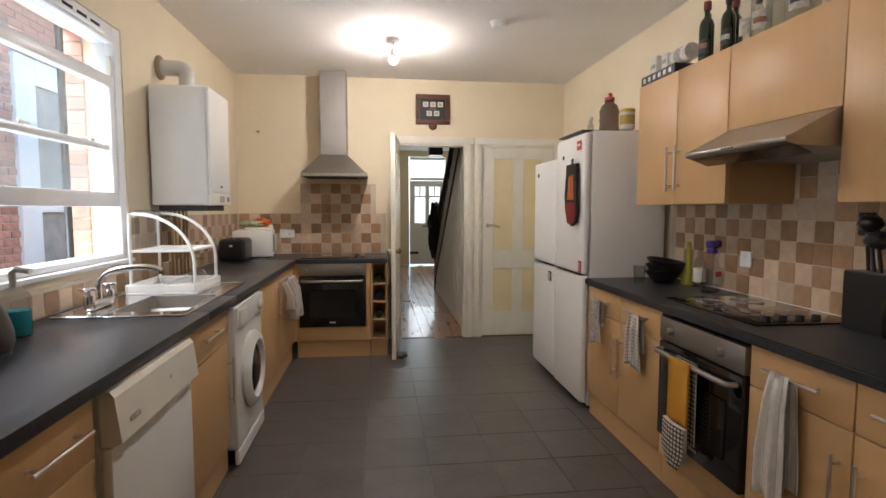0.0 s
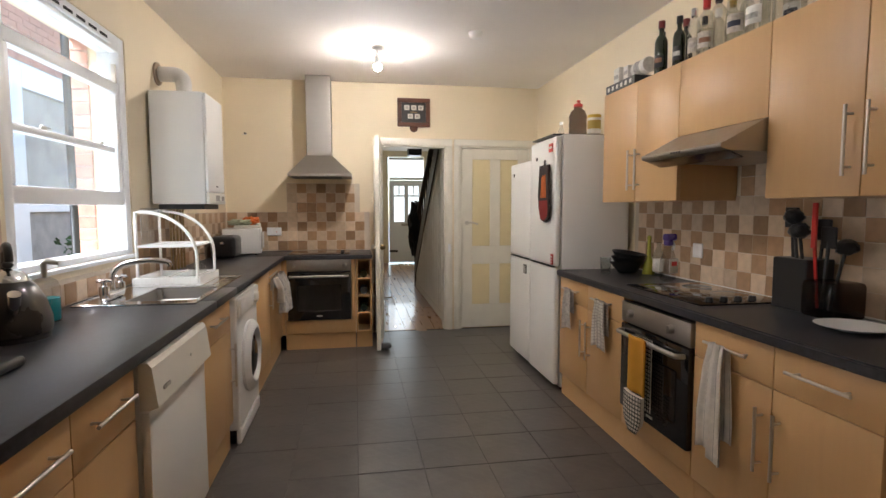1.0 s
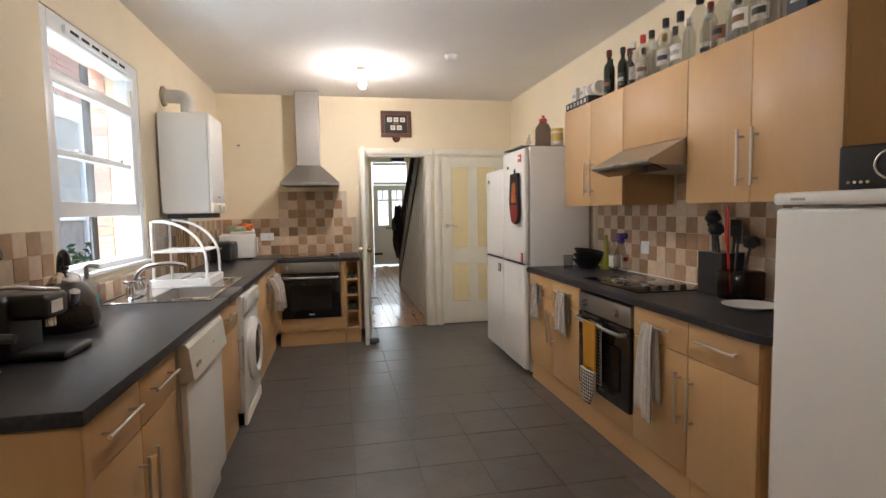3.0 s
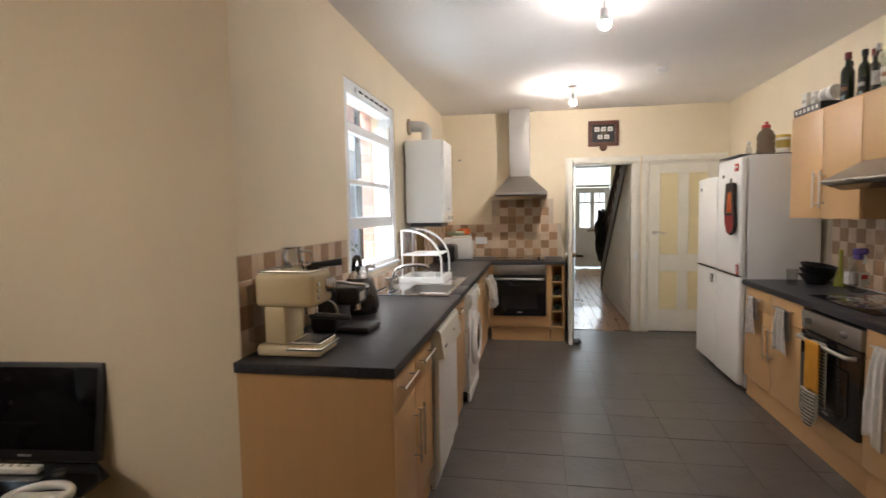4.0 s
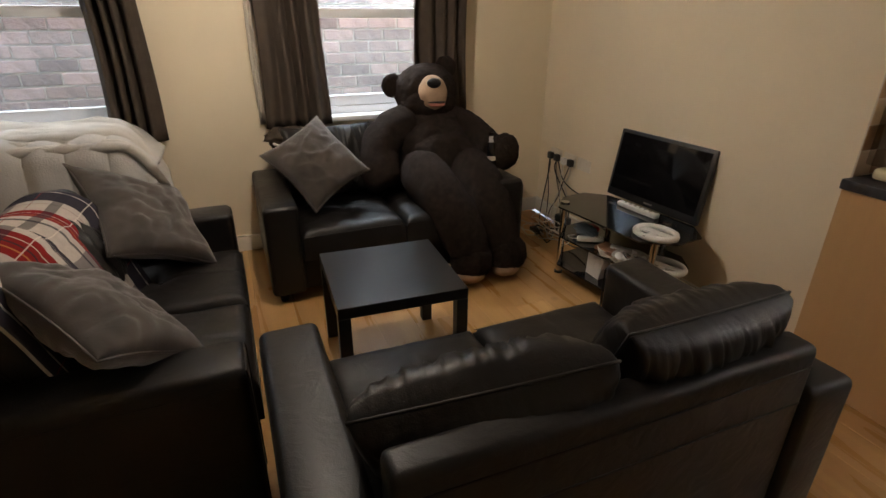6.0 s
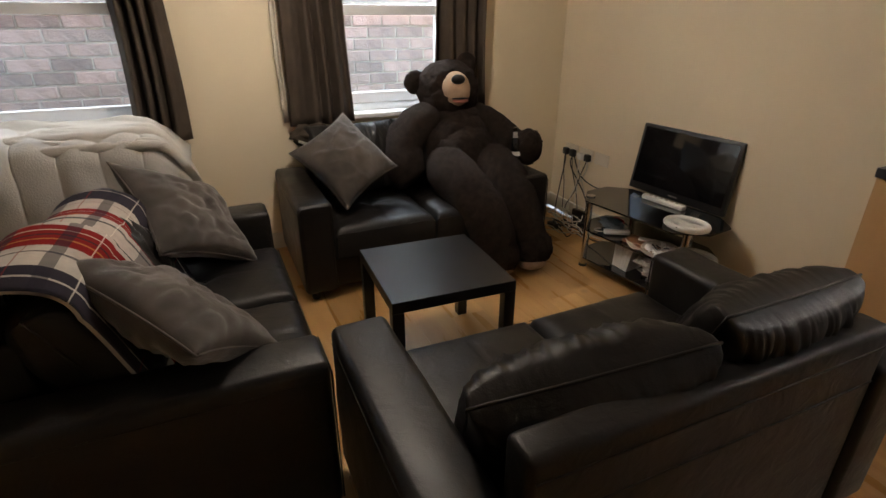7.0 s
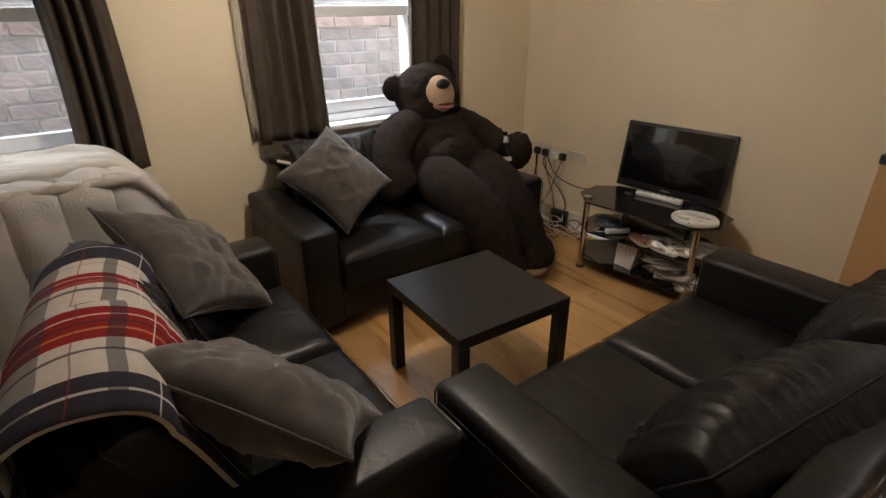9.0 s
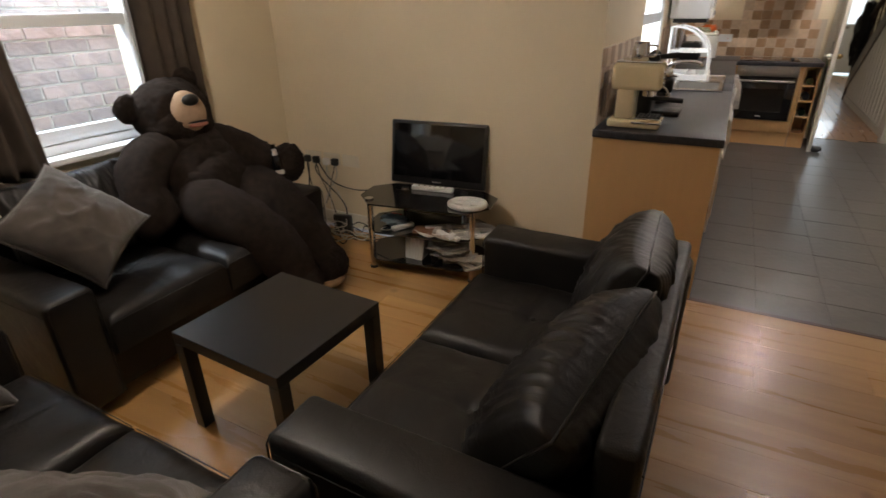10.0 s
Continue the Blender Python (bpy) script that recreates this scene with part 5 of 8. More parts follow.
ex = thing("extractor_hood", (0, 0, -0.115), "slanted steel visor extractor under the short cabinet", "extractor hood")
part("visor", wedge(BM(), [(XR - 0.01, 1.838), (1.70, 1.838), (1.505, 1.735), (1.505, 1.712), (1.525, 1.705), (XR - 0.01, 1.69)], 1.732, 2.326), STEEL, ex, "brushed steel visor")
part("lip", cyl(BM(), (1.505, 1.732, 1.724), (1.505, 2.326, 1.724), 0.013, 12), STEEL, ex, smooth=40)
part("glass_flap", wedge(BM(), [(1.52, 1.704), (1.60, 1.676), (1.605, 1.68), (1.525, 1.709)], 1.74, 2.318), GREYPL, ex, "tinted glass flap")
for i in range(4):
    part("button", box(BM(), 1.491, 1.494, 2.0 + 0.02 * i, 2.012 + 0.02 * i, 1.72, 1.728), BLACKPL, ex)

ch = thing("chimney_hood", (0, 0, 0), "brushed steel chimney extractor hood on the back wall", "extractor hood")
part("chimney", box(BM(), -0.445, -0.200, YB - 0.24, YB - 0.002, 1.90, ZK - 0.002, 0.003), STEEL, ch)
bm = BM()
lo, hi = [(-0.605, 5.01), (0.0, 5.01), (0.0, YB - 0.012), (-0.605, YB - 0.012)], [(-0.45, YB - 0.245), (-0.195, YB - 0.245), (-0.195, YB - 0.012), (-0.45, YB - 0.012)]
vs = [[bm.verts.new((x, y, z)) for x, y in o] for o, z in ((lo, 1.665), (lo, 1.69), (hi, 1.885), (hi, 1.90))]
for a, b in zip(vs, vs[1:]):
    for i in range(4):
        bm.faces.new((a[i], a[(i + 1) % 4], b[(i + 1) % 4], b[i]))
bm.faces.new(vs[0][::-1]), bm.faces.new(vs[-1])
part("canopy", bm, STEEL, ch)
part("filter", box(BM(), -0.58, -0.10, 5.06, YB - 0.06, 1.66, 1.664), BLACKPL, ch)
ck = thing("hob", (-0.61, BY + 0.03, 0.910), "black ceramic hob flush in the corner worktop", "hob")
part("glass", box(BM(), 0, 0.58, 0, 0.50, 0, 0.007, 0.003, 2), BLACKGLASS, ck, smooth=40)
for i in range(2):
    part("knob", lathe(BM(), [(0.018, 0.007), (0.018, 0.012), (0.014, 0.03)], at=(0.51, 0.07 + 0.1 * i, 0)), BLACKPL, ck, smooth=40)


def dishwasher():
    s = thing("dishwasher", (FX + 0.035, 1.575, 0), "white freestanding dishwasher under the worktop", "dishwasher", rz=90)
    w = 0.615
    part("body", box(BM(), 0.004, w - 0.004, 0.03, 0.57, 0.02, 0.855, 0.004), WHITE, s)
    part("door", box(BM(), 0, w, 0, 0.028, 0.10, 0.70, 0.006, 2), WHITE, s, smooth=40)
    part("kickplate", box(BM(), 0.01, w - 0.01, 0.03, 0.05, 0.0, 0.098), WHITE, s)
    p = part("control_panel", wedge(BM(), [(-0.028, 0.715), (-0.012, 0.845), (0.0, 0.862), (0.028, 0.862), (0.028, 0.705), (0.0, 0.705)], 0.0, w, "x"), OFFWHITE, s, "yellowed white control panel")
    part("badge", box(BM(), 0.06, 0.12, -0.0275, -0.0225, 0.755, 0.768, m=None), GREYPAPER, p)
    part("light", cyl(BM(), (0.36, -0.021, 0.79), (0.36, -0.026, 0.79), 0.006, 10), LABELW, p)


dishwasher()


def washing_machine():
    s = thing("washing_machine", (FX + 0.03, 2.845, 0), "white front-loading washing machine under the worktop", "washing machine", rz=90)
    part("body", box(BM(), 0, 0.6, 0, 0.56, 0.09, 0.855, 0.012, 3), WHITE, s, smooth=40)
    part("kickplate", box(BM(), 0.0, 0.6, -0.004, 0.02, 0.012, 0.088, 0.006, 2), WHITE, s, smooth=40)
    part("control_panel", box(BM(), 0.006, 0.594, -0.014, 0.0, 0.735, 0.848, 0.005, 2), WHITE, s, smooth=40)
    part("drawer", box(BM(), 0.02, 0.17, -0.024, -0.013, 0.75, 0.835, 0.006, 2), WHITE, s, smooth=40)
    part("dial", lathe(BM(), [(0.035, 0), (0.033, 0.018), (0.028, 0.022)], m=pose(0, 0, 0, 90), at=(0.47, -0.014, 0.79)), OFFWHITE, s, smooth=40)
    M_ = pose(0, 0, 0, 90)
    d = part("door", lathe(BM(), [(0.215, 0.0), (0.22, 0.018), (0.2, 0.04), (0.165, 0.046), (0.15, 0.03), (0.15, 0.0)], m=M_, at=(0.3, 0.0, 0.45), seg=36), WHITE, s, smooth=50)
    part("porthole", lathe(BM(), [(0.15, 0.012), (0.13, 0.03), (0.08, 0.042), (0.02, 0.047)], m=M_, at=(0.3, 0.0, 0.45), seg=32), BLACKGLASS, d, "dark bowed glass", smooth=60)
    part("latch", box(BM(), 0.47, 0.51, -0.045, -0.02, 0.40, 0.50, 0.006, 2), GREYPAPER, d)
    for x in (0.06, 0.54):
        part("foot", cyl(BM(), (x, 0.05, 0), (x, 0.05, 0.03), 0.02, 12), BLACKPL, s)


washing_machine()


def fridge_freezer(at, h, split, label, w=0.55, depth=0.58):
    """Door faces -x; local x along -y."""
    s = thing("fridge_freezer", at, label, "fridge", "white fridges", -90)
    part("body", box(BM(), 0, w, 0.065, depth, 0.03, h, 0.006, 2), WHITE, s, smooth=40)
    for z0, z1 in ((0.05, split - 0.004), (split + 0.004, h - 0.012)):
        bm = box(BM(), 0, w, 0, 0.058, z0, z1, 0.02, 4)
        for v in bm.verts:
            v.co.y += 0.012 * (2 * v.co.x / w - 1) ** 2 * (v.co.y < 0.03)
        part("door", bm, WHITE, s, smooth=50)
    part("recess_shade", box(BM(), 0.04, w - 0.04, 0.004, 0.03, split - 0.003, split + 0.003), DARK, s)
    for x in (0.05, w - 0.05):
        part("foot", cyl(BM(), (x, 0.1, 0), (x, 0.1, 0.03), 0.018, 10), BLACKPL, s)
    return s


fa = fridge_freezer((1.438, 3.93, 0), 1.88, 0.925, "tall white fridge freezer with stickers and a hanging mitt")
fb = fridge_freezer((1.445, 4.51, 0), 1.76, 0.925, "white fridge freezer standing by the panelled door")
for nm, a, m_ in (("sticker", (0.43, 0.50, -0.001, 0.004, 1.76, 1.82), RED), ("sticker", (0.49, 0.53, 0.0, 0.005, 0.94, 1.02), RED), ("badge", (0.16, 0.18, -0.002, 0.004, 1.72, 1.745), BLACKPL)):
    part(nm, box(BM(), *a), m_, fa)
part("sticker_text", box(BM(), 0.44, 0.49, -0.003, -0.001, 1.785, 1.80), LABELW, fa)
for i in range(3):
    part("sticker_text", box(BM(), 0.495, 0.525, -0.002, -0.0005, 0.955 + 0.02 * i, 0.963 + 0.02 * i), LABELW, fa)
part("sticker", box(BM(), 0.43, 0.50, -0.001, 0.004, 0.80, 0.875), BLACKPL, fb)
for i in range(4):
    part("sticker_text", box(BM(), 0.438, 0.492, -0.003, -0.0012, 0.812 + 0.015 * i, 0.819 + 0.015 * i), LABELW, fb)
part("badge", box(BM(), 0.13, 0.15, -0.002, 0.004, 1.63, 1.66), BLACKPL, fb)


def mitt():
    s = thing("oven_mitt", (1.435, 3.655, 1.25), "black and red printed oven mitt hanging on the fridge door", "oven mitt", rz=-90)
    o = [(0.02, 0.10), (0.06, 0.02), (0.14, 0.0), (0.21, 0.03), (0.23, 0.10), (0.21, 0.22), (0.2, 0.42), (0.03, 0.42), (0.0, 0.2)]
    bm = wedge(BM(), o, -0.022, -0.002)
    part("mitt", bm, mat("black_printed_cotton", (0.025, 0.015, 0.014), 0.9, var=0.6, scale=30, bump=0.4), s)
    part("red_border", wedge(BM(), [(0.03, 0.10), (0.07, 0.03), (0.14, 0.012), (0.2, 0.04), (0.215, 0.09), (0.2, 0.16), (0.04, 0.16)], -0.026, -0.023), mat("dark_red_print", (0.22, 0.015, 0.012), 0.9), s)
    for k in range(4):
        part("print", wedge(BM(), [(0.07 + 0.03 * k, 0.18), (0.085 + 0.03 * k, 0.18), (0.10 + 0.02 * k, 0.33 + 0.02 * (k % 2)), (0.09 + 0.02 * k, 0.34)], -0.0265, -0.0235), mat("orange_print", (0.65, 0.16, 0.03), 0.8), s)
    part("loop", tube(BM(), smooth_path([(0.1, -0.01, 0.42), (0.095, -0.008, 0.45), (0.115, -0.008, 0.455), (0.12, -0.01, 0.42)]), 0.004, 6), BLACKPL, s)


mitt()


def freezer():
    s = thing("freezer", (1.40, 0.865, 0), "white freestanding fridge with a thick top beside the cabinets", "fridge", "white fridges", -90)
    part("body", box(BM(), 0.004, 0.596, 0.06, 0.60, 0.03, 1.37, 0.006, 2), WHITE, s, smooth=40)
    part("door", box(BM(), 0, 0.6, 0, 0.055, 0.06, 1.365, 0.014, 3), WHITE, s, smooth=40)
    part("top", box(BM(), -0.004, 0.604, -0.008, 0.605, 1.376, 1.416, 0.012, 3), WHITE, s, smooth=40)
    part("badge", box(BM(), 0.07, 0.12, -0.010, -0.006, 1.39, 1.398), GREYPAPER, s)
    for x in (0.05, 0.55):
        part("foot", cyl(BM(), (x, 0.1, 0), (x, 0.1, 0.03), 0.018, 10), BLACKPL, s)


freezer()
rad = thing("radio", (1.60, 0.825, 1.416), "black portable radio standing on the fridge", "radio", rz=-70)
rad.scale = (0.78, 0.78, 0.74)
part("body", box(BM(), 0, 0.28, 0, 0.12, 0, 0.2, 0.012, 3), BLACKPL, rad, smooth=40)
ring = [(0.19 + 0.062 * math.cos(a), -0.004, 0.11 + 0.062 * math.sin(a)) for a in [2 * math.pi * i / 24 for i in range(24)]]
part("speaker_ring", tube(BM(), ring, 0.005, 8, True), HANDLE, rad, smooth=180)
part("speaker", lathe(BM(), [(0.056, 0.0), (0.03, 0.004), (0.01, 0.008)], m=pose(0, 0, 0, 90), at=(0.19, 0, 0.11)), BLACKPL, rad)
for i in range(4):
    part("button", cyl(BM(), (0.04 + 0.022 * i, 0, 0.04), (0.04 + 0.022 * i, -0.006, 0.04), 0.007, 10), CHROME, rad)

# boiler
bo = thing("boiler", (KL + 0.02, 3.455, 1.385), "white wall-hung gas boiler with a bent flue", "boiler")
part("casing", box(BM(), 0, 0.33, 0.0, 0.42, 0, 0.725, 0.012, 3), WHITE, bo, smooth=40)
part("front_cover", box(BM(), 0.331, 0.35, 0.004, 0.416, 0.08, 0.72, 0.008, 2), WHITE, bo, smooth=40)
cp = part("control_panel", box(BM(), 0.331, 0.352, 0.004, 0.416, 0.0, 0.077, 0.006, 2), OFFWHITE, bo, smooth=40)
part("display", box(BM(), 0.352, 0.355, 0.16, 0.26, 0.02, 0.06, 0.001), GREYPAPER, cp)
part("dial", lathe(BM(), [(0.016, 0), (0.014, 0.012)], m=pose(0, 0, 0, 0, 90, 0), at=(0.352, 0.33, 0.04)), GREYPAPER, cp)
part("badge", box(BM(), 0.35, 0.353, 0.19, 0.23, 0.115, 0.125), BLACKPL, bo)
part("underside", box(BM(), 0.03, 0.31, 0.03, 0.39, -0.035, -0.001), BLACKPL, bo)
fl = part("flue", tube(BM(), smooth_path([(0.15, 0.24, 0.725), (0.15, 0.24, 0.80), (0.145, 0.24, 0.845), (0.11, 0.24, 0.875), (0.05, 0.24, 0.88), (-0.018, 0.24, 0.88)], 6), 0.05, 20), mat("grey_flue_plastic", (0.62, 0.60, 0.57), 0.5), bo, "bent grey flue pipe", smooth=60)
part("wall_seal", lathe(BM(), [(0.075, 0), (0.075, 0.012), (0.055, 0.02)], m=pose(0, 0, 0, 0, 90, 0), at=(-0.019, 0.24, 0.88), seg=24), mat("brown_seal", (0.35, 0.27, 0.19), 0.7), fl, smooth=40)
part("flue_collar", lathe(BM(), [(0.058, 0.725), (0.058, 0.745), (0.052, 0.75)], at=(0.15, 0.24, 0), seg=24), OFFWHITE, fl, smooth=40)
for i, y in enumerate((0.08, 0.14, 0.21, 0.28, 0.34)):
    part("pipe", cyl(BM(), (0.08, y, -0.45), (0.08, y, -0.03), 0.0075, 10), BRONZE, bo, "thin copper pipe", smooth=60)


def kitchen_window():
    """White sash with its lower pane pushed up, open at the bottom."""
    w = thing("window_3", (KL - 0.036, 2.05, 1.09), "white plastic sash window left open at the bottom", "window", kind="structure")
    W, H = 1.15, 1.24
    for n_, b in (("jamb", (0, 0.07, 0, H)), ("jamb", (W - 0.07, W, 0, H)), ("head", (0.071, W - 0.071, H - 0.09, H)), ("bottom_rail", (0.071, W - 0.071, 0, 0.03))):
        part(n_, box(BM(), -0.09, 0.03, *b, 0.006, 2), UPVC, w, smooth=40)
    for z, t, x in ((0.322, 0.038, 0.0), (0.598, 0.016, -0.02), (0.945, 0.03, 0.0)):
        part("sash_rail", box(BM(), x - 0.03, x + 0.022, 0.071, W - 0.071, z - t, z + t, 0.005, 2), UPVC, w, smooth=40)
    part("stile", box(BM(), -0.03, 0.02, 0.071, 0.11, 0.361, 0.914, 0.004), UPVC, w)
    part("stile", box(BM(), -0.03, 0.02, W - 0.11, W - 0.071, 0.361, 0.914, 0.004), UPVC, w)
    part("balance", box(BM(), 0.0, 0.02, W - 0.105, W - 0.085, 0.96, 1.08), HANDLE, w)
    vent = part("trickle_vent", box(BM(), 0.031, 0.05, 0.2, 0.95, H - 0.075, H - 0.035, 0.004), UPVC, w)
    for i in range(6):
        part("slot", box(BM(), 0.0505, 0.053, 0.24 + 0.115 * i, 0.32 + 0.115 * i, H - 0.062, H - 0.048), DARK, vent)
    for y in (0.35, 0.85):
        part("sash_lift", box(BM(), 0.0, 0.022, y - 0.03, y + 0.03, 0.615, 0.625, 0.003), UPVC, w)
    for a, b, x in ((0.360, 0.582, -0.005), (0.614, 0.915, -0.005), (0.975, H - 0.09, -0.02)):
        g = part("pane", box(BM(), x, x + 0.006, 0.071, W - 0.071, a, b), HAZYPANE, w, "hazy glass")
        g.visible_shadow = False
    part("sill", box(BM(), -0.09, 0.062, -0.0, W, -0.022, -0.001, 0.005, 2), UPVC, w, smooth=40)
    for y in (0.30, 0.82):
        part("sash_catch", box(BM(), 0.023, 0.036, y - 0.016, y + 0.016, 0.605, 0.622, 0.003), HANDLE, w)


kitchen_window()
rev = thing("brick_reveal", (KL - 0.29, 3.20, 1.09), "red brick outer edge of the window opening", "reveal", kind="structure")
for i in range(17):
    part("brick", box(BM(), 0.002, 0.094, -0.012, -0.001, 0.006 + i * 0.073, 0.071 + i * 0.073, 0.003), OUTBRICK, rev)
part("mortar", box(BM(), 0.001, 0.09, -0.006, -0.0005, 0, 1.24), MORTAR, rev)
dp = thing("drainpipe", (KL - 0.345, 3.27, -0.2), "black plastic drainpipe beside the window", "drainpipe")
part("pipe", cyl(BM(), (0, 0, 0), (0, 0, 4), 0.025, 16), BLACKPL, dp, smooth=40)
for z in (1.0, 2.6):
    part("bracket", cyl(BM(), (0, 0, z), (0, 0, z + 0.05), 0.032, 16), BLACKPL, dp, smooth=40)


def sink():
    s = thing("sink", (0, 0, 0.910), "stainless steel inset sink with a drainer", "sink")
    x0, x1, y0, y1 = -1.235, -0.712, 2.37, 3.36
    bx0, bx1, by0, by1 = -1.055, -0.74, 2.465, 2.895
    bm = BM()
    for a in ((x0, x1, y0, by0), (x0, bx0, by0, by1), (bx1, x1, by0, by1), (x0, x1, by1, y1)):
        box(bm, a[0], a[1], a[2], a[3], 0.001, 0.006)
    part("deck", bm, CHROME, s)
    part("rim", tube(BM(), [(x0, y0, 0.005), (x1, y0, 0.005), (x1, y1, 0.005), (x0, y1, 0.005)], 0.005, 8, True), CHROME, s)
    bm = BM()
    t = [bm.verts.new(p) for p in ((bx0, by0, 0.003), (bx1, by0, 0.003), (bx1, by1, 0.003), (bx0, by1, 0.003))]
    b = [bm.verts.new(p) for p in ((bx0 + 0.03, by0 + 0.03, -0.16), (bx1 - 0.03, by0 + 0.03, -0.16), (bx1 - 0.03, by1 - 0.03, -0.16), (bx0 + 0.03, by1 - 0.03, -0.16))]
    for i in range(4):
        bm.faces.new((t[(i + 1) % 4], t[i], b[i], b[(i + 1) % 4]))
    bm.faces.new(b)
    bmesh.ops.bevel(bm, geom=[e for e in bm.edges if not e.is_boundary], offset=0.025, segments=4, affect="EDGES")
    part("bowl", bm, STEEL, s, smooth=60)
    part("plughole", cyl(BM(), (-0.9, 2.68, -0.162), (-0.9, 2.68, -0.155), 0.03, 20), CHROME, s)
    for i in range(7):
        part("drainer_groove", cyl(BM(), (-1.12 + i * 0.055, 3.0, 0.005), (-1.12 + i * 0.055, 3.3, 0.005), 0.004, 8), CHROME, s)
    tp = thing("mixer_tap", (-1.15, 2.58, 0.916), "chrome kitchen mixer tap with two cross handles", "tap")
    part("body", box(BM(), -0.025, 0.025, -0.09, 0.09, 0, 0.045, 0.014, 3), CHROME, tp, smooth=50)
    for y in (-0.085, 0.085):
        hd = part("valve", lathe(BM(), [(0.024, 0.03), (0.022, 0.07), (0.012, 0.075), (0.012, 0.09)], at=(0, y, 0)), CHROME, tp, smooth=50)
        part("cross_handle", box(box(BM(), -0.035, 0.035, y - 0.007, y + 0.007, 0.09, 0.105, 0.004, 2), -0.007, 0.007, y - 0.035, y + 0.035, 0.09, 0.105, 0.004, 2), CHROME, hd, smooth=50)
    part("spout", tube(BM(), smooth_path([(0, 0, 0.04), (0.0, 0, 0.11), (0.03, 0.005, 0.155), (0.09, 0.01, 0.175), (0.18, 0.02, 0.182), (0.25, 0.025, 0.17), (0.255, 0.026, 0.15)], 6), 0.014, 14), CHROME, tp, smooth=60)


sink()


def dish_rack():
    s = thing("dish_rack", (-1.20, 2.93, 0.917), "white plastic two-tier dish rack with an arched side", "dish rack")
    tray = box(BM(), 0, 0.36, 0, 0.40, 0, 0.012, 0.004)
    box(tray, 0, 0.012, 0, 0.40, 0.013, 0.05, 0.003), box(tray, 0.348, 0.36, 0, 0.4, 0.013, 0.05, 0.003)
    box(tray, 0.013, 0.347, 0, 0.012, 0.013, 0.05, 0.003), box(tray, 0.013, 0.347, 0.388, 0.40, 0.013, 0.05, 0.003)
    part("tray", tray, WHITE, s)
    for y in (0.02, 0.38):
        arc = [(0.025, y, 0.012), (0.025, y, 0.42)] + [(0.05 + 0.29 * math.sin(a), y, 0.16 + 0.26 * math.cos(a)) for a in [math.pi / 2 * k / 10 for k in range(11)]] + [(0.34, y, 0.012)]
        part("side_arch", tube(BM(), arc, 0.009, 8), WHITE, s, smooth=60)
        part("crossbar", box(BM(), 0.025, 0.33, y - 0.006, y + 0.006, 0.219, 0.233, 0.002), WHITE, s)
    for z, xs in ((0.225, (0.03, 0.10, 0.17, 0.24, 0.32)), (0.42, (0.04,)), (0.05, (0.18, 0.33))):
        for x in xs:
            part("rail", cyl(BM(), (x, 0.02, z), (x, 0.38, z), 0.007, 8), WHITE, s)
    for i in range(9):
        part("plate_slot", cyl(BM(), (0.03, 0.05 + 0.037 * i, 0.225), (0.33, 0.05 + 0.037 * i, 0.225), 0.0035, 6), WHITE, s)
    part("cutlery_holder", box(BM(), 0.03, 0.10, 0.06, 0.17, 0.24, 0.44, 0.01, 2), CLEARPL, s, "clear cutlery beaker")
    g = thing("wine_glass", (-0.915, 3.19, 0.935), "upturned wine glass drying on the rack", "glass")
    part("bowl", lathe(BM(), [(0.035, 0), (0.042, 0.03), (0.03, 0.075), (0.006, 0.09)]), BOTTLE, g, smooth=60)
    part("stem", lathe(BM(), [(0.005, 0.09), (0.005, 0.14), (0.035, 0.146), (0.035, 0.149)]), BOTTLE, g, smooth=60)


dish_rack()
so = thing("soap_bottle", (-1.18, 2.08, 0.910), "clear pump bottle half full of teal soap", "bottle")
so.scale = (1.3, 1.3, 1.25)
part("bottle", lathe(BM(), [(0.036, 0), (0.039, 0.006), (0.039, 0.11), (0.03, 0.13), (0.014, 0.14)]), CLEARPL, so, smooth=50)
part("soap", lathe(BM(), [(0.034, 0.004), (0.037, 0.008), (0.037, 0.075)]), TEAL, so, "teal liquid soap", smooth=50)
part("pump", tube(BM(), [(0, 0, 0.14), (0, 0, 0.185), (0.01, 0, 0.192), (0.045, 0, 0.186)], 0.009, 8), WHITE, so, smooth=50)
ja = thing("spice_jar", (-1.19, 1.95, 0.910), "small brown glass jar beside the kettle", "jar")
part("glass", lathe(BM(), [(0.034, 0), (0.036, 0.005), (0.036, 0.10), (0.03, 0.115)]), GREENGLASS, ja, smooth=50)
part("lid", lathe(BM(), [(0.032, 0.116), (0.032, 0.14), (0.028, 0.142)]), CHROME, ja, smooth=40)

ke = thing("kettle", (-1.135, 1.79, 0.910), "black dome kettle with a steel lid and looped handle", "kettle", rz=-55)
ke.scale = (1.04, 1.04, 1.05)
part("base", lathe(BM(), [(0.105, 0), (0.105, 0.014), (0.1, 0.018)], seg=28), BLACKPL, ke, smooth=40)
part("body", lathe(BM(), [(0.108, 0.019), (0.114, 0.035), (0.112, 0.07), (0.098, 0.125), (0.075, 0.17), (0.058, 0.19)], seg=32), mat("dark_brown_kettle_enamel", (0.030, 0.023, 0.019), 0.28, var=0.15, bump=0.02, coat=0.3), ke, smooth=50)
lid = part("lid", lathe(BM(), [(0.058, 0.19), (0.05, 0.21), (0.03, 0.225), (0.012, 0.23)], seg=28), CHROME, ke, "polished steel lid", smooth=50)
part("knob", blob(BM(), (0, 0, 0.243), (0.016, 0.016, 0.014), sub=3), BLACKPL, lid)
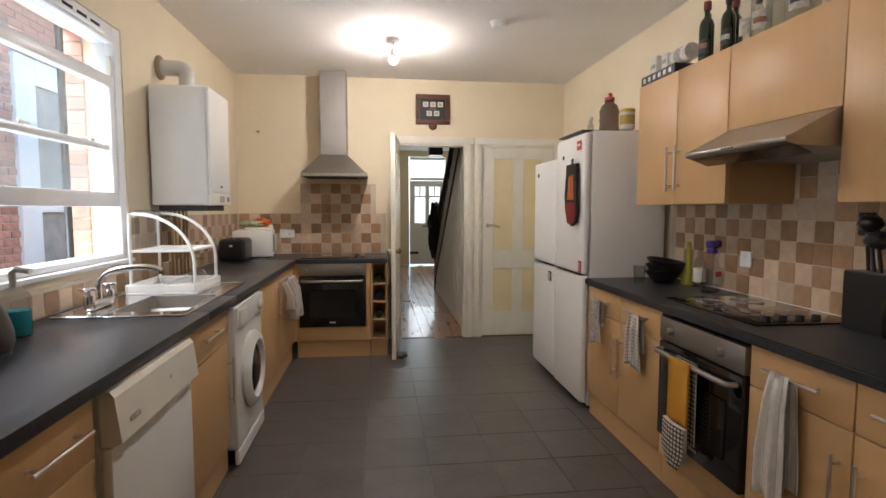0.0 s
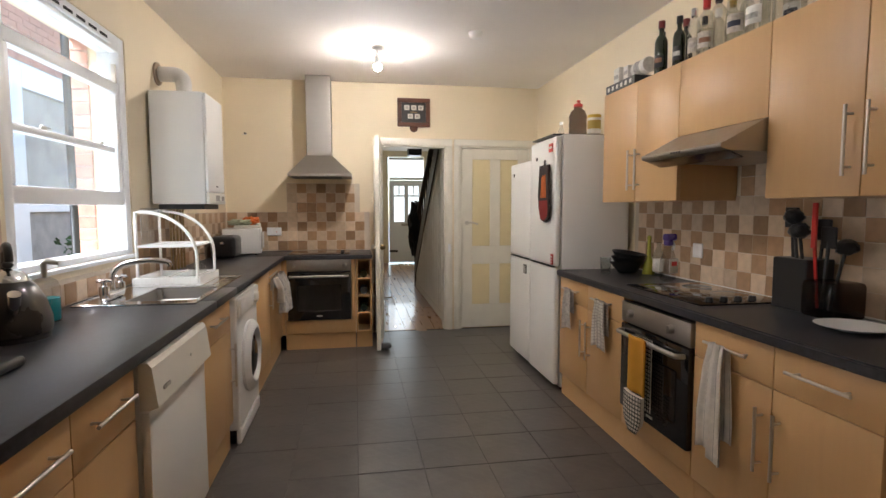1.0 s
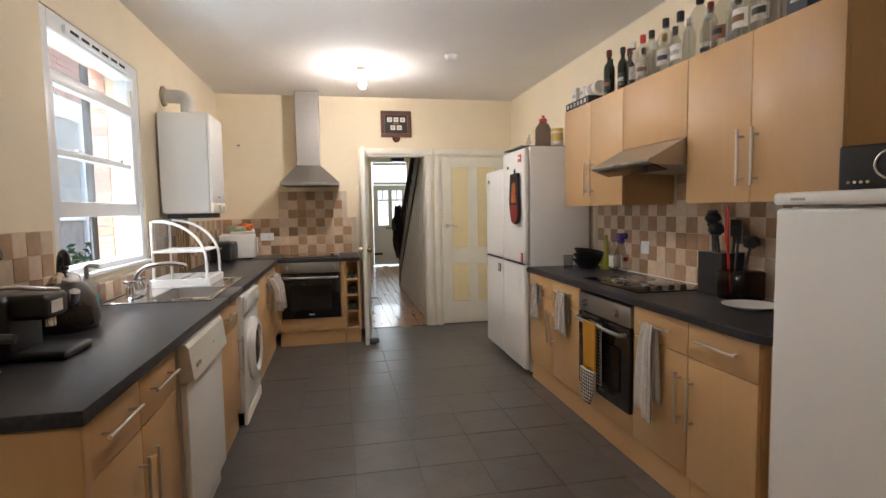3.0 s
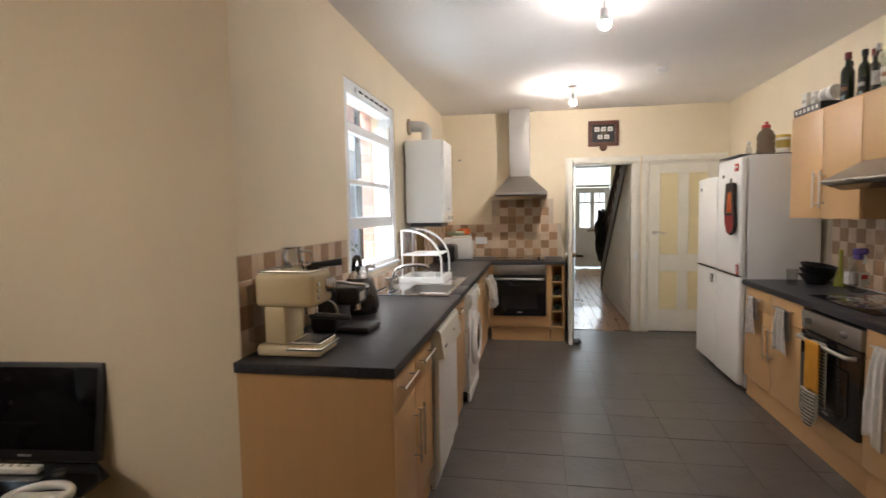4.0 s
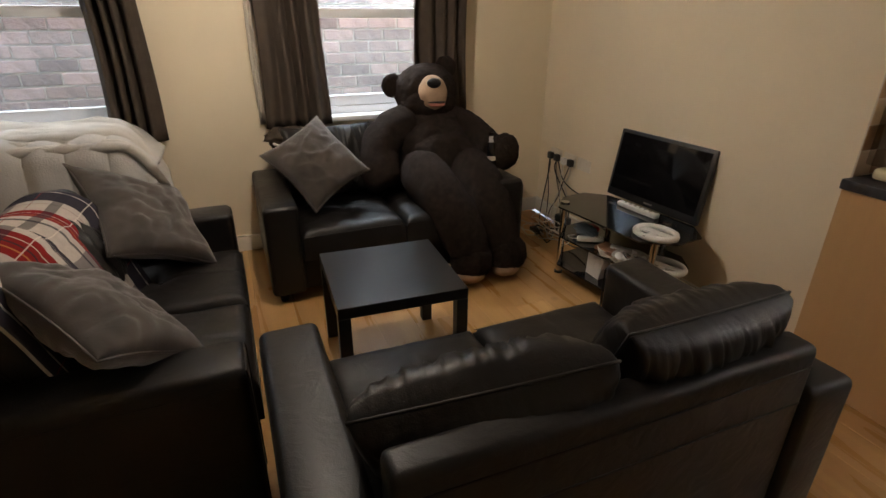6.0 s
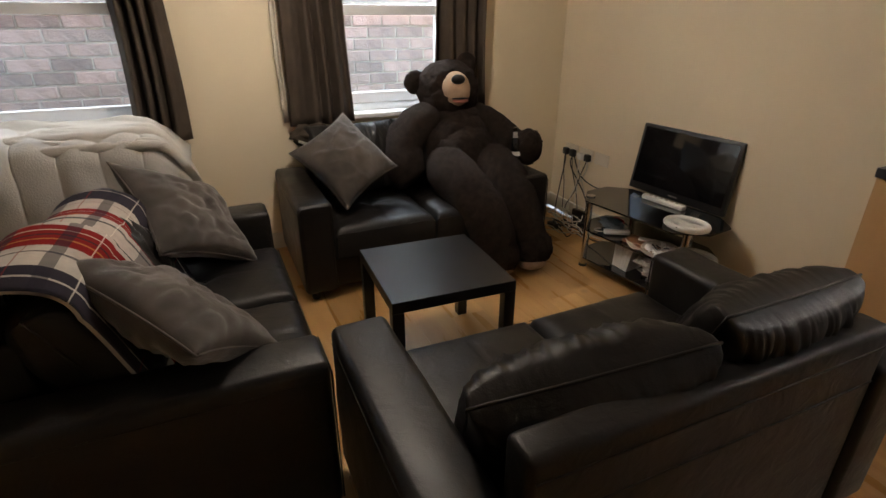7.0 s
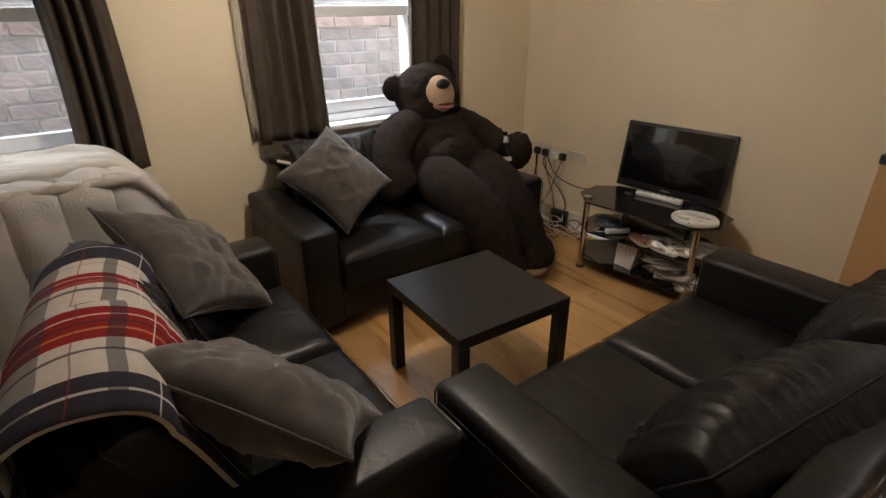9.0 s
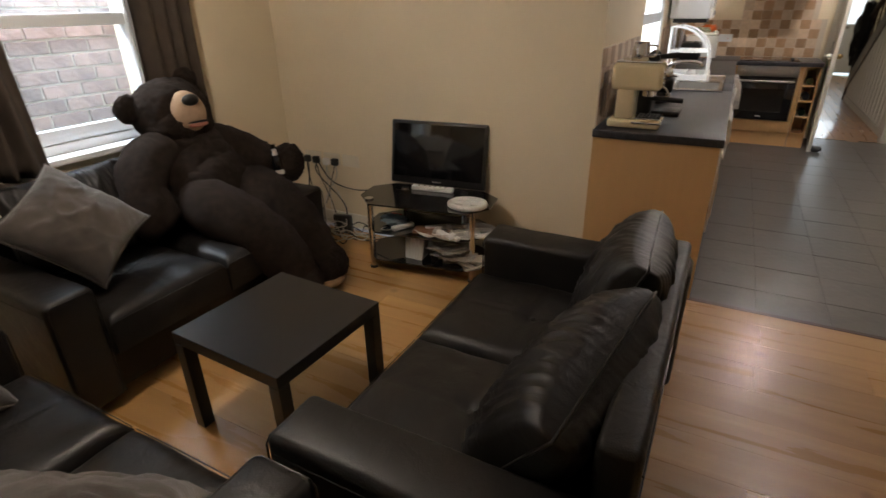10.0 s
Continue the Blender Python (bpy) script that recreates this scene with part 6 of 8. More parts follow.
part("spout", tube(BM(), smooth_path([(0.09, 0, 0.10), (0.13, 0, 0.135), (0.15, 0, 0.165)]), 0.018, 12), CHROME, ke, smooth=60)
part("handle", tube(BM(), smooth_path([(-0.075, 0, 0.15), (-0.095, 0, 0.22), (-0.06, 0, 0.285), (0.0, 0, 0.305), (0.045, 0, 0.29), (0.055, 0, 0.255)], 6), 0.0125, 10), BLACKPL, ke, smooth=60)


def espresso():
    s = thing("espresso_machine", (-1.23, 0.835, 0.910), "cream retro espresso machine with a chrome tray", "coffee machine", rz=0)
    part("base", box(BM(), 0, 0.27, 0, 0.19, 0.004, 0.05, 0.015, 3), CREAMMETAL, s, smooth=50)
    part("column", box(BM(), 0.035, 0.125, 0.01, 0.18, 0.051, 0.205, 0.01, 2), CREAMMETAL, s, smooth=50)
    part("head", box(BM(), 0.0, 0.255, 0.0, 0.19, 0.20, 0.335, 0.024, 4), CREAMMETAL, s, smooth=50)
    part("water_tank", box(BM(), -0.045, 0.018, 0.02, 0.17, 0.05, 0.285, 0.008, 2), CLEARPL, s, "clear water tank")
    tr = part("drip_tray", box(BM(), 0.135, 0.268, 0.012, 0.178, 0.051, 0.06, 0.003), CHROME, s, "chrome drip tray")
    for i in range(6):
        part("slot", box(BM(), 0.15 + 0.018 * i, 0.158 + 0.018 * i, 0.03, 0.16, 0.0605, 0.062), BLACKPL, tr)
    part("tray_edge", box(BM(), 0.128, 0.276, -0.004, 0.194, 0.030, 0.042, 0.004, 2), CHROME, s)
    part("group_head", cyl(BM(), (0.19, 0.095, 0.165), (0.19, 0.095, 0.20), 0.035, 20), CHROME, s, smooth=40)
    part("portafilter", tube(BM(), [(0.19, 0.095, 0.155), (0.25, 0.10, 0.152), (0.36, 0.11, 0.145)], 0.013, 10), BLACKPL, s, "black portafilter handle", smooth=60)
    k = part("steam_dial", lathe(BM(), [(0.032, 0), (0.032, 0.012), (0.024, 0.03), (0.012, 0.034)], m=pose(0, 0, 0, 0, 90, 0), at=(0.254, 0.135, 0.275)), CHROME, s, smooth=50)
    for i in range(3):
        part("button", cyl(BM(), (0.254, 0.035 + 0.0 * i, 0.24 + 0.026 * i), (0.262, 0.035, 0.24 + 0.026 * i), 0.009, 12), CHROME, s)
    part("gallery_rail", tube(BM(), [(0.02, 0.01, 0.342), (0.24, 0.01, 0.342), (0.24, 0.18, 0.342), (0.02, 0.18, 0.342)], 0.004, 6, True), CHROME, s)
    part("steam_wand", tube(BM(), smooth_path([(0.235, 0.165, 0.21), (0.27, 0.175, 0.18), (0.28, 0.18, 0.12)]), 0.006, 8), CHROME, s, smooth=60)


espresso()
ju = thing("milk_jug", (-1.11, 0.935, 1.246), "steel milk jug standing on the espresso machine", "jug")
part("jug", lathe(BM(), [(0.042, 0), (0.045, 0.004), (0.043, 0.06), (0.038, 0.09), (0.040, 0.098), (0.034, 0.09), (0.034, 0.02)]), CHROME, ju, smooth=50)
part("handle", tube(BM(), smooth_path([(0.04, 0.01, 0.08), (0.075, 0.02, 0.075), (0.07, 0.018, 0.03), (0.043, 0.01, 0.025)]), 0.005, 8), CHROME, ju, smooth=60)
pf = thing("portafilter", (-1.05, 1.0, 1.246), "spare black handled coffee filter on the machine", "coffee filter")
part("basket", cyl(BM(), (0, 0, 0), (0, 0, 0.03), 0.03, 18), BLACKPL, pf, smooth=40)
part("handle", cyl(BM(), (0.03, 0.0, 0.02), (0.12, 0.02, 0.03), 0.012, 12, 0.015), BLACKPL, pf, smooth=40)
pm = thing("pod_machine", (-1.19, 1.24, 0.910), "black capsule coffee machine with a drip tray", "coffee machine")
part("body", box(BM(), 0, 0.13, 0, 0.23, 0.0, 0.215, 0.03, 4), BLACKPL, pm, smooth=50)
part("head", box(BM(), 0.1, 0.23, 0.04, 0.19, 0.13, 0.215, 0.02, 4), BLACKPL, pm, smooth=50)
part("spout", cyl(BM(), (0.2, 0.115, 0.10), (0.2, 0.115, 0.13), 0.02, 14), CHROME, pm, smooth=40)
part("tray", box(BM(), 0.13, 0.29, 0.02, 0.21, 0.0, 0.03, 0.012, 3), BLACKPL, pm, smooth=50)
part("sticker", box(BM(), 0.2305, 0.2325, 0.07, 0.14, 0.15, 0.19), LABELW, pm)
part("lever", tube(BM(), smooth_path([(0.05, 0.03, 0.215), (0.12, 0.03, 0.245), (0.2, 0.05, 0.235), (0.235, 0.115, 0.222)]), 0.008, 8), CHROME, pm, smooth=60)

to = thing("toaster", (-1.23, 4.62, 0.910), "black two-slice toaster in the corner", "toaster")
part("body", box(BM(), 0, 0.21, 0, 0.30, 0.01, 0.20, 0.035, 5), BLACKPL, to, smooth=50)
for x in (0.07, 0.14):
    part("slot", box(BM(), x - 0.014, x + 0.014, 0.05, 0.25, 0.1985, 0.2005), DARK, to)
part("lever", box(BM(), 0.09, 0.12, -0.018, 0.0, 0.13, 0.15, 0.004), CHROME, to)
mw = thing("microwave", (-1.21, 4.97, 0.910), "white microwave oven in the worktop corner", "microwave", rz=8)
part("body", box(BM(), 0, 0.33, 0.02, 0.44, 0.012, 0.25, 0.008, 2), WHITE, mw, smooth=40)
part("front", box(BM(), 0.331, 0.345, 0.02, 0.44, 0.012, 0.25, 0.004, 2), WHITE, mw, smooth=40)
part("door_window", box(BM(), 0.345, 0.348, 0.05, 0.30, 0.05, 0.21, 0.004), GREYPAPER, mw)
part("control_panel", box(BM(), 0.345, 0.348, 0.33, 0.42, 0.03, 0.23), LABELW, mw)
part("handle", cyl(BM(), (0.36, 0.31, 0.05), (0.36, 0.31, 0.21), 0.007, 10), WHITE, mw)
for x, y in ((0.04, 0.05), (0.04, 0.41), (0.3, 0.05), (0.3, 0.41)):
    part("foot", cyl(BM(), (x, y, 0), (x, y, 0.013), 0.014, 10), BLACKPL, mw)
eg = thing("egg_tray", (-1.10, 5.06, 1.163), "pale egg tray lying on the microwave", "egg tray", rz=8)
part("tray", box(BM(), -0.02, 0.22, 0, 0.25, 0, 0.03, 0.01, 2), OFFWHITE, eg, smooth=40)
for i in range(5):
    part("cup", lathe(BM(), [(0.02, 0.03), (0.016, 0.045), (0.006, 0.05)], at=(0.2, 0.03 + 0.045 * i, 0), seg=12), OFFWHITE, eg)
solid("plastic_bag", blob(BM(), (0, 0, 0.035), (0.07, 0.08, 0.04), sub=4, rough=0.7), ORANGE, "crumpled orange plastic packet on the microwave", "bag", m=pose(-1.0, 5.28, 1.19))
solid("plastic_bag", blob(BM(), (0, 0, 0.02), (0.09, 0.06, 0.03), sub=4, rough=0.7), mat("pale_green_film", (0.45, 0.5, 0.35), 0.4, bump=0.4), "crumpled pale green packet on the egg tray", "bag", m=pose(-1.08, 5.15, 1.195))
for x in (-0.81,):
    sk = thing("wall_socket", (x, YB - 0.010, 1.115), "white double socket on the tiled splashback", "socket")
    part("plate", box(BM(), -0.073, 0.073, -0.012, 0, -0.043, 0.043, 0.004), UPVC, sk)
    for k in (-0.04, 0.04):
        part("switch", box(BM(), k - 0.006, k + 0.006, -0.016, -0.011, 0.012, 0.03, 0.001), UPVC, sk)
    part("neon", box(BM(), 0.02, 0.028, -0.0135, -0.0115, -0.01, 0.0), RED, sk)
sk = thing("wall_socket", (XR - 0.010, 2.62, 1.10), "white socket on the tiled wall by the hob", "socket")
part("plate", box(BM(), -0.012, 0, -0.043, 0.043, -0.043, 0.043, 0.004), UPVC, sk)
part("switch", box(BM(), -0.016, -0.011, -0.006, 0.006, 0.01, 0.028, 0.001), UPVC, sk)

# hob-side worktop clutter
tg = thing("tumbler", (1.70, 3.10, 0.910), "clear glass tumbler on the worktop", "glass")
part("glass", lathe(BM(), [(0.03, 0), (0.032, 0.004), (0.038, 0.11), (0.0365, 0.11), (0.03, 0.01)]), BOTTLE, tg, smooth=50)
for i in range(3):
    solid("bowl", lathe(BM(), [(0.05, 0), (0.06, 0.004), (0.115, 0.075), (0.112, 0.077), (0.056, 0.01)], seg=28), BLACKPL, "black plastic bowl in a slanting stack", "bowl", "stacked black bowls", m=pose(1.86, 3.10, 0.912 + 0.032 * i, -4 + 5 * i, 3 * i, 0), smooth=50)
yb = thing("squeeze_bottle", (1.97, 3.02, 0.910), "yellow green bottle with a long neck", "bottle")
part("body", lathe(BM(), [(0.038, 0), (0.04, 0.006), (0.036, 0.06), (0.014, 0.12), (0.012, 0.21), (0.014, 0.25), (0.008, 0.26)]), YELLOWGREEN, yb, smooth=60)
ob_ = thing("oil_bottle", (1.985, 2.93, 0.910), "clear bottle with a pale label", "bottle")
part("glass", lathe(BM(), [(0.034, 0), (0.036, 0.006), (0.036, 0.14), (0.014, 0.18), (0.014, 0.22)]), BOTTLE, ob_, smooth=50)
part("label", lathe(BM(), [(0.0365, 0.03), (0.0368, 0.031), (0.0368, 0.11), (0.0365, 0.111)]), LABELW, ob_)
sp = thing("spray_bottle", (1.93, 2.74, 0.910), "clear cleaning spray with a purple trigger head", "spray bottle", rz=200)
sp.scale = (1.15, 1.15, 1.12)
part("body", lathe(BM(), [(0.045, 0), (0.05, 0.01), (0.05, 0.10), (0.036, 0.15), (0.026, 0.18), (0.016, 0.2)], m=pose(0, 0, 0) @ Matrix.Diagonal((1, 0.7, 1, 1))), CLEARPL, sp, smooth=60)
part("label", box(BM(), -0.036, 0.036, 0.034, 0.038, 0.04, 0.12, 0.002), LABELW, sp)
part("label_mark", box(BM(), -0.02, 0.02, 0.038, 0.040, 0.08, 0.105, 0.002), RED, sp)
part("trigger_head", box(box(BM(), -0.05, 0.03, -0.02, 0.02, 0.215, 0.255, 0.012, 3), -0.02, 0.02, -0.018, 0.018, 0.19, 0.216, 0.004), PURPLE, sp, smooth=50)
part("trigger", tube(BM(), smooth_path([(-0.03, 0, 0.215), (-0.045, 0, 0.19), (-0.035, 0, 0.165)]), 0.007, 8), WHITE, sp, smooth=60)
kb = thing("knife_block", (1.95, 1.79, 0.910), "black knife and utensil block", "knife block")
part("block", box(BM(), -0.06, 0.08, -0.09, 0.09, 0, 0.225, 0.006, 2), BLACKPL, kb)
ut = thing("utensil_pot", (1.90, 1.62, 0.910), "smoky clear container full of black utensils", "utensil pot")
part("pot", box(BM(), -0.06, 0.10, -0.10, 0.06, 0.002, 0.15, 0.02, 3), GREYPL, ut, smooth=40)
random.seed(8)
for i, (dx, dy, h, kind) in enumerate([(0.0, 0.15, 0.40, 0), (0.03, 0.19, 0.38, 1), (-0.02, 0.1, 0.34, 0), (0.02, 0.0, 0.30, 1), (0.05, -0.05, 0.28, 0), (-0.02, 0.03, 0.33, 2), (0.06, 0.06, 0.33, 1)]):
    u = thing("utensil", (1.93, 1.66 + dy * 0.7, 0.915), "black plastic kitchen utensil standing in the pot" if kind != 2 else "bright red spatula standing in the pot", "utensil", "utensils")
    mt = RED if kind == 2 else BLACKPL
    top = (dx, dy * 0.35, h)
    part("handle", cyl(BM(), (0, 0, 0.02), top, 0.007, 8), mt, u)
    if kind == 0:
        part("head", blob(BM(), (top[0], top[1], top[2]), (0.034, 0.046, 0.032), sub=3, rough=0.25), mt, u)
    elif kind == 1:
        part("head", box(BM(), top[0] - 0.006, top[0] + 0.006, top[1] - 0.035, top[1] + 0.035, top[2] - 0.03, top[2] + 0.06, 0.005, 2), mt, u)
    else:
        part("head", box(BM(), top[0] - 0.006, top[0] + 0.006, top[1] - 0.012, top[1] + 0.012, top[2] - 0.06, top[2] + 0.13, 0.005, 2), mt, u)
pt = thing("plate", (1.80, 1.40, 0.910), "white dinner plate at the edge of the worktop", "plate")
part("plate", lathe(BM(), [(0.05, 0), (0.06, 0.004), (0.115, 0.018), (0.12, 0.021), (0.11, 0.020), (0.06, 0.008)], seg=36), WHITE, pt, smooth=60)


# towels
def towel(name, at, rz, w, drop_f, drop_b, material, label, seed, taper=0.0, amp=1.0):
    """A cloth hung over a bar along local x: front side falls at -y."""
    def f(u, v):
        s = v * (drop_f + drop_b)
        g = min(1, abs(s - drop_b) / 0.3)
        k = amp * (0.010 * math.sin(13 * u + seed) + 0.005 * math.sin(27 * u + 2 * seed + 2 * v)) * (0.45 + 0.55 * g)
        sw = (u - 0.5) * w * (0.72 - 0.3 * taper + (0.28 + 0.3 * taper) * g)
        if s < drop_b:
            return (sw, 0.009 + k * 0.3, -(drop_b - s))
        a = s - drop_b
        return (sw + 0.02 * g * math.sin(seed), -0.014 + k - 0.012 * amp * min(1, a / 0.1), 0.006 - a * (1 + 0.05 * math.sin(5 * u + seed)) if a > 0.01 else 0.006)
    return solid(name, sheet(BM(), f, 22, 26, 0.003), material, label, "tea towel", "hanging towels", m=pose(*at, 0, 0, rz))


HX = RX - 0.032
towel("tea_towel", (HX, 3.135, 0.806), -90, 0.15, 0.27, 0.16, TOWEL_G, "grey and white tea towel hung on a drawer handle", 1, 0.3)
towel("tea_towel", (HX, 2.66, 0.806), -90, 0.17, 0.28, 0.2, CHECK, "checked tea towel hung on a drawer handle", 2.3, 0.2)
towel("tea_towel", (HX, 1.64, 0.806), -90, 0.14, 0.46, 0.38, STRIPE, "white tea towel with dark stripes on a drawer handle", 3.7, 0.3)
og = thing("oven_glove", (RX - 0.066, 2.16, 0.70), "mustard double oven glove with a patterned pocket", "oven glove", rz=-90)
part("cloth", sheet(BM(), lambda u, v: ((u - 0.5) * 0.155, -0.016 - 0.006 * math.sin(7 * u), 0.013 - 0.28 * v), 10, 14, 0.008), MUSTARD, og)
part("pocket", sheet(BM(), lambda u, v: ((u - 0.5) * 0.16 * math.cos(max(0, v - 0.55) / 0.45 * 1.2), -0.022 - 0.012 * math.sin(math.pi * u), -0.268 - 0.19 * v), 12, 12, 0.02), PATTERN, og, "black and white patterned pocket")
part("back_fall", sheet(BM(), lambda u, v: ((u - 0.5) * 0.15, 0.016, 0.012 - 0.36 * v), 6, 10, 0.006), PATTERN, og)
tb = thing("towel_hook_rail", (FX, 4.27, 0.80), "row of small hooks on the cabinet door", "hook rail", rz=90)
part("rail", box(BM(), -0.12, 0.32, -0.008, -0.001, -0.006, 0.006), HANDLE, tb)
for i, (y, w_, d, mt, sd) in enumerate([(4.17, 0.07, 0.20, TOWEL_W, 1.0), (4.30, 0.08, 0.31, TOWEL_G, 2.0), (4.43, 0.085, 0.25, CHECK, 0.4), (4.55, 0.06, 0.34, TOWEL_G, 3.0)]):
    towel("tea_towel", (FX + 0.03, y, 0.795), 90, w_ * 1.3, d, 0.1, mt, "crumpled tea towel bunched on the cabinet door", sd, 0.5, 3.2)

solid("wall_hook", lathe(BM(), [(0.011, 0), (0.011, 0.006), (0.005, 0.009), (0.005, 0.03), (0.009, 0.033), (0.009, 0.04)], m=pose(-1.07, YB + 0.002, 2.12, 90)), BLACKPL, "small dark screw hook in the bare cream wall", "hook", smooth=40)

# things on the fridge
solid("tray", box(BM(), 1.45, 1.95, 3.45, 3.90, 1.881, 1.893, 0.004), BLACKPL, "thin black tray lying on the fridge", "tray")
jg = thing("water_jug", (1.66, 3.50, 1.894), "smoky ribbed water jug with a red tap lid", "water jug")
part("jug", lathe(BM(), [(0.06, 0), (0.066, 0.01), (0.062, 0.05), (0.066, 0.07), (0.062, 0.09), (0.066, 0.13), (0.05, 0.17), (0.03, 0.185), (0.03, 0.2)]), GREYPL, jg, smooth=60)
part("lid", lathe(BM(), [(0.032, 0.2), (0.032, 0.22), (0.02, 0.225)]), RED, jg, smooth=40)
part("tap", tube(BM(), [(0, 0, 0.22), (0.0, -0.02, 0.24), (-0.02, -0.04, 0.235)], 0.009, 8), RED, jg, smooth=60)
tu = thing("tub", (1.75, 3.42, 1.894), "cream tub with a yellow lid", "tub")
part("tub", lathe(BM(), [(0.045, 0), (0.047, 0.005), (0.047, 0.11)]), OFFWHITE, tu, smooth=40)
part("lid", lathe(BM(), [(0.049, 0.11), (0.049, 0.13), (0.045, 0.132)]), mat("yellow_plastic", (0.62, 0.42, 0.05), 0.4, bump=0), tu, smooth=40)
part("label", lathe(BM(), [(0.0475, 0.03), (0.0478, 0.031), (0.0478, 0.09), (0.0475, 0.091)]), mat("yellow_label", (0.5, 0.36, 0.08), 0.6), tu)
sb = thing("small_bottle", (1.58, 3.62, 1.894), "small clear bottle on the black tray", "bottle")
part("glass", lathe(BM(), [(0.022, 0), (0.022, 0.05), (0.012, 0.07), (0.012, 0.09)]), CLEARPL, sb, smooth=50)
part("cap", lathe(BM(), [(0.014, 0.09), (0.014, 0.11)]), WHITE, sb)

# bottles along the wall cabinets
bx = thing("storage_box", (1.705, 2.80, 2.106), "black box with white square motifs on the cabinets", "box")
part("box", box(BM(), 0, 0.2, 0, 0.36, 0, 0.055, 0.004), BLACKPL, bx)
for i in range(6):
    part("motif", box(BM(), -0.0015, 0.0, 0.03 + 0.055 * i, 0.055 + 0.055 * i, 0.015, 0.04), LABELW, bx)
for i, (y, h, w_) in enumerate([(3.06, 0.10, 0.07), (2.94, 0.085, 0.06)]):
    c = thing("packet", (1.76, y, 2.162), "white printed carton on the black box", "carton", "cartons")
    part("carton", box(BM(), -0.035, 0.035, -w_ / 2, w_ / 2, 0, h, 0.003), LABELW, c)
    part("print", box(BM(), -0.037, -0.0355, -w_ / 2 + 0.01, w_ / 2 - 0.01, 0.03, 0.055), GREYPAPER, c)
tn = thing("tin", (1.77, 2.83, 2.162), "round white printed tin on its side", "tin")
part("tin", cyl(BM(), (0, -0.09, 0.045), (0, 0.05, 0.045), 0.045, 24), LABELW, tn, smooth=40)
part("print", lathe(BM(), [(0.0455, -0.05), (0.0458, -0.049), (0.0458, 0.01), (0.0455, 0.011)], m=pose(0, 0, 0, 90), at=(0, -0.03, 0.045)), GREYPAPER, tn)

PROF = {
    "wine": [(0.034, 0), (0.037, 0.005), (0.037, 0.19), (0.03, 0.215), (0.014, 0.235), (0.014, 0.285), (0.016, 0.287), (0.016, 0.30)],
    "spirit": [(0.038, 0), (0.041, 0.006), (0.041, 0.175), (0.034, 0.2), (0.015, 0.225), (0.0145, 0.265)],
    "square": [(0.04, 0), (0.043, 0.006), (0.043, 0.15), (0.04, 0.17), (0.016, 0.19), (0.015, 0.245)],
    "slim": [(0.03, 0), (0.033, 0.006), (0.032, 0.2), (0.018, 0.23), (0.013, 0.27)],
}


def curved_patch(r, z0, z1, half):
    """A label bent round a bottle of radius r, facing local -x."""
    bm = BM()
    a = [math.pi - half + 2 * half * i / 8 for i in range(9)]
    lo, hi = [bm.verts.new((r * math.cos(t), r * math.sin(t), z0)) for t in a], [bm.verts.new((r * math.cos(t), r * math.sin(t), z1)) for t in a]
    for i in range(8):
        bm.faces.new((lo[i], lo[i + 1], hi[i + 1], hi[i])).smooth = True
    return bm


def bottle(y, kind, cap, label, scale=1.0, x=1.765, body=None):
    txt = "empty dark green wine bottle on top of the cabinets" if kind == "wine" else "empty clear spirit bottle with a printed label on the cabinets"
    b = thing("bottle", (x, y, 2.106), txt, "bottle", "empty bottles on the cabinets", rz=random.uniform(0, 50))
    p = [(r * scale, z * scale) for r, z in PROF[kind]]
    g = part("glass", lathe(BM(), p, seg=18), body or (GREENGLASS if kind == "wine" else BOTTLE), b, smooth=50)
    r, h = p[2][0], p[2][1]
    if label:
        big = random.uniform(0.32, 0.5)
        part("label", curved_patch(r + 0.0006, h * 0.22, h * (0.22 + big), 1.0), label, b)
        part("print", curved_patch(r + 0.0012, h * 0.36, h * 0.50, 0.7), random.choice((GREYPAPER, GREYPAPER, NAVY, TANLEATHER, BLACKPL)), b)
    t = p[-1]
    part("cap", lathe(BM(), [(t[0] + 0.003, t[1] - 0.03 * scale), (t[0] + 0.003, t[1] + 0.012 * scale), (t[0] + 0.001, t[1] + 0.014 * scale)], seg=14), cap, b, smooth=40)


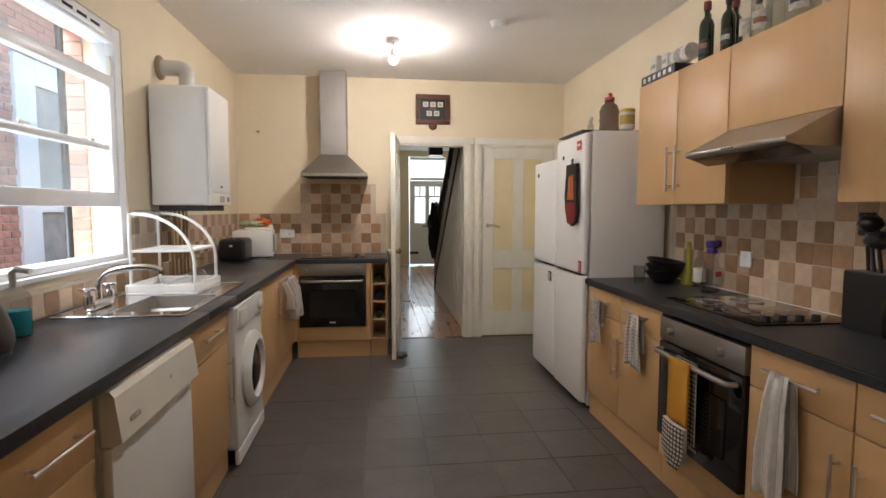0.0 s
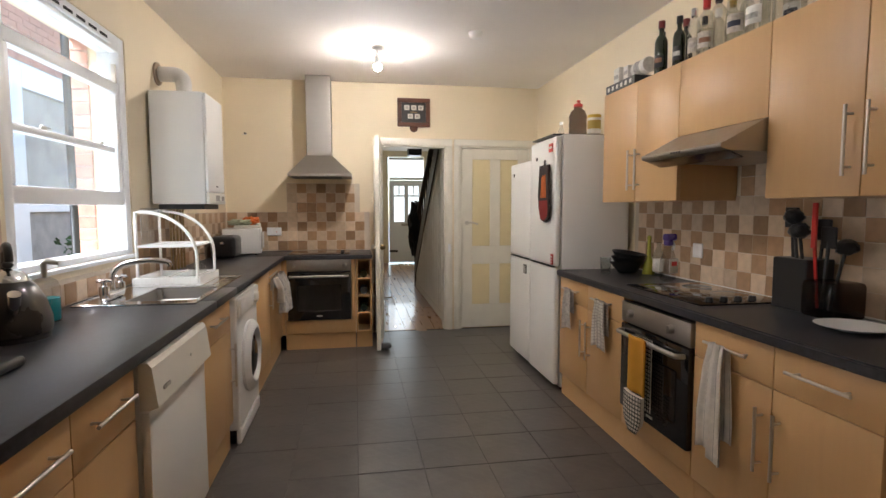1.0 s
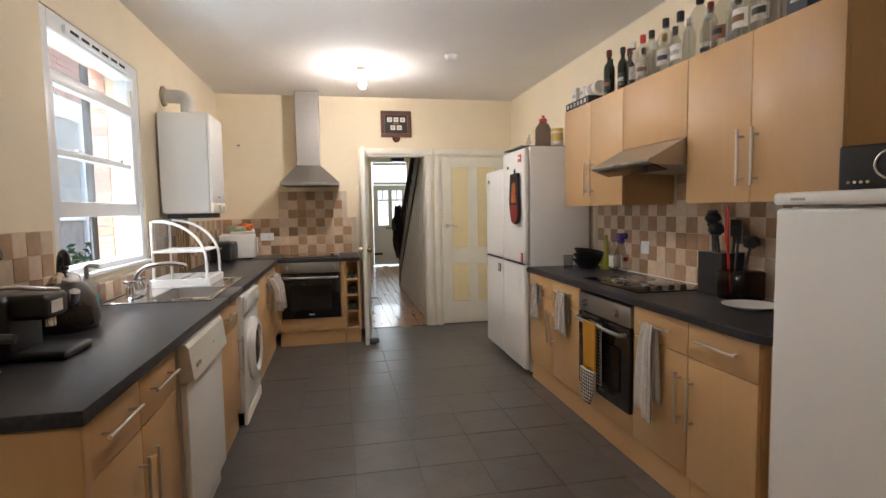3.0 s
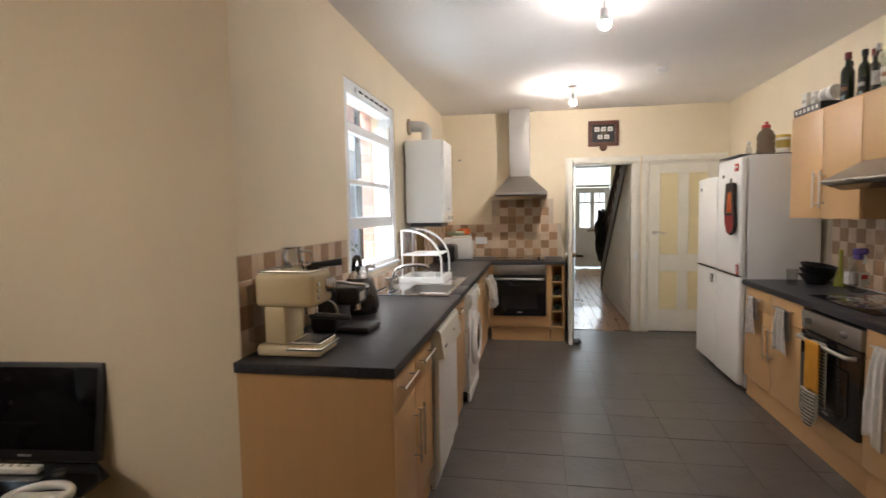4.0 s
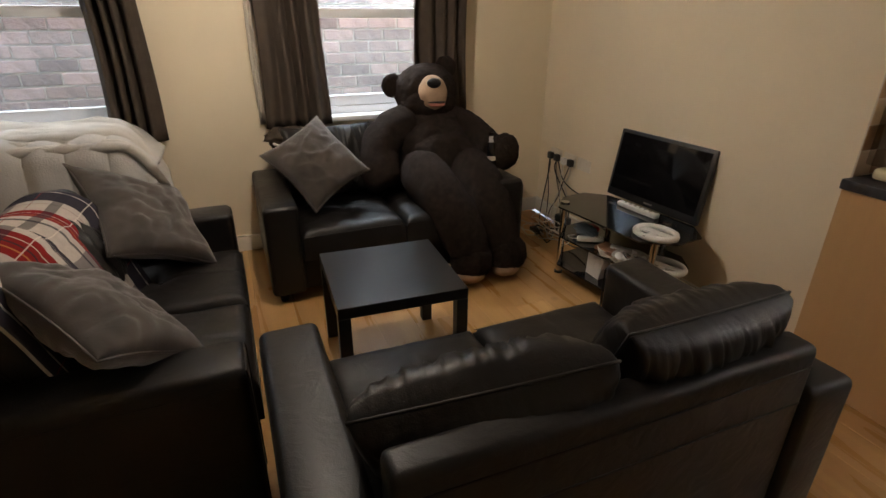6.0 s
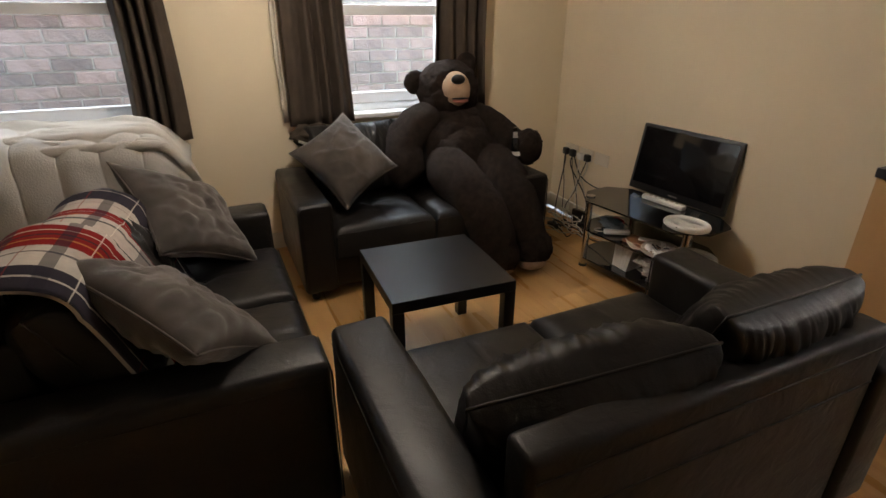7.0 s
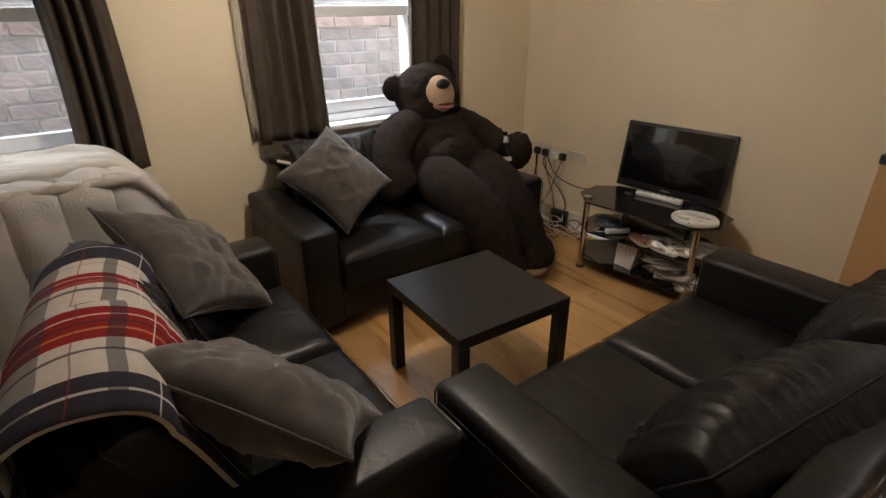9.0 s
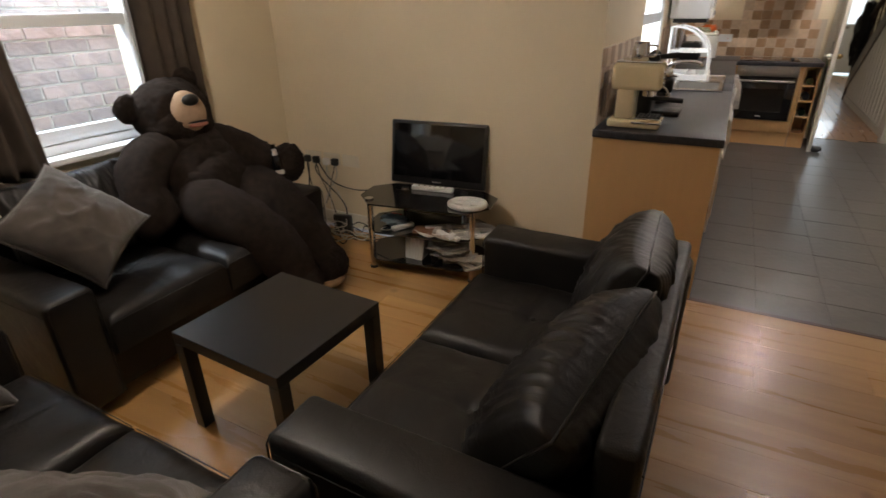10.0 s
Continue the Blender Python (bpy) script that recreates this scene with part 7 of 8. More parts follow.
random.seed(21)
LABS = (LABELW, LABELC, LABELC, None, None)
FOIL = mat("dark_red_foil", (0.17, 0.022, 0.02), 0.4, bump=0.02)
GOLD = mat("gold_foil", (0.5, 0.33, 0.1), 0.3, metal=1, bump=0)
for y, kind, cap, lab, sc, x in [(2.66, "slim", BLACKPL, LABELW, 0.92, 1.80), (2.60, "wine", FOIL, BLACKPL, 0.95, 1.755), (2.545, "wine", FOIL, BLACKPL, 0.95, 1.87), (2.44, "wine", BLACKPL, BLACKPL, 0.86, 1.76), (2.33, "slim", CHROME, LABELW, 0.95, 1.77),
                                  (2.235, "spirit", RED, LABELW, 1.0, 1.77), (2.14, "spirit", BLACKPL, LABELW, 0.98, 1.765), (2.09, "slim", BLACKPL, None, 1.0, 1.88), (2.01, "spirit", BLACKPL, LABELW, 1.05, 1.765), (1.885, "square", BLACKPL, LABELW, 1.1, 1.765), (1.83, "spirit", WHITE, LABELW, 1.0, 1.89),
                                  (1.735, "spirit", BLACKPL, LABELW, 1.15, 1.765), (1.66, "slim", WHITE, LABELW, 1.0, 1.89), (1.57, "square", GOLD, TANLEATHER, 1.15, 1.765), (1.44, "spirit", BLACKPL, LABELW, 1.18, 1.765), (1.34, "spirit", BLACKPL, LABELW, 1.12, 1.77), (1.26, "spirit", WHITE, LABELW, 1.15, 1.775), (1.33, "slim", BLACKPL, LABELW, 1.1, 1.89), (0.985, "square", WHITE, LABELW, 1.1, 1.80)]:
    bottle(y, kind, cap, random.choice(LABS) if lab is LABELW else lab, sc, x)
for y, kind, cap, sc, x in [(2.385, "slim", BLACKPL, 0.9, 1.87), (2.28, "spirit", WHITE, 0.92, 1.87), (2.19, "slim", GOLD, 0.98, 1.88), (1.955, "slim", CHROME, 1.0, 1.87), (1.78, "slim", FOIL, 1.05, 1.86), (1.615, "spirit", BLACKPL, 0.98, 1.88), (1.505, "slim", BLACKPL, 1.12, 1.86), (1.39, "slim", BLACKPL, 1.15, 1.86), (1.215, "slim", GOLD, 1.05, 1.86)]:
    bottle(y, kind, cap, None, sc, x)
gb = thing("gift_box", (1.73, 1.09, 2.106), "tall red and navy presentation box on the cabinets", "box")
part("lower", box(BM(), 0, 0.09, 0, 0.095, 0, 0.10, 0.003), NAVY, gb)
part("upper", box(BM(), 0, 0.09, 0, 0.095, 0.101, 0.32, 0.003), RED, gb)
part("mark", box(BM(), -0.002, 0, 0.02, 0.075, 0.05, 0.06), LABELW, gb)
cord = solid("cable", tube(BM(), smooth_path([(1.86, 0.888, 2.25), (1.855, 0.885, 2.15), (1.86, 0.886, 2.05), (1.875, 0.887, 1.98)]), 0.004, 6), WIRE_W, "white cable hanging beside the end cabinet", "cable", smooth=180)

# back wall: plaque, nail, detector, doors
pf_ = thing("framed_plaque", (0.487, YB - 0.028, 2.229), "dark mahogany framed plaque with small pale squares", "picture frame")
W, H = 0.353, 0.30
for a in ((0, W, 0, 0.045), (0, W, H - 0.045, H), (0, 0.045, 0.046, H - 0.046), (W - 0.045, W, 0.046, H - 0.046)):
    part("frame", box(BM(), a[0], a[1], 0, 0.026, a[2], a[3], 0.006, 2), FRAMEWOOD, pf_)
part("mount", box(BM(), 0.046, W - 0.046, 0.012, 0.026, 0.046, H - 0.046), BLACKPL, pf_)
for i in range(5):
    x, z = (0.075 + 0.075 * i, 0.175) if i < 3 else (0.112 + 0.075 * (i - 3), 0.085)
    c = part("card", box(BM(), x, x + 0.055, 0.0095, 0.012, z, z + 0.05), LABELW, pf_)
    part("card_mark", box(BM(), x + 0.012, x + 0.043, 0.0085, 0.0093, z + 0.012, z + 0.038), GREYPAPER, c)
part("title_bar", box(BM(), 0.14, 0.21, 0.0095, 0.012, 0.15, 0.158), BRONZE, pf_)
part("boss", lathe(BM(), [(0.045, 0.0), (0.04, 0.012), (0.015, 0.02)], m=pose(0, 0, 0, 90), at=(W / 2, 0.024, -0.012)), FRAMEWOOD, pf_, smooth=40)
nl = solid("nail", box(BM(), -1.10, -1.06, YB - 0.02, YB - 0.001, 2.108, 2.116), HANDLE, "small steel nail stuck in the painted wall", "nail")
sd_ = thing("smoke_detector", (0.95, 3.78, ZK), "round white smoke detector on the ceiling", "smoke detector")
part("base", lathe(BM(), [(0.055, 0), (0.055, -0.012)], seg=28), WHITE, sd_, smooth=40)
part("cover", lathe(BM(), [(0.05, -0.012), (0.048, -0.03), (0.035, -0.042), (0.01, -0.044)], seg=28), WHITE, sd_, smooth=50)

bm = BM()
for x0, x1, z0, z1 in ((0.225, 0.30, 0, 2.03), (1.01, 1.085, 0, 2.03), (0.225, 1.085, 2.031, 2.105), (1.105, 1.18, 0, 2.03), (1.97, 2.045, 0, 2.03), (1.105, 2.045, 2.031, 2.105)):
    box(bm, x0, x1, YB - 0.02, YB - 0.001, z0, z1, 0.005, 2)
    if z1 - z0 > 1:
        box(bm, x0 + 0.02, x1 - 0.02, YB - 0.028, YB - 0.019, z0, z1, 0.003)
for x0, x1 in ((0.301, 0.318), (0.992, 1.009), (1.181, 1.196), (1.954, 1.969)):
    box(bm, x0, x1, YB, YB + 0.14, 0, 2.012)
box(bm, 0.301, 1.009, YB, YB + 0.14, 2.013, 2.029), box(bm, 1.181, 1.969, YB, YB + 0.14, 2.013, 2.029)
structure("door_architrave", bm, GLOSS, "cream white moulded architrave round the doorways", "trim", smooth=40)


def panel_door(name, m, w, h, panels, label, panel_mat, t=0.04):
    """A panelled door leaf, hinge at x = 0, face at y = 0. panels: (x0, x1, z0, z1)."""
    s = thing(name, (0, 0, 0), label, "door", m=m, kind="structure")
    xs = sorted({p[0] for p in panels} | {p[1] for p in panels})
    part("panel_field", box(BM(), 0.02, w - 0.02, 0.012, t - 0.012, 0.02, h - 0.02), panel_mat, s, "cream recessed panels")
    zs = sorted({(p[2], p[3]) for p in panels})
    for a, b in ((0, xs[0]), (xs[-1], w)):
        part("stile", box(BM(), a, b, 0, t, 0, h, 0.002), GLOSS, s)
    prev = 0
    for z0, z1 in zs + [(h, h)]:
        part("rail", box(BM(), xs[0] + 0.0005, xs[-1] - 0.0005, 0, t, prev, z0, 0.002), GLOSS, s)
        prev = z1
    for z0, z1 in zs:
        cs = sorted([p for p in panels if p[2] == z0])
        for a, b in zip(cs, cs[1:]):
            part("muntin", box(BM(), a[1], b[0], 0, t, z0 + 0.0005, z1 - 0.0005, 0.002), GLOSS, s)
        for p in cs:
            bm = BM()
            o = [(p[0], z0), (p[1], z0), (p[1], z1), (p[0], z1)]
            tube(bm, [(x, 0.006, z) for x, z in o], 0.008, 6, True)
            part("moulding", bm, GLOSS, s)
    return s


cd = panel_door("door_2", pose(1.198, YB + 0.006, 0.012), 0.754, 1.996, [(0.11, 0.325, 0.26, 0.72), (0.43, 0.645, 0.26, 0.72), (0.11, 0.325, 0.92, 1.88), (0.43, 0.645, 0.92, 1.88)], "closed cream four-panel cupboard door with a lever handle", CREAMPANEL)
hp = part("handle_rose", lathe(BM(), [(0.024, 0), (0.024, 0.006), (0.012, 0.01), (0.011, 0.04)], m=pose(0, 0, 0, 90), at=(0.055, 0, 1.18)), HANDLE, cd, smooth=40)
part("lever", tube(BM(), smooth_path([(0.055, -0.04, 1.18), (0.10, -0.045, 1.185), (0.15, -0.042, 1.172), (0.17, -0.04, 1.165)]), 0.009, 10), HANDLE, hp, smooth=60)
kd = panel_door("door_1", pose(0.285, YB - 0.03, 0.008, 0, 0, -95.5), 0.76, 2.02, [(0.11, 0.33, 0.26, 0.72), (0.43, 0.65, 0.26, 0.72), (0.11, 0.33, 0.92, 1.88), (0.43, 0.65, 0.92, 1.88)], "white panelled hall door standing wide open", GLOSS)
for s_ in (-0.02, 0.06):
    part("door_knob", blob(BM(), (0.70, s_, 0.98), (0.026, 0.03, 0.026), sub=3), BRONZE if s_ > 0 else GLOSS, kd)
for z in (0.35, 1.0, 1.6):
    part("hinge", box(BM(), -0.012, 0.004, -0.004, 0.03, z, z + 0.09), BLACKPL, kd)
ds = solid("doorstop", blob(BM(), (0, 0, 0.03), (0.055, 0.05, 0.032), sub=3, rough=0.3), mat("grey_stuffed_fabric", (0.13, 0.13, 0.13), 0.9, bump=0.4), "small grey fabric doorstop against the open door", "doorstop", m=pose(0.30, 4.78, 0))
sw = thing("light_switch", (1.035, YB - 0.032, 0.87), "small white push switch on the door frame", "switch")
part("plate", box(BM(), 0, 0.03, 0, 0.003, 0, 0.09, 0.001), UPVC, sw)

# ---- hallway ----
PX = 1.06


def stairs():
    """Panelled stair side rising towards the kitchen, with a dark string and handrail."""
    s = thing("staircase", (0, 0, 0), "cream panelled staircase side with a dark string and handrail", "staircase")
    a, b = (YB + 0.15, 2.55), (8.75, 0.30)
    k = (b[1] - a[1]) / (b[0] - a[0])
    part("side_panel", wedge(BM(), [(a[0], 0), (b[0], 0), (b[0], b[1]), (a[0], a[1])], PX, PX + 0.03, "x"), GLOSS, s)
    n = 16
    for i in range(n):
        y = a[0] + 0.06 + i * 0.19
        z = a[1] + k * (y + 0.06 - a[0]) - 0.02
        if z > 0.1:
            part("board", wedge(BM(), [(y, 0.09), (y + 0.135, 0.09), (y + 0.135, z + k * 0.075), (y, z + k * -0.06)], PX - 0.012, PX - 0.001, "x"), GLOSS, s)
    part("baseboard", box(BM(), PX - 0.016, PX - 0.001, a[0], b[0], 0, 0.085), GLOSS, s)
    part("string", wedge(BM(), [(a[0], a[1] - 0.12), (b[0], b[1] - 0.12), (b[0], b[1] + 0.16), (a[0], a[1] + 0.16)], PX - 0.03, PX - 0.013, "x"), DARKWOOD, s)
    for i in range(13):
        y = b[0] - 0.05 - i * 0.24
        z = b[1] + k * (y - b[0])
        part("tread", box(BM(), PX + 0.031, 1.98, y - 0.26, y, z - 0.03, z, 0.006), DARKWOOD, s)
        part("baluster", cyl(BM(), (PX + 0.03, y - 0.1, z + 0.1), (PX + 0.03, y - 0.1, z + 0.95), 0.014, 8), DARKWOOD, s)
    part("handrail", tube(BM(), [(PX + 0.02, b[0] + 0.05, b[1] + 0.85), (PX + 0.02, a[0] + 0.5, min(2.7, a[1] + k * 0.5 + 0.85))], 0.035, 10), DARKWOOD, s)
    part("newel", lathe(BM(), [(0.05, 0), (0.05, 0.9), (0.035, 0.93), (0.035, 1.15), (0.055, 1.18), (0.06, 1.22), (0.03, 1.28)], at=(PX + 0.02, b[0] + 0.06, 0), seg=14), DARKWOOD, s)
    solid("coat", blob(BM(), (0, 0, 0), (0.11, 0.16, 0.45), sub=4, rough=0.35), BLACKPL, "dark coats hung on the stair newel", "coat", m=pose(PX - 0.02, b[0] - 0.02, 1.0))


stairs()


def front_door():
    s = thing("door_3", (0.85, 12.72, 0.02), "pale front door with frosted panes and a letterbox", "door", kind="structure")
    w, h = 0.85, 2.02
    part("leaf", box(BM(), 0, w, 0.02, 0.05, 0, 1.0), UPVC, s)
    for a in ((0, 0.12, 1.0, h), (w - 0.12, w, 1.0, h), (0.12, w - 0.12, h - 0.14, h), (w / 2 - 0.05, w / 2 + 0.05, 1.0, h - 0.14)):
        part("rail", box(BM(), a[0], a[1], 0, 0.06, a[2] + 0.001, a[3], 0.004), UPVC, s)
    for x0, x1 in ((0.12, w / 2 - 0.05), (w / 2 + 0.05, w - 0.12)):
        part("pane", box(BM(), x0, x1, 0.03, 0.036, 1.0, 1.62), DOORGLOW, s, "frosted glass")
        part("transom", box(BM(), x0, x1, 0.005, 0.055, 1.62, 1.66), UPVC, s)
        xm = (x0 + x1) / 2
        for c, d in ((x0, xm - 0.015), (xm + 0.015, x1)):
            part("small_pane", box(BM(), c, d, 0.03, 0.036, 1.66, h - 0.14), DOORGLOW, s, "frosted glass")
        part("glazing_bar", box(BM(), xm - 0.015, xm + 0.015, 0.01, 0.05, 1.66, h - 0.14), UPVC, s)
    part("letterbox", box(BM(), 0.3, 0.55, -0.006, 0.018, 0.90, 0.96, 0.004), GREYPAPER, s)
    part("weather_bar", box(BM(), 0.0, 0.2, -0.01, 0.018, 0.25, 0.30), BLACKPL, s)
    part("fanlight_frame", box(box(BM(), 0, w, 0, 0.07, 2.03, 2.09), 0, w, 0, 0.07, 2.52, 2.58), UPVC, s)
    part("fanlight", box(BM(), 0, w, 0.03, 0.036, 2.09, 2.52), DOORGLOW, s, "frosted fanlight glass")


front_door()
hl = thing("hall_lantern", (1.2, 10.2, 2.75), "dark square lantern hanging in the hallway", "ceiling lamp")
part("shade", box(BM(), -0.13, 0.13, -0.13, 0.13, -0.36, -0.16, 0.01), BLACKPL, hl)
part("rod", cyl(BM(), (0, 0, -0.16), (0, 0, 0), 0.008, 8), BLACKPL, hl)
pr = thing("hall_pier", (0.2, 9.0, 0), "moulded pier and corbel on the hallway wall", "pier", kind="structure")
part("shaft", box(BM(), 0, 0.13, 0, 0.16, 0, 2.1, 0.006), GLOSS, pr)
part("corbel", wedge(BM(), [(0, 2.1), (0.16, 2.1), (0.26, 2.45), (0.28, 2.75), (0, 2.75)], 0, 0.16), mat("brown_corbel", (0.14, 0.09, 0.06), 0.6), pr)

# ---- pieces of floors, walls and yards ----


def piece_mesh(name, w, d, h, bev, material):
    """A slab lying in x-y, its top at z = 0."""
    return mesh_of(name, box(BM(), -w / 2, w / 2, -d / 2, d / 2, -h, 0, bev), material)


def piece(name, me, parent, m):
    ob = new(name, me)
    ob.parent = parent
    ob.matrix_basis = m
    return ob


random.seed(11)
P = 0.341
slab = piece_mesh("tile", P - 0.003, P - 0.003, 0.02, 0.001, SLATE)
for i in range(-4, 6):
    x0 = 0.366 + (i + 0.5) * P
    for j in range(-1, 15):
        y0 = 1.73 + (j + 0.5 - 2) * P
        if y0 < 0.79 + P / 2 or y0 > YB + 0.04 - P / 2 + 0.17 or not KL < x0 < XR:
            continue
        piece("tile", slab, kitchen_floor, pose(x0, y0, random.uniform(-0.0008, 0.0008), random.uniform(-0.12, 0.12), random.uniform(-0.12, 0.12), 0))
cut = piece_mesh("tile", P - 0.003, 0.252, 0.02, 0.001, SLATE)
for i in range(-4, 6):
    piece("tile", cut, kitchen_floor, pose(0.366 + (i + 0.5) * P, 0.792 + 0.127, 0))
structure("threshold_strip", box(BM(), FX - 0.02, XR, 0.762, 0.79, -0.02, 0.002, 0.002), DARKWOOD, "thin dark strip between boards and tiles", "trim")

boards = {}
y, k = 0.06 + 0.0965 - 23 * 0.193, 0
while y < 0.70:
    w = 0.193
    x = XL - random.uniform(0, 1.5)
    while x < XR:
        L = random.choice((1.5, 1.9, 2.3))
        a, b = max(x, XL), min(x + L, XR)
        if b - a > 0.1:
            key = round(b - a, 2)
            if key not in boards:
                boards[key] = piece_mesh("floorboard", key - 0.0006, w - 0.0007, 0.018, 0.0005, BOARD)
            piece("floorboard", boards[key], living_floor, pose((a + b) / 2, y, 0))
        x += L
    y += w
bw = mesh_of("floorboard", box(BM(), XL, XR, y - 0.0955, 0.776, -0.018, 0, 0.0015), BOARD)
piece("floorboard", bw, living_floor, Matrix())
hb = piece_mesh("floorboard", 0.117, 2.38, 0.018, 0.0015, BOARD_Y)
x = 0.26
while x < 2.0:
    o = random.uniform(0, 1.2)
    for j in range(-1, 4):
        yc = YB + 0.05 + 1.19 + j * 2.384 + o - 1.2
        if YB + 1.1 < yc < 12.0:
            piece("floorboard", hb, hall_floor, pose(x, yc, 0))
    x += 0.12
structure("hall_threshold", box(BM(), 0.2, 2.0, YB + 0.055, YB + 1.6, -0.02, -0.003), BOARD_Y, "worn boards just inside the hallway", "floor")

T = 0.1
wt = mesh_of("tile", box(BM(), -T / 2 + 0.0015, T / 2 - 0.0015, -T / 2 + 0.0015, T / 2 - 0.0015, -0.008, 0.0, 0.0018), TILE_L)
wd = mesh_of("tile", box(BM(), -T / 2 + 0.0015, T / 2 - 0.0015, -T / 2 + 0.0015, T / 2 - 0.0015, -0.008, 0.0, 0.0018), TILE_D)


def wall_tiles(parent, frame_, nu, nv, odd=0, skip=None):
    """Rows of square tiles: frame_(u, v) gives the pose of the tile's face."""
    for i in range(nu):
        for j in range(nv):
            if skip and skip(i, j):
                continue
            dark = (i + j + odd) % 2 if random.random() > 0.14 else random.random() > 0.5
            piece("tile", wd if dark else wt, parent, frame_(i, j) @ pose(0, 0, 0, random.uniform(-0.3, 0.3), random.uniform(-0.3, 0.3), 90 * random.randint(0, 3)))


def grout(name, bm):
    structure(name, bm, GROUT, "pale grout bed behind the wall tiles", "trim")


Z0 = 0.915
wall_tiles(kitchen_back, lambda i, j: pose(-1.225 + T * i + 0.0, YB - 0.009, Z0 + T * (j + 0.5), 90), 14, 4, skip=lambda i, j: False)
wall_tiles(kitchen_back, lambda i, j: pose(-0.625 + T * i, YB - 0.009, Z0 + 0.4 + T * (j + 0.5), 90), 7, 3, odd=0)
grout("backsplash_grout_back", box(box(BM(), -1.284, 0.178, YB - 0.006, YB - 0.0015, 0.912, Z0 + 0.402), -0.677, 0.077, YB - 0.006, YB - 0.0015, Z0 + 0.402, Z0 + 0.702))
wall_tiles(kitchen_side, lambda i, j: pose(KL + 0.009, 0.86 + T * i, Z0 + T * (j + 0.5), 0, 90, 0), 12, 4)
wall_tiles(kitchen_side, lambda i, j: pose(KL + 0.009, 2.06 + T * i, Z0 + T * (j + 0.5), 0, 90, 0), 12, 1, odd=1)
wall_tiles(kitchen_side, lambda i, j: pose(KL + 0.009, 3.26 + T * i, Z0 + T * (j + 0.5), 0, 90, 0), 22, 4)
bm = box(BM(), KL + 0.0015, KL + 0.006, 0.81, 2.01, 0.912, Z0 + 0.402)
box(bm, KL + 0.0015, KL + 0.006, 2.011, 3.209, 0.912, Z0 + 0.12)
box(bm, KL + 0.0015, KL + 0.006, 3.21, YB - 0.007, 0.912, Z0 + 0.402)
grout("backsplash_grout_side", bm)
wall_tiles(kitchen_right, lambda i, j: pose(XR - 0.009, 0.95 + T * i, Z0 + T * (j + 0.5), 0, -90, 0), 24, 5)
wall_tiles(kitchen_right, lambda i, j: pose(XR - 0.009, 1.75 + T * i, Z0 + 0.5 + T * (j + 0.5), 0, -90, 0), 6, 4, odd=1)
grout("backsplash_grout_right", box(box(BM(), XR - 0.006, XR - 0.0015, 0.9, 3.35, 0.912, Z0 + 0.502), XR - 0.006, XR - 0.0015, 1.7, 2.3, Z0 + 0.503, Z0 + 0.9))

# ---- yards outside the windows ----
structure("ground", box(BM(), -60, 60, -60, 60, -0.5, -0.2), CONCRETE, "grey concrete ground outside", "ground")


def brick_wall(name, x, y0, y1, z0, z1, bw_, bh, material, label, near, holes=()):
    """A wall facing +x at x; bricks within the stretch near are pieces, the rest one mesh."""
    base = structure(name, box(BM(), x - 0.25, x - 0.012, y0, y1, z0, z1), MORTAR, label)
    full = mesh_of("brick", box(BM(), -0.1, 0, -bw_ / 2 + 0.006, bw_ / 2 - 0.006, -bh / 2 + 0.006, bh / 2 - 0.006, 0.004), material)
    rest = BM()
    j, z = 0, z0 + bh / 2
    while z < z1:
        y = y0 + (bw_ / 2 if j % 2 else 0)
        while y < y1:
            if not any(a < y < b and c < z < d for a, b, c, d in holes):
                if near[0] < y < near[1] and near[2] < z < near[3]:
                    piece("brick", full, base, pose(x + random.uniform(-0.006, 0.004), y, z, random.uniform(-0.6, 0.6), 0, random.uniform(-0.5, 0.5)))
                else:
                    box(rest, x - 0.1, x, y - bw_ / 2 + 0.006, y + bw_ / 2 - 0.006, z - bh / 2 + 0.006, z + bh / 2 - 0.006)
            y += bw_
        z += bh
        j += 1
    if rest.verts:
        ob = part("brick_courses", rest, material, base)
        ob["kind"] = "stuff"
    return base


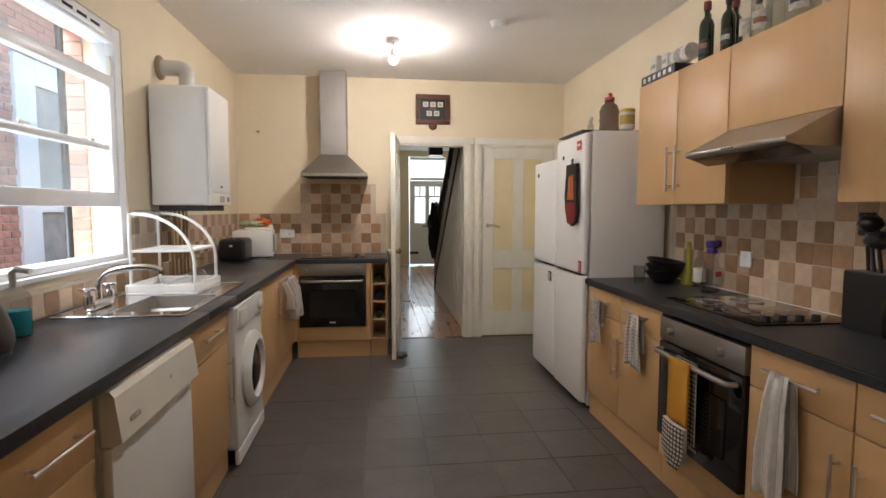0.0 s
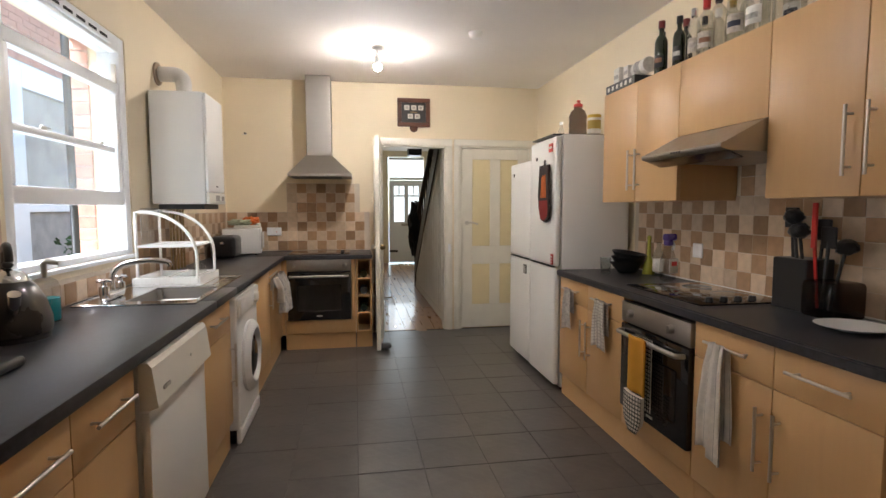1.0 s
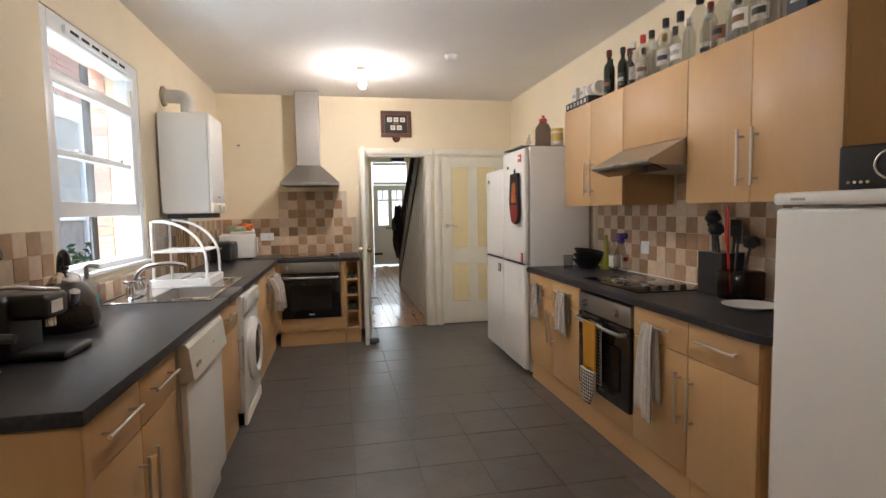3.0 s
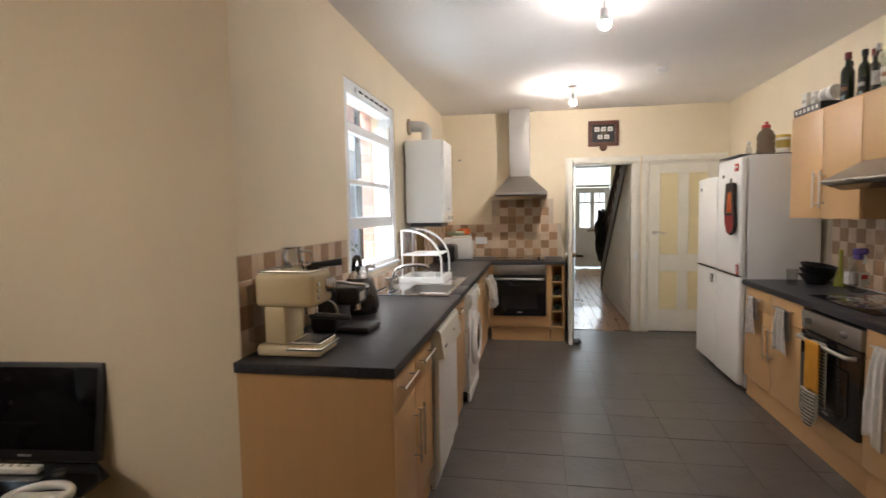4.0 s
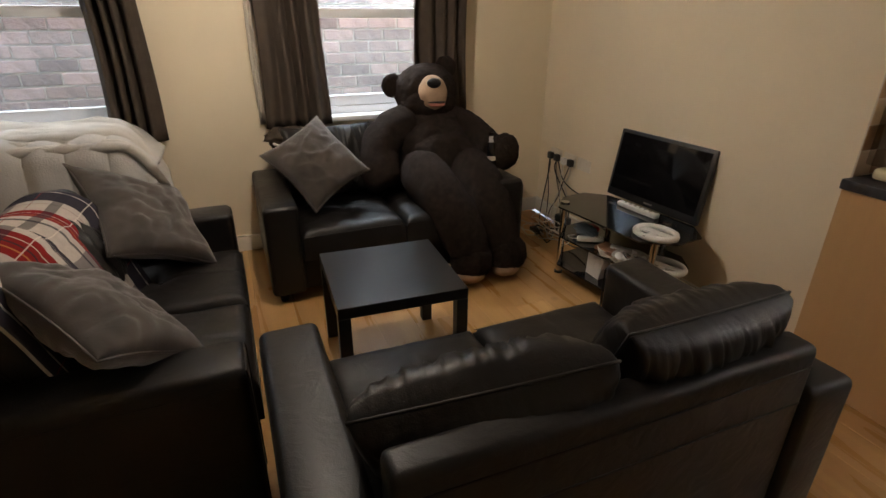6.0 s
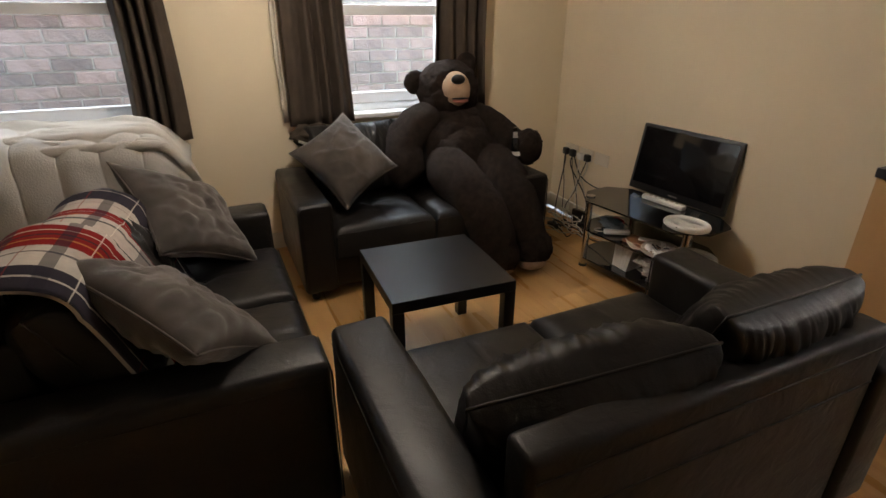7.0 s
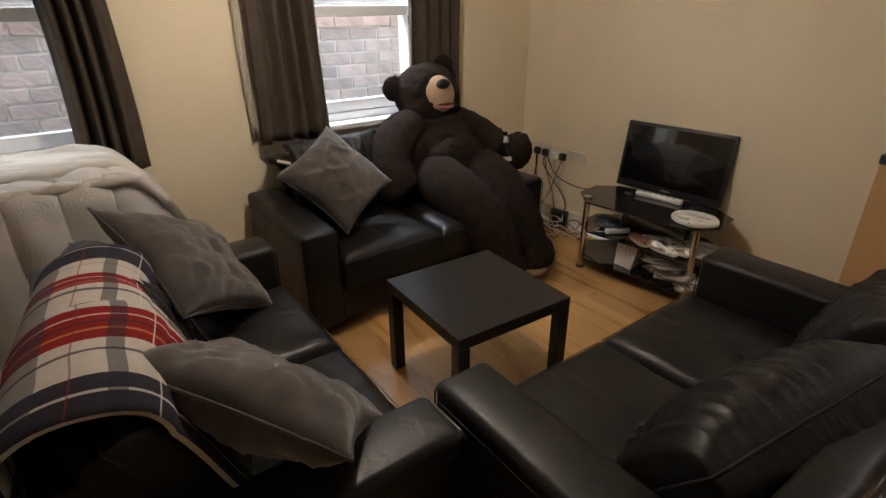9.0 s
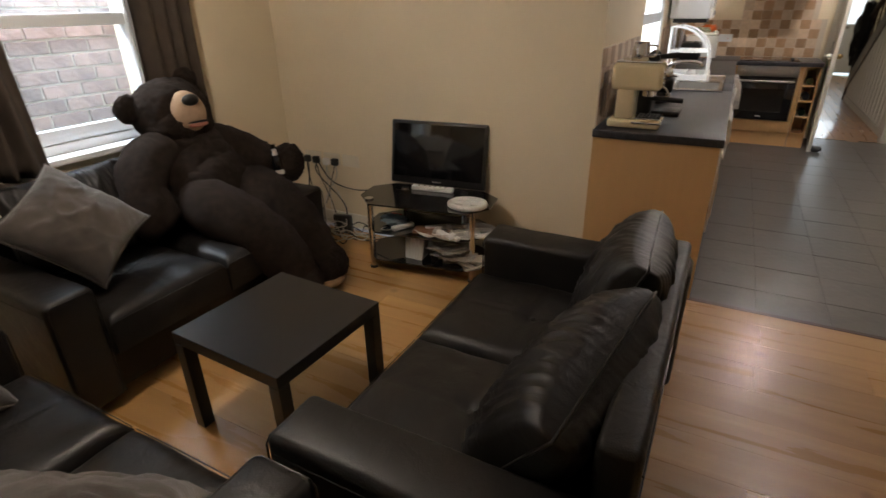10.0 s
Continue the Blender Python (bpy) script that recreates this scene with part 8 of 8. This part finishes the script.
brick_wall("yard_wall", -4.45, -5.0, 0.4, -0.2, 1.72, 0.24, 0.088, OLDBRICK, "old purple and red brick yard wall", (-3.6, 0.2, 0.55, 1.8))
cop = thing("wall_coping", (-4.45, -5, 1.72), "rough grey coping stones on the yard wall", "coping", kind="structure")
for i in range(12):
    part("stone", box(BM(), -0.28, 0.03, i * 0.45 + 0.01, i * 0.45 + 0.44, 0, 0.07, 0.02, 2), MORTAR, cop)
brick_wall("neighbour_wall", -3.35, 1.2, 14.0, -0.2, 4.6, 0.225, 0.075, OUTBRICK, "red brick wall of the house across the yard", (4.4, 5.7, 0.7, 3.2), holes=((5.6, 9.3, 0.0, 2.85),))


def yard_window(y0, y1, z0, z1, label):
    w = thing("yard_window", (-3.35, y0, z0), label, "window", "windows across the yard", kind="structure")
    W, H = y1 - y0, z1 - z0
    for a in ((0, 0.3, 0, H), (W - 0.2, W, 0, H), (0.301, W - 0.201, H - 0.25, H), (0.301, W - 0.201, 0, 0.12), (1.55, 1.78, 0.121, H - 0.251), (2.4, 2.55, 0.121, H - 0.251)):
        part("frame", box(BM(), -0.06, 0.03, *a, 0.006), UPVC, w)
    part("transom", box(BM(), -0.05, 0.02, 0.301, W - 0.201, 1.32, 1.40, 0.006), UPVC, w)
    part("pane", box(BM(), -0.03, -0.02, 0.301, W - 0.201, 0.121, 1.319), DIMGLASS, w)
    part("pane", box(BM(), -0.03, -0.02, 0.301, W - 0.201, 1.401, H - 0.251), PALEGLASS, w)


yard_window(5.6, 9.3, 0.0, 2.85, "wide white framed glazing across the yard")
fence = thing("panel_screen", (-5.3, -4.6, -0.2), "pale ribbed panels standing behind the yard wall", "fence", kind="structure")
for i in range(34):
    part("panel", box(BM(), 0 if i % 2 else -0.05, 0.03 if i % 2 else -0.02, i * 0.16, i * 0.16 + 0.158, 0, 3.7, 0.006), UPVC if i % 2 else CORRUGATED, fence)
pot = thing("potted_plant", (-2.9, 6.2, -0.2), "leafy green plant standing in the yard", "plant")
part("pot", lathe(BM(), [(0.12, 0), (0.16, 0.3), (0.17, 0.3), (0.17, 0.33), (0.15, 0.33)]), mat("clay", (0.35, 0.16, 0.09), 0.8), pot, smooth=40)
bm = BM()
for i in range(220):
    a, r, z = random.uniform(0, 6.28), random.uniform(0, 0.32), random.uniform(0.35, 1.25)
    m = pose(r * math.cos(a), r * math.sin(a), z, random.uniform(-70, 70), random.uniform(-70, 70), random.uniform(0, 360))
    vs = [bm.verts.new(m @ Vector(p)) for p in ((0, -0.06, 0), (0.025, 0, 0.008), (0, 0.06, 0), (-0.025, 0, 0.008))]
    bm.faces.new(vs)
part("foliage", bm, LEAF, pot)
